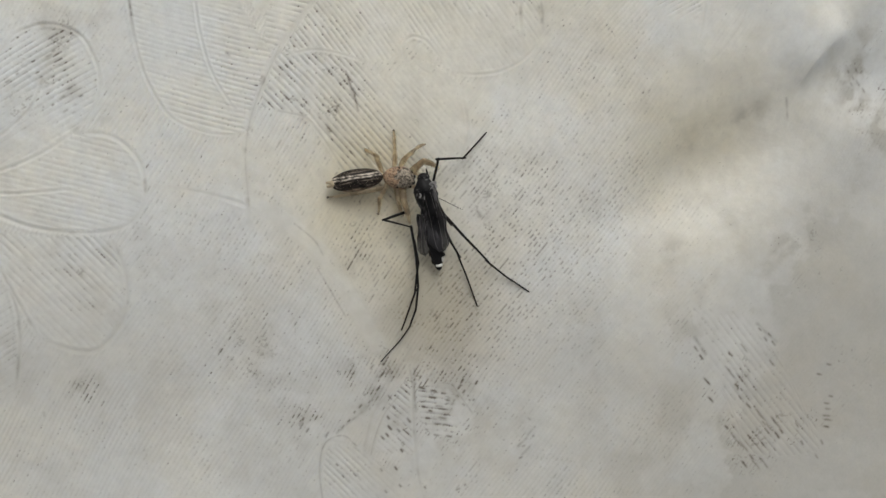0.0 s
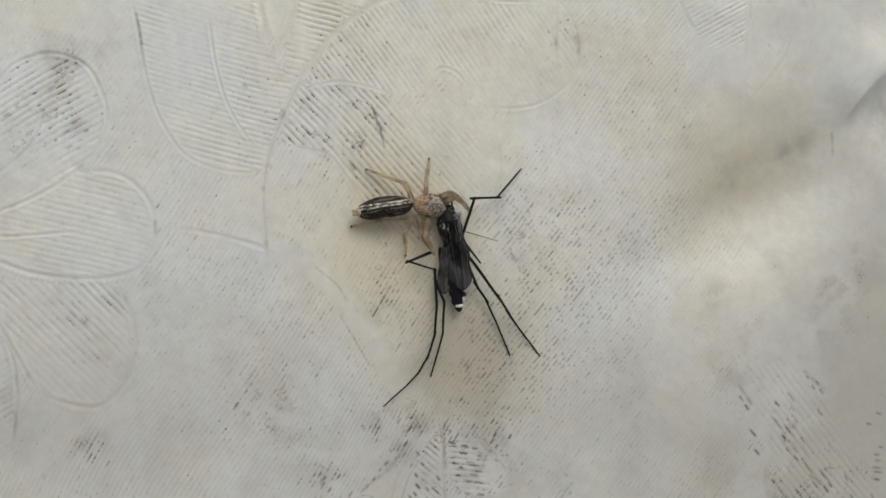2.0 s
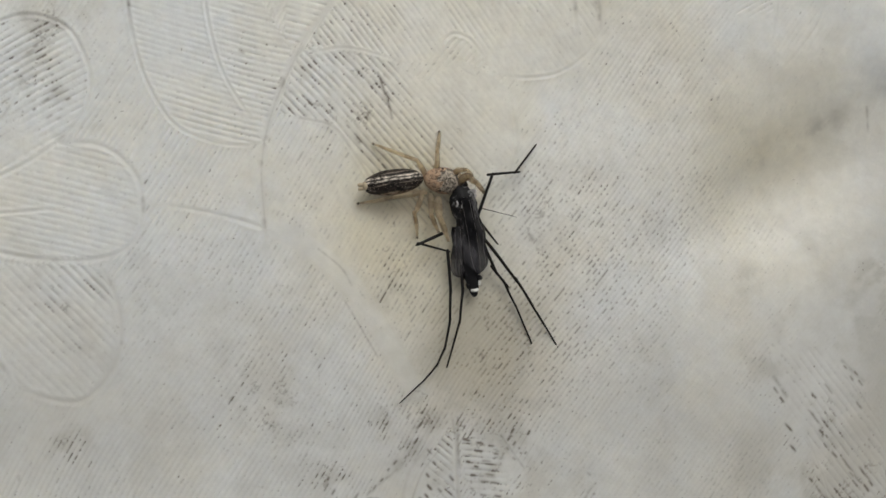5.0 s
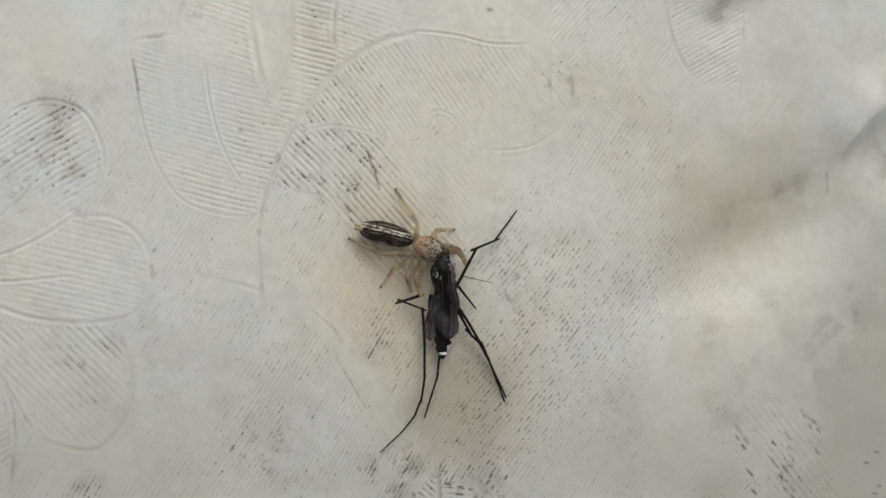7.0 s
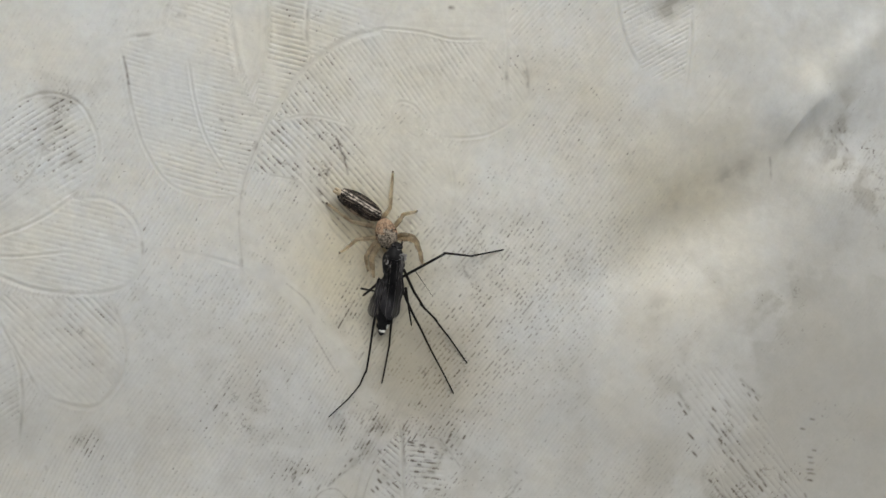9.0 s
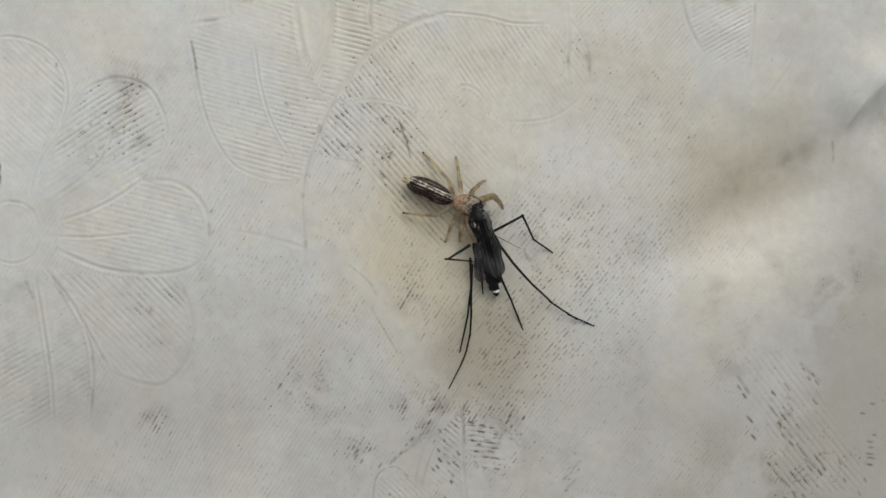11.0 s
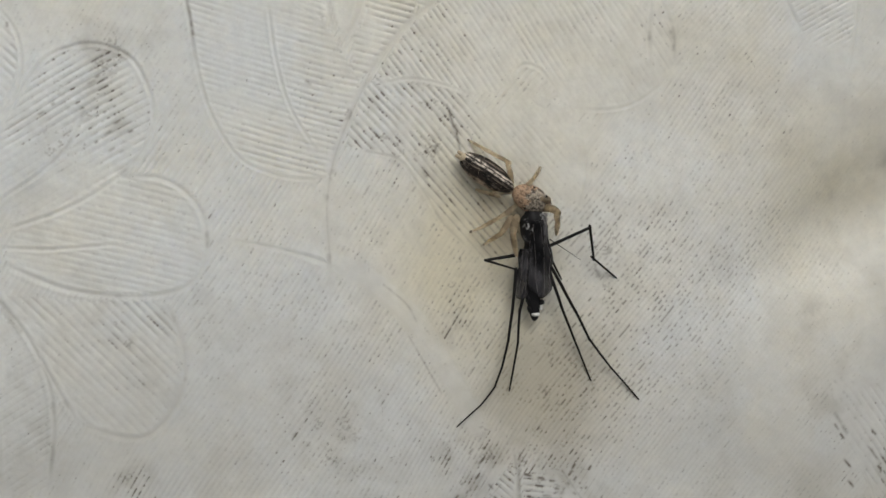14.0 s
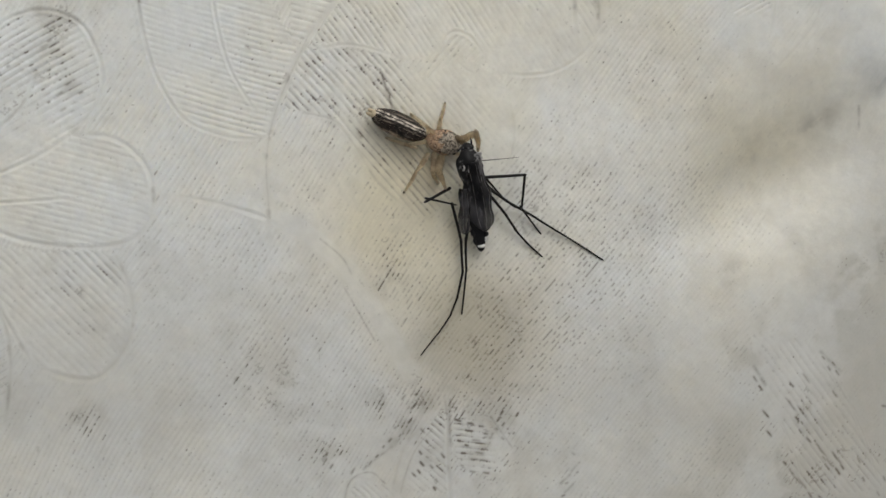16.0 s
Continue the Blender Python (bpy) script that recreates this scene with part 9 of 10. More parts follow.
    walk(PIECES["m5", 1], [(0, mm(1.92, -3.05, -0.41, 0, 3.27, 62.74)), (0.5, mm(2.32, -2.86, -0.16, 0, 4.27, 59.39)), (1, mm(2.67, -3.03, 0.38, 0, 8.96, 63.9)), (1.5, mm(2.47, -2.77, 0.39, 0, 10.04, 62.13)), (2, mm(2.41, -2.91, 0.38, 0, 9.62, 64.97)), (2.5, mm(2.47, -2.93, 0.38, 0, 9.63, 63.67)), (3, mm(2.39, -2.82, -0.15, 0, 5.29, 61.33)), (3.62, mm(2.42, -2.85, -0.01, 0, 6.55, 63)), (4.25, mm(2.44, -2.88, 0.12, 0, 7.79, 64.67)), (4.88, mm(2.47, -2.9, 0.26, 0, 9.03, 66.35)), (5.5, mm(2.5, -2.93, 0.39, 0, 10.27, 68.04)), (6, mm(2.36, -2.77, -0.08, 0, 9.63, 67.69)), (6.5, mm(2.2, -2.71, -0.3, 0, 7.15, 64.03)), (7, mm(2.18, -2.76, -0.03, 0, 9.66, 65.86)), (7.5, mm(2.34, -2.68, 0.11, 0, 12.94, 66.57)), (8, mm(2.42, -2.56, -0.13, 0, 16.43, 76.02)), (8.25, mm(2.58, -2.24, 0.05, 0, 22.22, 74.21)), (8.5, mm(2.67, -1.92, 0.18, 0, 28, 72.24)), (9, mm(2.79, -1.81, 0.18, 0, 25.9, 76.82)), (9.2, mm(2.94, -1.81, 0.19, 0, 21.61, 74.9)), (9.77, mm(2.91, -2.11, 0.25, 0, 17.99, 72.5)), (10.35, mm(2.77, -2.46, 0.25, 0, 14.35, 70.2)), (10.93, mm(2.53, -2.82, 0.18, 0, 10.68, 67.97)), (11.5, mm(2.17, -3.14, 0.04, 0, 7, 65.8)), (12, mm(1.67, -3.1, 0.29, 0, 7.05, 60.73)), (12.5, mm(1.55, -3.12, 0.27, 0, 6.32, 57.58)), (13, mm(2.14, -2.91, -0.37, 0, 4.46, 66.09)), (13.5, mm(2.15, -2.87, 0.34, 0, 9.09, 70.13)), (14, mm(2.37, -2.87, 0.35, 0, 9.01, 70.34)), (14.5, mm(2.35, -2.91, 0.37, 0, 10.22, 72.1)), (15, mm(2.44, -2.85, 0.38, 0, 10.52, 71.24)), (15.5, mm(2.09, -2.65, 0.04, 0, 9.33, 64.17)), (16, mm(2.16, -2.8, -0.29, 0, 7.62, 64.16))])
    walk(PIECES["m6", 0], [(0, mm(2.82, -1.3, -0.52, 0, -11.93, -1.74)), (0.5, mm(3.31, -1.19, -0.3, 0, -8.93, -5.51)), (1, mm(3.5, -1.33, 0.08, 0, -0.18, -0.95)), (1.5, mm(3.31, -1.18, 0.07, 0, -0.5, -3.51)), (2, mm(3.19, -1.24, 0.07, 0, -0.55, -3.09)), (2.5, mm(3.29, -1.28, 0.07, 0, -0.47, -3.9)), (3, mm(3.29, -1.17, -0.32, 0, -8.82, -5.66)), (3.62, mm(3.26, -1.19, -0.23, 0, -6.73, -4.71)), (4.25, mm(3.23, -1.21, -0.13, 0, -4.64, -3.77)), (4.88, mm(3.2, -1.23, -0.03, 0, -2.55, -2.83)), (5.5, mm(3.17, -1.26, 0.06, 0, -0.45, -1.9)), (6, mm(3, -1.22, -0.36, 0, -8.69, 3.86)), (6.5, mm(2.96, -1.16, -0.51, 0, -11.62, 1.24)), (7, mm(2.87, -1.22, -0.31, 0, -7.5, 3.03)), (7.5, mm(2.95, -1.26, -0.24, 0, -6.41, 6.81)), (8, mm(2.77, -1.16, -0.56, 0, -11.88, 9.69)), (8.5, mm(3.02, -0.82, -0.43, 0, -12.81, 4.97)), (9, mm(3.07, -0.63, -0.4, 0, -12.94, 0.83)), (9.2, mm(3.27, -0.56, -0.32, 0, -12.68, -5.7)), (9.77, mm(3.19, -0.77, -0.29, 0, -10.78, -7.52)), (10.35, mm(3.12, -0.98, -0.26, 0, -8.87, -9.31)), (10.93, mm(3.04, -1.18, -0.23, 0, -6.95, -11.09)), (11.5, mm(2.96, -1.39, -0.2, 0, -5.02, -12.85)), (12, mm(2.69, -1.28, 0.03, 0, -0.6, -13.9)), (12.5, mm(2.71, -1.29, 0.03, 0, -0.32, -14.92)), (13, mm(2.93, -1.13, -0.52, 0, -11.45, -8.17)), (13.5, mm(2.8, -1.06, 0.03, 0, -0.6, -5.81)), (14, mm(3.02, -1.05, 0.05, 0, -0.43, -5.75)), (14.5, mm(2.91, -1.17, 0.04, 0, -0.55, -1.09)), (15, mm(3.02, -1.14, 0.05, 0, -0.57, -1.2)), (15.5, mm(2.84, -1.11, -0.24, 0, -5.62, -0.47)), (16, mm(2.9, -1.28, -0.52, 0, -11.71, 4.09))])
    walk(PIECES["m6", 1], [(0, mm(4.83, -1.35, -0.09, 0, -10.76, -7.42)), (0.5, mm(5.49, -1.38, 0.04, 0, -7.17, -13.12)), (1, mm(5.44, -1.35, 0.09, 0, 0.95, -7.21)), (1.5, mm(5.47, -1.3, 0.09, 0, 0.88, -11.06)), (2, mm(5.34, -1.34, 0.09, 0, 0.84, -10.07)), (2.5, mm(5.41, -1.42, 0.09, 0, 0.82, -10.6)), (3, mm(5.24, -1.36, -0.02, 0, -7.66, -12.54)), (3.62, mm(5.26, -1.35, 0.01, 0, -5.56, -11.14)), (4.25, mm(5.27, -1.34, 0.04, 0, -3.45, -9.75)), (4.88, mm(5.28, -1.33, 0.06, 0, -1.35, -8.36)), (5.5, mm(5.28, -1.32, 0.08, 0, 0.76, -6.98)), (6, mm(5.17, -1.07, -0.03, 0, -7.62, -1.73)), (6.5, mm(5.27, -1.11, -0.04, 0, -10.28, -2.63)), (7, mm(5.19, -1.1, 0, 0, -6.12, -0.3)), (7.5, mm(5.34, -0.98, 0.03, 0, -5.27, 1.68)), (8, mm(5.27, -0.73, -0.02, 0, -10.55, 5.04)), (8.5, mm(5.22, -0.63, 0.07, 0, -11.66, 1.32)), (9, mm(5.11, -0.61, 0.07, 0, -11.67, 1.41)), (9.2, mm(4.85, -0.74, 0.04, 0, -11.43, 0.33)), (9.77, mm(4.87, -1, 0.04, 0, -9.58, -3.84)), (10.35, mm(4.89, -1.27, 0.03, 0, -7.67, -7.96)), (10.93, mm(4.91, -1.55, 0.01, 0, -5.73, -12.05)), (11.5, mm(4.92, -1.83, -0.02, 0, -3.76, -16.11)), (12, mm(4.99, -1.85, 0.05, 0, 0.61, -16.5)), (12.5, mm(4.86, -1.86, 0.04, 0, 0.52, -16.94)), (13, mm(5.22, -1.46, -0.05, 0, -10.5, -8.88)), (13.5, mm(5.13, -1.29, 0.06, 0, 0.6, -7.1)), (14, mm(5.21, -1.26, 0.06, 0, 0.83, -8.23)), (14.5, mm(5.19, -1.21, 0.06, 0, 0.63, -5.45)), (15, mm(5.32, -1.18, 0.07, 0, 0.6, -4.53)), (15.5, mm(4.86, -1.12, -0.04, 0, -4.62, -5.47)), (16, mm(5.07, -1.12, -0.06, 0, -10.55, -6.65))])
    walk(PIECES["m6", 2], [(0, mm(6.73, -1.59, 0.27, 0, -8.87, -16.84)), (0.5, mm(7.23, -1.74, 0.28, 0, -3.86, -27.51)), (1, mm(7.31, -1.57, 0.06, 0, 2.45, -18.12)), (1.5, mm(7.3, -1.63, 0.07, 0, 2.99, -24.11)), (2, mm(7.15, -1.63, 0.07, 0, 3.04, -22.85)), (2.5, mm(7.26, -1.74, 0.07, 0, 2.79, -22.22)), (3, mm(7.15, -1.78, 0.25, 0, -5.87, -22.47)), (3.62, mm(7.16, -1.72, 0.2, 0, -3.75, -20.89)), (4.25, mm(7.17, -1.65, 0.16, 0, -1.63, -19.31)), (4.88, mm(7.16, -1.59, 0.11, 0, 0.49, -17.74)), (5.5, mm(7.15, -1.53, 0.06, 0, 2.62, -16.16)), (6, mm(7.13, -1.12, 0.24, 0, -5.87, -11.11)), (6.5, mm(7.13, -1.17, 0.31, 0, -7.86, -11.11)), (7, mm(7.03, -1.08, 0.2, 0, -3.66, -8.32)), (7.5, mm(7.3, -0.9, 0.21, 0, -3.28, -7.81)), (8, mm(7.09, -0.54, 0.33, 0, -7.81, -5.83)), (8.5, mm(7.1, -0.57, 0.47, 0, -9.75, -6.26)), (9, mm(6.91, -0.56, 0.44, 0, -9.77, -0.16)), (9.2, mm(6.5, -0.75, 0.38, 0, -9.77, 6.16)), (9.77, mm(6.57, -1.13, 0.33, 0, -7.96, -0.91)), (10.35, mm(6.64, -1.52, 0.27, 0, -6.03, -7.91)), (10.93, mm(6.69, -1.92, 0.19, 0, -4.02, -14.87)), (11.5, mm(6.73, -2.35, 0.11, 0, -1.94, -21.79)), (12, mm(6.9, -2.41, 0.04, 0, 2.47, -21.39)), (12.5, mm(6.9, -2.48, 0.02, 0, 1.68, -20.66)), (13, mm(7.28, -1.78, 0.33, 0, -9.03, -11.61)), (13.5, mm(7.05, -1.53, 0.04, 0, 2.62, -10.76)), (14, mm(7.09, -1.53, 0.04, 0, 2.7, -13.39)), (14.5, mm(7.15, -1.38, 0.04, 0, 2.37, -13.71)), (15, mm(7.28, -1.33, 0.05, 0, 2.39, -10.67)), (15.5, mm(6.82, -1.3, 0.12, 0, -3.19, -13.13)), (16, mm(7.02, -1.34, 0.3, 0, -8.24, -21.9))])
    walk(PIECES["m6", 3], [(0, mm(8.31, -2.06, 0.53, 0, -6.62, -30.64)), (0.5, mm(8.59, -2.45, 0.38, 0, -3.23, -35.12)), (1, mm(8.93, -2.11, -0.01, 0, 2.81, -34.76)), (1.5, mm(8.72, -2.25, -0.01, 0, 4.04, -34.04)), (2, mm(8.56, -2.21, -0.01, 0, 4.12, -35.69)), (2.5, mm(8.71, -2.32, -0.01, 0, 4.07, -34.15)), (3, mm(8.68, -2.39, 0.42, 0, -3.09, -35.01)), (3.62, mm(8.69, -2.28, 0.31, 0, -1.25, -33.54)), (4.25, mm(8.68, -2.16, 0.2, 0, 0.59, -32.07)), (4.88, mm(8.67, -2.05, 0.1, 0, 2.44, -30.6)), (5.5, mm(8.64, -1.93, -0.01, 0, 4.28, -29.13)), (6, mm(8.71, -1.41, 0.4, 0, -3.81, -22.87)), (6.5, mm(8.62, -1.45, 0.52, 0, -6.2, -24.09)), (7, mm(8.52, -1.29, 0.3, 0, -2.72, -21.28)), (7.5, mm(8.82, -1.08, 0.31, 0, -0.96, -19.09)), (8, mm(8.57, -0.68, 0.53, 0, -7.34, -15.12)), (8.5, mm(8.68, -0.73, 0.74, 0, -8.45, -18.6)), (9, mm(8.44, -0.55, 0.71, 0, -8.83, -13.98)), (9.2, mm(8.03, -0.58, 0.65, 0, -10.25, -4.57)), (9.77, mm(8.14, -1.15, 0.55, 0, -8.05, -10.84)), (10.35, mm(8.21, -1.73, 0.44, 0, -5.76, -17.05)), (10.93, mm(8.25, -2.33, 0.31, 0, -3.41, -23.2)), (11.5, mm(8.24, -2.95, 0.16, 0, -1.01, -29.32)), (12, mm(8.43, -3, -0.03, 0, 3.25, -27.24)), (12.5, mm(8.54, -3.1, -0.03, 0, 3.54, -30.83)), (13, mm(8.92, -2.1, 0.6, 0, -6.3, -24.76)), (13.5, mm(8.51, -1.77, -0.02, 0, 5.1, -21.66)), (14, mm(8.67, -1.9, -0.04, 0, 3.11, -19.94)), (14.5, mm(8.79, -1.78, -0.03, 0, 2.85, -25.17)), (15, mm(8.86, -1.62, -0.01, 0, 3.46, -17.15)), (15.5, mm(8.46, -1.68, 0.21, 0, -1.76, -22.38)), (16, mm(8.53, -1.93, 0.54, 0, -5.6, -30.65))])
    walk(PIECES["m6", 4], [(0, mm(9.36, -2.67, 0.67, 0, -6.15, -46.27)), (0.5, mm(9.59, -3.14, 0.45, 0, -3.38, -49.63)), (1, mm(10.01, -2.86, -0.08, 0, 1.83, -47.76)), (1.5, mm(9.68, -2.89, -0.09, 0, 2.15, -49.64)), (2, mm(9.52, -2.88, -0.1, 0, 2, -49.28)), (2.5, mm(9.69, -2.97, -0.09, 0, 2.07, -50.24)), (3, mm(9.64, -3.05, 0.48, 0, -2.86, -52.81)), (3.62, mm(9.66, -2.91, 0.34, 0, -1.65, -51.25)), (4.25, mm(9.66, -2.76, 0.19, 0, -0.45, -49.69)), (4.88, mm(9.65, -2.62, 0.05, 0, 0.76, -48.13)), (5.5, mm(9.63, -2.47, -0.09, 0, 1.97, -46.57)), (6, mm(9.78, -1.85, 0.48, 0, -4.57, -40.55)), (6.5, mm(9.69, -1.92, 0.65, 0, -6.59, -41.1)), (7, mm(9.63, -1.71, 0.35, 0, -3.74, -39.04)), (7.5, mm(9.85, -1.42, 0.32, 0, -2.74, -38.51)), (8, mm(9.73, -0.99, 0.69, 0, -8.03, -34.06)), (8.5, mm(9.82, -1.11, 0.92, 0, -8.17, -38.41)), (9, mm(9.59, -0.83, 0.89, 0, -9.65, -30.4)), (9.2, mm(9.3, -0.69, 0.88, 0, -11.94, -16.05)), (9.77, mm(9.37, -1.38, 0.73, 0, -9.59, -21.9)), (10.35, mm(9.4, -2.09, 0.56, 0, -7.14, -27.67)), (10.93, mm(9.37, -2.81, 0.38, 0, -4.62, -33.38)), (11.5, mm(9.29, -3.53, 0.18, 0, -2.05, -39.04)), (12, mm(9.5, -3.55, -0.1, 0, 1.62, -36.68)), (12.5, mm(9.56, -3.69, -0.1, 0, 1.86, -40.71)), (13, mm(9.96, -2.56, 0.73, 0, -6.23, -41.76)), (13.5, mm(9.53, -2.17, -0.12, 0, 1.55, -39.37)), (14, mm(9.84, -2.32, -0.1, 0, 1.52, -38.91)), (14.5, mm(9.94, -2.32, -0.09, 0, 1.59, -38.76)), (15, mm(9.99, -1.95, -0.09, 0, 1.6, -36.16)), (15.5, mm(9.6, -2.14, 0.25, 0, -2.79, -37.75)), (16, mm(9.51, -2.5, 0.65, 0, -6.17, -43.79))])
    walk(PIECES["m6", 5], [(0, mm(10.26, -3.6, 0.81, 0, -6.25, -53.98)), (0.5, mm(10.45, -4.13, 0.53, 0, -3.64, -57.8)), (1, mm(10.89, -3.8, -0.12, 0, 0.88, -55.09)), (1.5, mm(10.54, -3.89, -0.15, 0, 0.73, -56.97)), (2, mm(10.4, -3.9, -0.15, 0, 0.5, -54.8)), (2.5, mm(10.56, -4.02, -0.14, 0, 0.62, -57.16)), (3, mm(10.43, -4.07, 0.55, 0, -3.27, -60.85)), (3.62, mm(10.49, -3.92, 0.37, 0, -2.36, -58.99)), (4.25, mm(10.53, -3.77, 0.2, 0, -1.45, -57.14)), (4.88, mm(10.55, -3.62, 0.03, 0, -0.53, -55.28)), (5.5, mm(10.57, -3.46, -0.14, 0, 0.39, -53.43)), (6, mm(10.81, -2.73, 0.59, 0, -5.34, -48.18)), (6.5, mm(10.71, -2.8, 0.8, 0, -7.06, -48.68)), (7, mm(10.69, -2.56, 0.44, 0, -4.49, -47.34)), (7.5, mm(10.91, -2.26, 0.39, 0, -4.02, -45.76)), (8, mm(10.9, -1.78, 0.89, 0, -8.36, -43.26)), (8.5, mm(10.88, -1.94, 1.11, 0, -8.01, -48.5)), (9, mm(10.75, -1.5, 1.12, 0, -10.19, -38.19)), (9.2, mm(10.64, -1.07, 1.17, 0, -12.9, -22.37)), (9.77, mm(10.63, -1.88, 0.95, 0, -10.57, -28.05)), (10.35, mm(10.56, -2.69, 0.72, 0, -8.14, -33.64)), (10.93, mm(10.43, -3.49, 0.48, 0, -5.63, -39.16)), (11.5, mm(10.24, -4.27, 0.22, 0, -3.07, -44.63)), (12, mm(10.5, -4.28, -0.14, 0, 0.22, -42.04)), (12.5, mm(10.5, -4.5, -0.15, 0, 0.3, -44.84)), (13, mm(10.89, -3.37, 0.86, 0, -6.72, -49.45)), (13.5, mm(10.68, -3.13, -0.15, 0, -0.31, -44.69)), (14, mm(10.92, -3.19, -0.14, 0, 0.29, -49.71)), (14.5, mm(10.94, -3.1, -0.13, 0, 0.43, -46.58)), (15, mm(11.07, -2.73, -0.12, 0, 0.17, -46.11)), (15.5, mm(10.68, -2.97, 0.32, 0, -3.69, -45.47)), (16, mm(10.44, -3.38, 0.79, 0, -7.06, -49.23))])
    walk(PIECES["m7", 0], [(0, mm(3.78, -1.29, -0.31, 0, -14.55, 0.13)), (0.5, mm(4.02, -1.25, -0.2, 0, -11.04, 2.78)), (1, mm(4.21, -1.29, 0.08, 0, -2.56, 10.1)), (1.5, mm(4.07, -1.22, 0.07, 0, -2.53, 18.08)), (2, mm(3.9, -1.25, 0.06, 0, -2.67, 15.54)), (2.5, mm(4.09, -1.36, 0.08, 0, -2.47, 18.51)), (3, mm(3.92, -1.23, -0.23, 0, -11.06, 12.89)), (3.62, mm(4.01, -1, -0.19, 0, -10.56, 7.08)), (4.25, mm(4.1, -0.78, -0.15, 0, -9.94, 1.29)), (4.88, mm(4.18, -0.55, -0.1, 0, -9.24, -4.47)), (5.5, mm(4.27, -0.33, -0.06, 0, -8.43, -10.21)), (6, mm(4.04, -0.13, -0.11, 0, -7.71, -1.52)), (6.5, mm(4.1, -0.14, -0.11, 0, -7.45, -1.94)), (7, mm(4.13, -0.11, -0.09, 0, -8.04, -0.27)), (7.5, mm(4.1, -0.01, -0.09, 0, -8.13, 4.8)), (8, mm(4.22, 0.17, -0.08, 0, -7.93, 12.3)), (8.5, mm(3.8, 0.34, -0.12, 0, -7.89, 28.68)), (9, mm(3.61, 0.12, -0.15, 0, -8.68, 19.64)), (9.2, mm(3.46, 0.04, -0.17, 0, -9.43, 16.86)), (9.77, mm(3.47, -0.29, -0.17, 0, -9.3, 6.73)), (10.35, mm(3.48, -0.68, -0.17, 0, -8.88, -3.38)), (10.93, mm(3.48, -1.12, -0.17, 0, -8.2, -13.46)), (11.5, mm(3.46, -1.61, -0.18, 0, -7.26, -23.5)), (12, mm(3.49, -1.65, 0.02, 0, -2.69, -26.68)), (12.5, mm(3.33, -1.63, 0.01, 0, -2.65, -26.49)), (12.75, mm(3.65, -1.37, -0.12, 0, -8.4, -12.18)), (13, mm(3.92, -1.28, -0.31, 0, -13.63, 2.53)), (13.5, mm(3.53, -1.14, 0.03, 0, -2.52, 10.78)), (13.75, mm(3.8, -0.77, -0.03, 0, -5.6, -3.25)), (14, mm(4.07, -0.44, -0.09, 0, -8.35, -17.42)), (14.5, mm(4.11, -0.39, -0.08, 0, -8.43, -14.59)), (15, mm(4.2, -0.36, -0.07, 0, -8.32, -12.32)), (15.5, mm(3.96, -0.31, -0.11, 0, -7.96, -12.2)), (16, mm(3.87, -0.39, -0.14, 0, -6.75, -18.68))])
    walk(PIECES["m7", 1], [(0, mm(5.21, -1.29, 0.05, 0, -8.11, -17.36)), (0.5, mm(5.33, -1.15, 0.07, 0, -4, -16.98)), (1, mm(5.58, -1.03, 0.15, 0, 3.48, -13.17)), (1.5, mm(5.43, -0.77, 0.13, 0, 3.19, -9.08)), (2, mm(5.29, -0.86, 0.13, 0, 3.03, -8.55)), (2.5, mm(5.42, -0.9, 0.14, 0, 3.32, -9.52)), (3, mm(5.29, -0.91, 0.04, 0, -5.24, -13.04)), (3.62, mm(5.36, -0.81, 0.07, 0, -2.72, -12.7)), (4.25, mm(5.41, -0.72, 0.1, 0, -0.21, -12.36)), (4.88, mm(5.45, -0.63, 0.14, 0, 2.31, -12.02)), (5.5, mm(5.47, -0.54, 0.17, 0, 4.82, -11.67)), (6, mm(5.28, -0.15, 0.07, 0, -3.57, -5.09)), (6.5, mm(5.32, -0.16, 0.06, 0, -5.96, -6.98)), (7, mm(5.32, -0.09, 0.1, 0, -1.64, -6.28)), (7.5, mm(5.31, 0.13, 0.11, 0, -0.84, -4.19)), (8, mm(5.33, 0.49, 0.1, 0, -5.31, -4.85)), (8.5, mm(4.78, 1.04, 0.04, 0, -6.69, -3.47)), (9, mm(4.68, 0.57, 0.03, 0, -6.9, 4.6)), (9.2, mm(4.57, 0.4, 0.03, 0, -7.21, 12.35)), (9.77, mm(4.73, -0.13, 0.05, 0, -6.09, 2.07)), (10.35, mm(4.85, -0.76, 0.05, 0, -4.78, -8.16)), (10.93, mm(4.92, -1.47, 0.04, 0, -3.31, -18.35)), (11.5, mm(4.9, -2.25, 0.01, 0, -1.74, -28.51)), (12, mm(4.92, -2.38, 0.08, 0, 2.58, -30.29)), (12.5, mm(4.78, -2.37, 0.07, 0, 2.46, -29.76)), (12.75, mm(5.12, -1.7, 0.1, 0, -2.61, -19.6)), (13, mm(5.3, -1.22, 0.03, 0, -7.61, -9.37)), (13.5, mm(4.99, -0.87, 0.09, 0, 2.82, -3.13)), (13.75, mm(5.21, -0.85, 0.11, 0, 3.33, -3.09)), (14, mm(5.34, -0.86, 0.13, 0, 3.84, -3.05)), (14.5, mm(5.34, -0.75, 0.14, 0, 4.34, -1.12)), (15, mm(5.44, -0.67, 0.15, 0, 4.33, -0.09)), (15.5, mm(5.22, -0.6, 0.08, 0, -1.19, -5.35)), (16, mm(5.04, -0.83, 0.01, 0, -6.5, -7.87))])
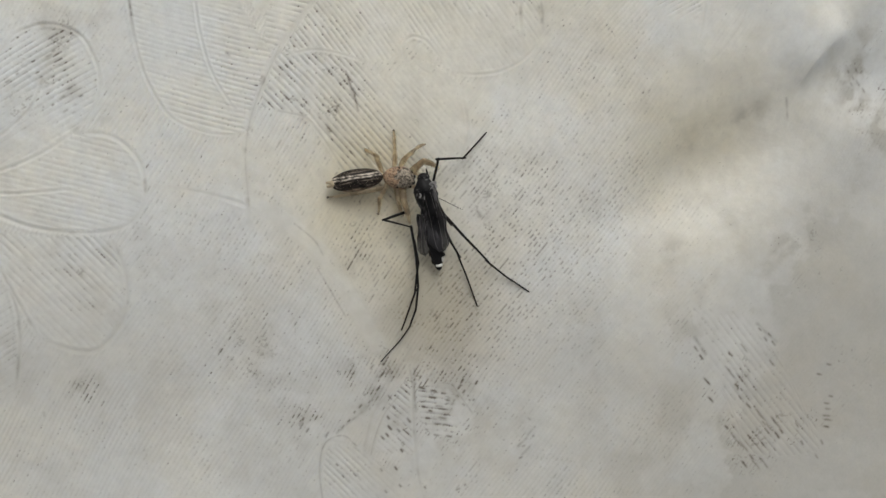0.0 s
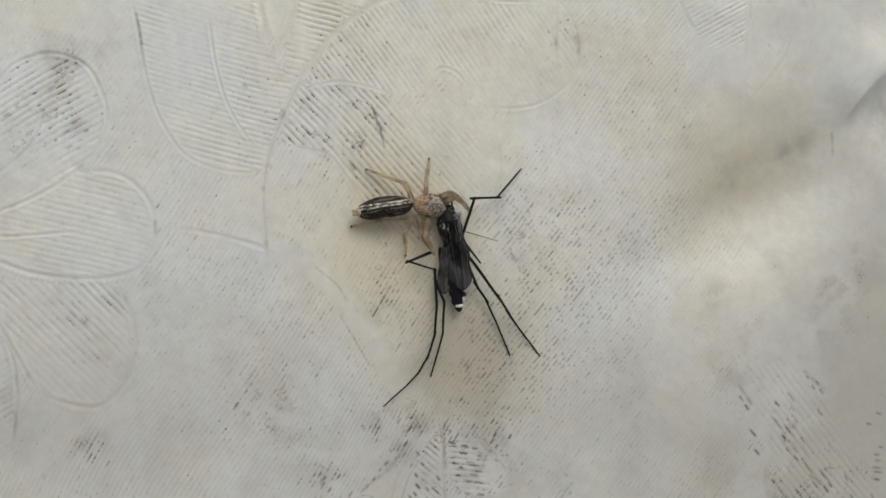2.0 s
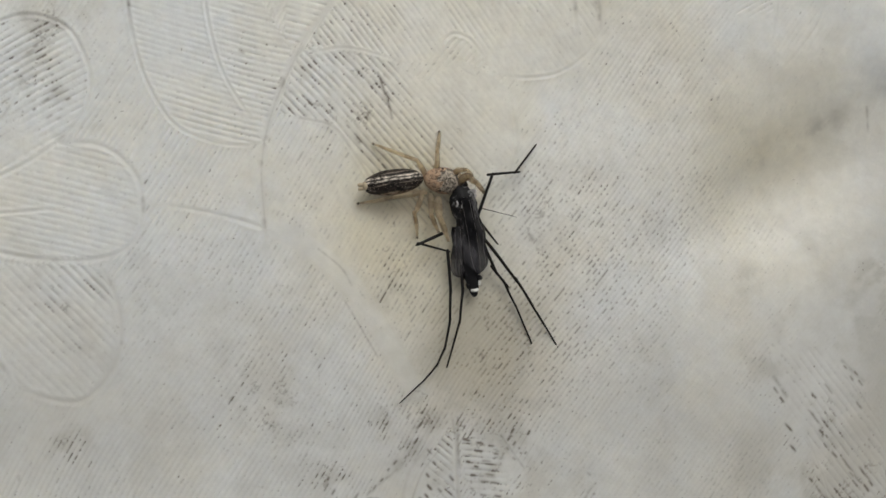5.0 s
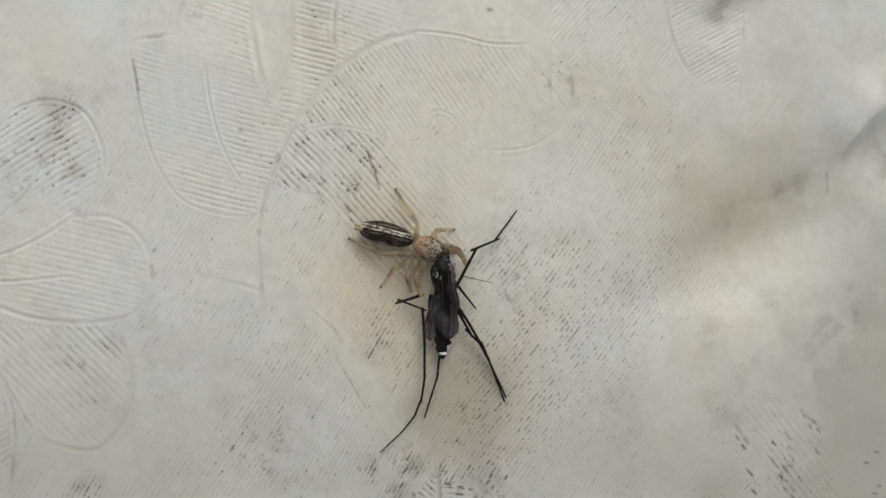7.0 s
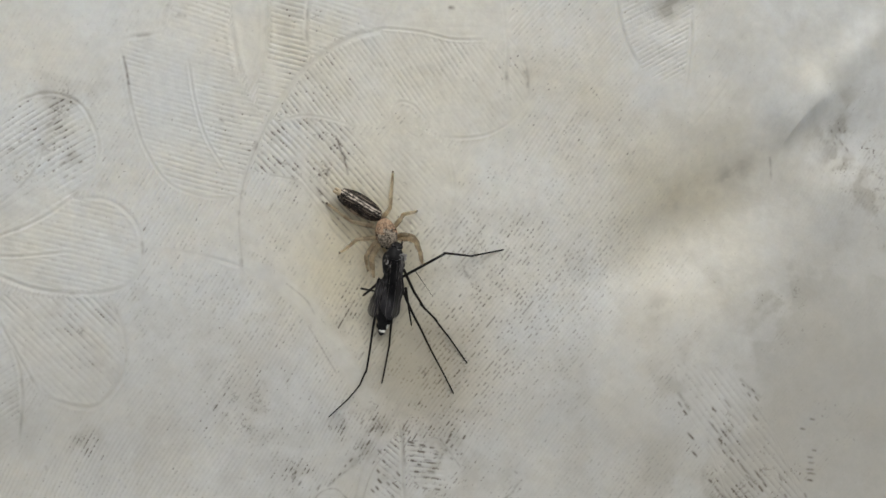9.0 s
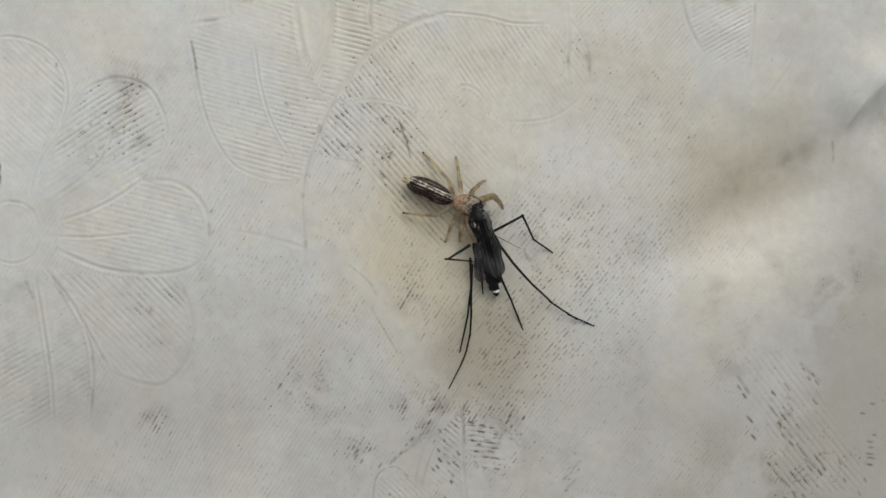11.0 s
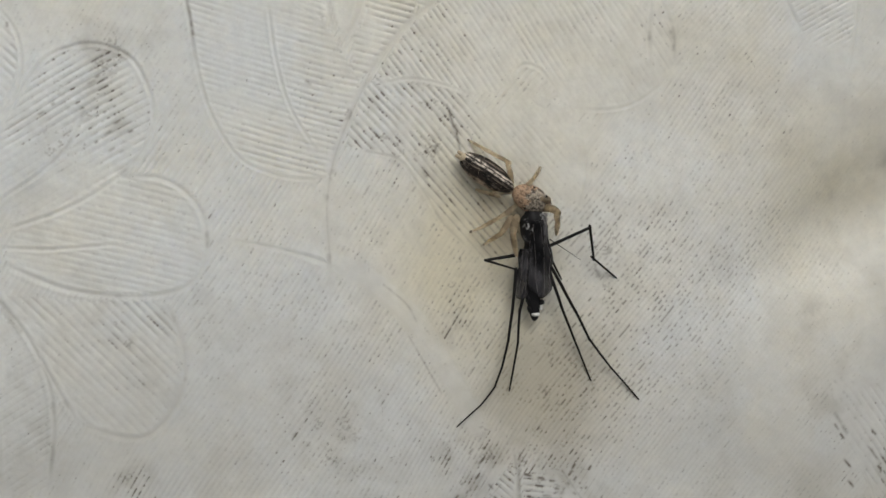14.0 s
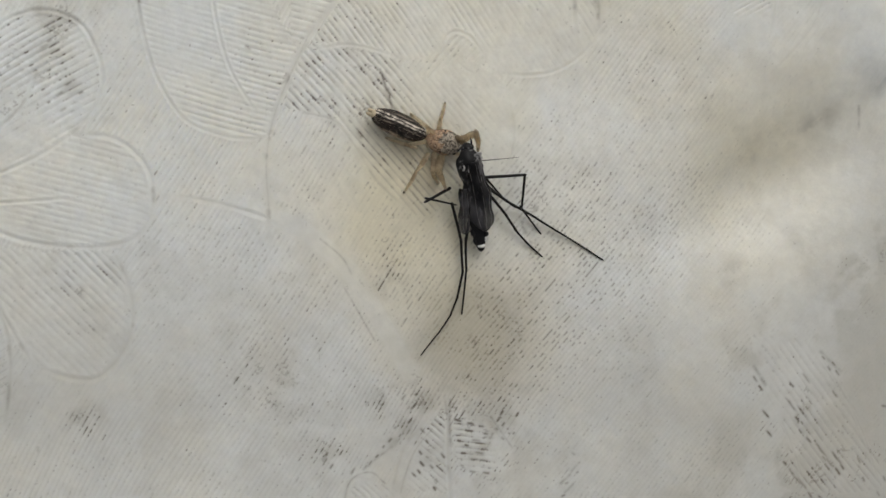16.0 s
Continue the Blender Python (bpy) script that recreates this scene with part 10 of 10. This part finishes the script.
    walk(PIECES["m7", 2], [(0, mm(7.01, -1.82, 0.34, 0, -3.07, -29.39)), (0.5, mm(6.94, -1.59, 0.2, 0, 0.32, -28.16)), (1, mm(7.43, -1.44, 0.04, 0, 6.2, -24.27)), (1.5, mm(7.38, -1.07, 0.03, 0, 5.83, -22.56)), (2, mm(7.24, -1.14, 0.03, 0, 5.83, -21.12)), (2.5, mm(7.35, -1.21, 0.03, 0, 5.81, -22.55)), (3, mm(7.22, -1.35, 0.23, 0, -1.99, -25.29)), (3.62, mm(7.25, -1.23, 0.17, 0, -0.05, -24.19)), (4.25, mm(7.25, -1.12, 0.11, 0, 1.9, -23.09)), (4.88, mm(7.24, -1, 0.06, 0, 3.85, -21.99)), (5.5, mm(7.21, -0.89, 0.02, 0, 5.79, -20.88)), (6, mm(7.09, -0.3, 0.19, 0, -2.24, -16.71)), (6.5, mm(7.08, -0.37, 0.24, 0, -4.68, -17.1)), (7, mm(7.01, -0.25, 0.16, 0, -0.39, -16.49)), (7.5, mm(7.11, 0, 0.14, 0, 0.01, -14.81)), (8, mm(7.12, 0.34, 0.26, 0, -5.78, -13.19)), (8.5, mm(6.55, 0.93, 0.25, 0, -6.61, -15.14)), (9, mm(6.43, 0.71, 0.25, 0, -7.29, -0.94)), (9.2, mm(6.24, 0.77, 0.25, 0, -7.3, 6.39)), (9.77, mm(6.53, -0.06, 0.24, 0, -4.99, -3.37)), (10.35, mm(6.73, -1.02, 0.21, 0, -2.53, -13.05)), (10.93, mm(6.8, -2.08, 0.16, 0, -0.01, -22.7)), (11.5, mm(6.73, -3.23, 0.08, 0, 2.52, -32.34)), (12, mm(6.69, -3.41, 0, 0, 6.95, -33.3)), (12.5, mm(6.66, -3.44, -0.02, 0, 6.26, -32.2)), (12.75, mm(7.03, -2.38, 0.2, 0, 0.97, -23.78)), (13, mm(7.16, -1.51, 0.29, 0, -4.34, -15.39)), (13.5, mm(7.09, -0.99, -0.01, 0, 5.19, -9.41)), (13.75, mm(7.22, -0.96, 0, 0, 5.3, -9.38)), (14, mm(7.27, -0.96, 0, 0, 5.4, -9.35)), (14.5, mm(7.23, -0.78, 0, 0, 5.25, -8.19)), (15, mm(7.29, -0.67, 0.01, 0, 5.52, -7.87)), (15.5, mm(7.19, -0.79, 0.12, 0, -0.41, -11.97)), (16, mm(6.85, -1.07, 0.22, 0, -5.43, -14.48))])
    walk(PIECES["ant", 0], [(0, mm(0.98, 0.55, -0.53, 0, 2.31, 52.05)), (0.5, mm(1.29, 0.72, -0.27, 0, 3.02, 50.67)), (1, mm(1.41, 0.52, 0.41, 0, 8.76, 57.73)), (1.5, mm(1.17, 1, 0.4, 0, 9.54, 61.07)), (2, mm(1.02, 0.9, 0.37, 0, 8.76, 67.14)), (2.5, mm(1.17, 0.96, 0.38, 0, 8.72, 64.95)), (3, mm(1.07, 0.87, -0.31, 0, 7.08, 64.2)), (3.62, mm(1.04, 0.91, -0.14, 0, 7.66, 65.68)), (4.25, mm(1.01, 0.94, 0.03, 0, 8.24, 67.16)), (4.88, mm(0.97, 0.98, 0.2, 0, 8.81, 68.65)), (5.5, mm(0.93, 1.02, 0.37, 0, 9.37, 70.14)), (6, mm(0.84, 1.06, -0.3, 0, 10.04, 72.72)), (6.5, mm(0.9, 1.23, -0.56, 0, 7.42, 72.32)), (7, mm(0.75, 1.19, -0.22, 0, 9.28, 74.59)), (7.5, mm(0.83, 1.22, -0.11, 0, 9.21, 73.85)), (8, mm(0.93, 1.23, -0.54, 0, 7.36, 69.78)), (8.5, mm(0.97, 1.2, -0.42, 0, 6.62, 48.07)), (9, mm(1.13, 1.58, -0.51, 0, -1.87, 42.93)), (9.2, mm(0.94, 1.27, -0.47, 0, 0.71, 34.54)), (9.77, mm(1.15, 1.09, -0.31, 0, 2.68, 38.64)), (10.35, mm(1.36, 0.91, -0.16, 0, 4.63, 42.75)), (10.93, mm(1.58, 0.73, -0.01, 0, 6.55, 46.89)), (11.5, mm(1.79, 0.56, 0.15, 0, 8.44, 51.06)), (12, mm(1.77, 0.6, 0.48, 0, 10.68, 47.24)), (12.5, mm(1.66, 0.64, 0.5, 0, 12, 44.76)), (13, mm(1.25, 0.7, -0.44, 0, 5.53, 58.56)), (13.5, mm(1.09, 0.91, 0.34, 0, 6.44, 56.21)), (14, mm(1.34, 0.88, 0.36, 0, 6.87, 55.49)), (14.5, mm(1.15, 1.04, 0.35, 0, 6.95, 54.04)), (14.75, mm(1.1, 0.94, 0.37, 0, 9.1, 65.5)), (15, mm(1.1, 0.82, 0.4, 0, 10.89, 77.08)), (15.5, mm(0.79, 0.82, -0.06, 0, 10.99, 76.7)), (16, mm(0.62, 0.97, -0.68, 0, 7.49, 82.29))])


motions()
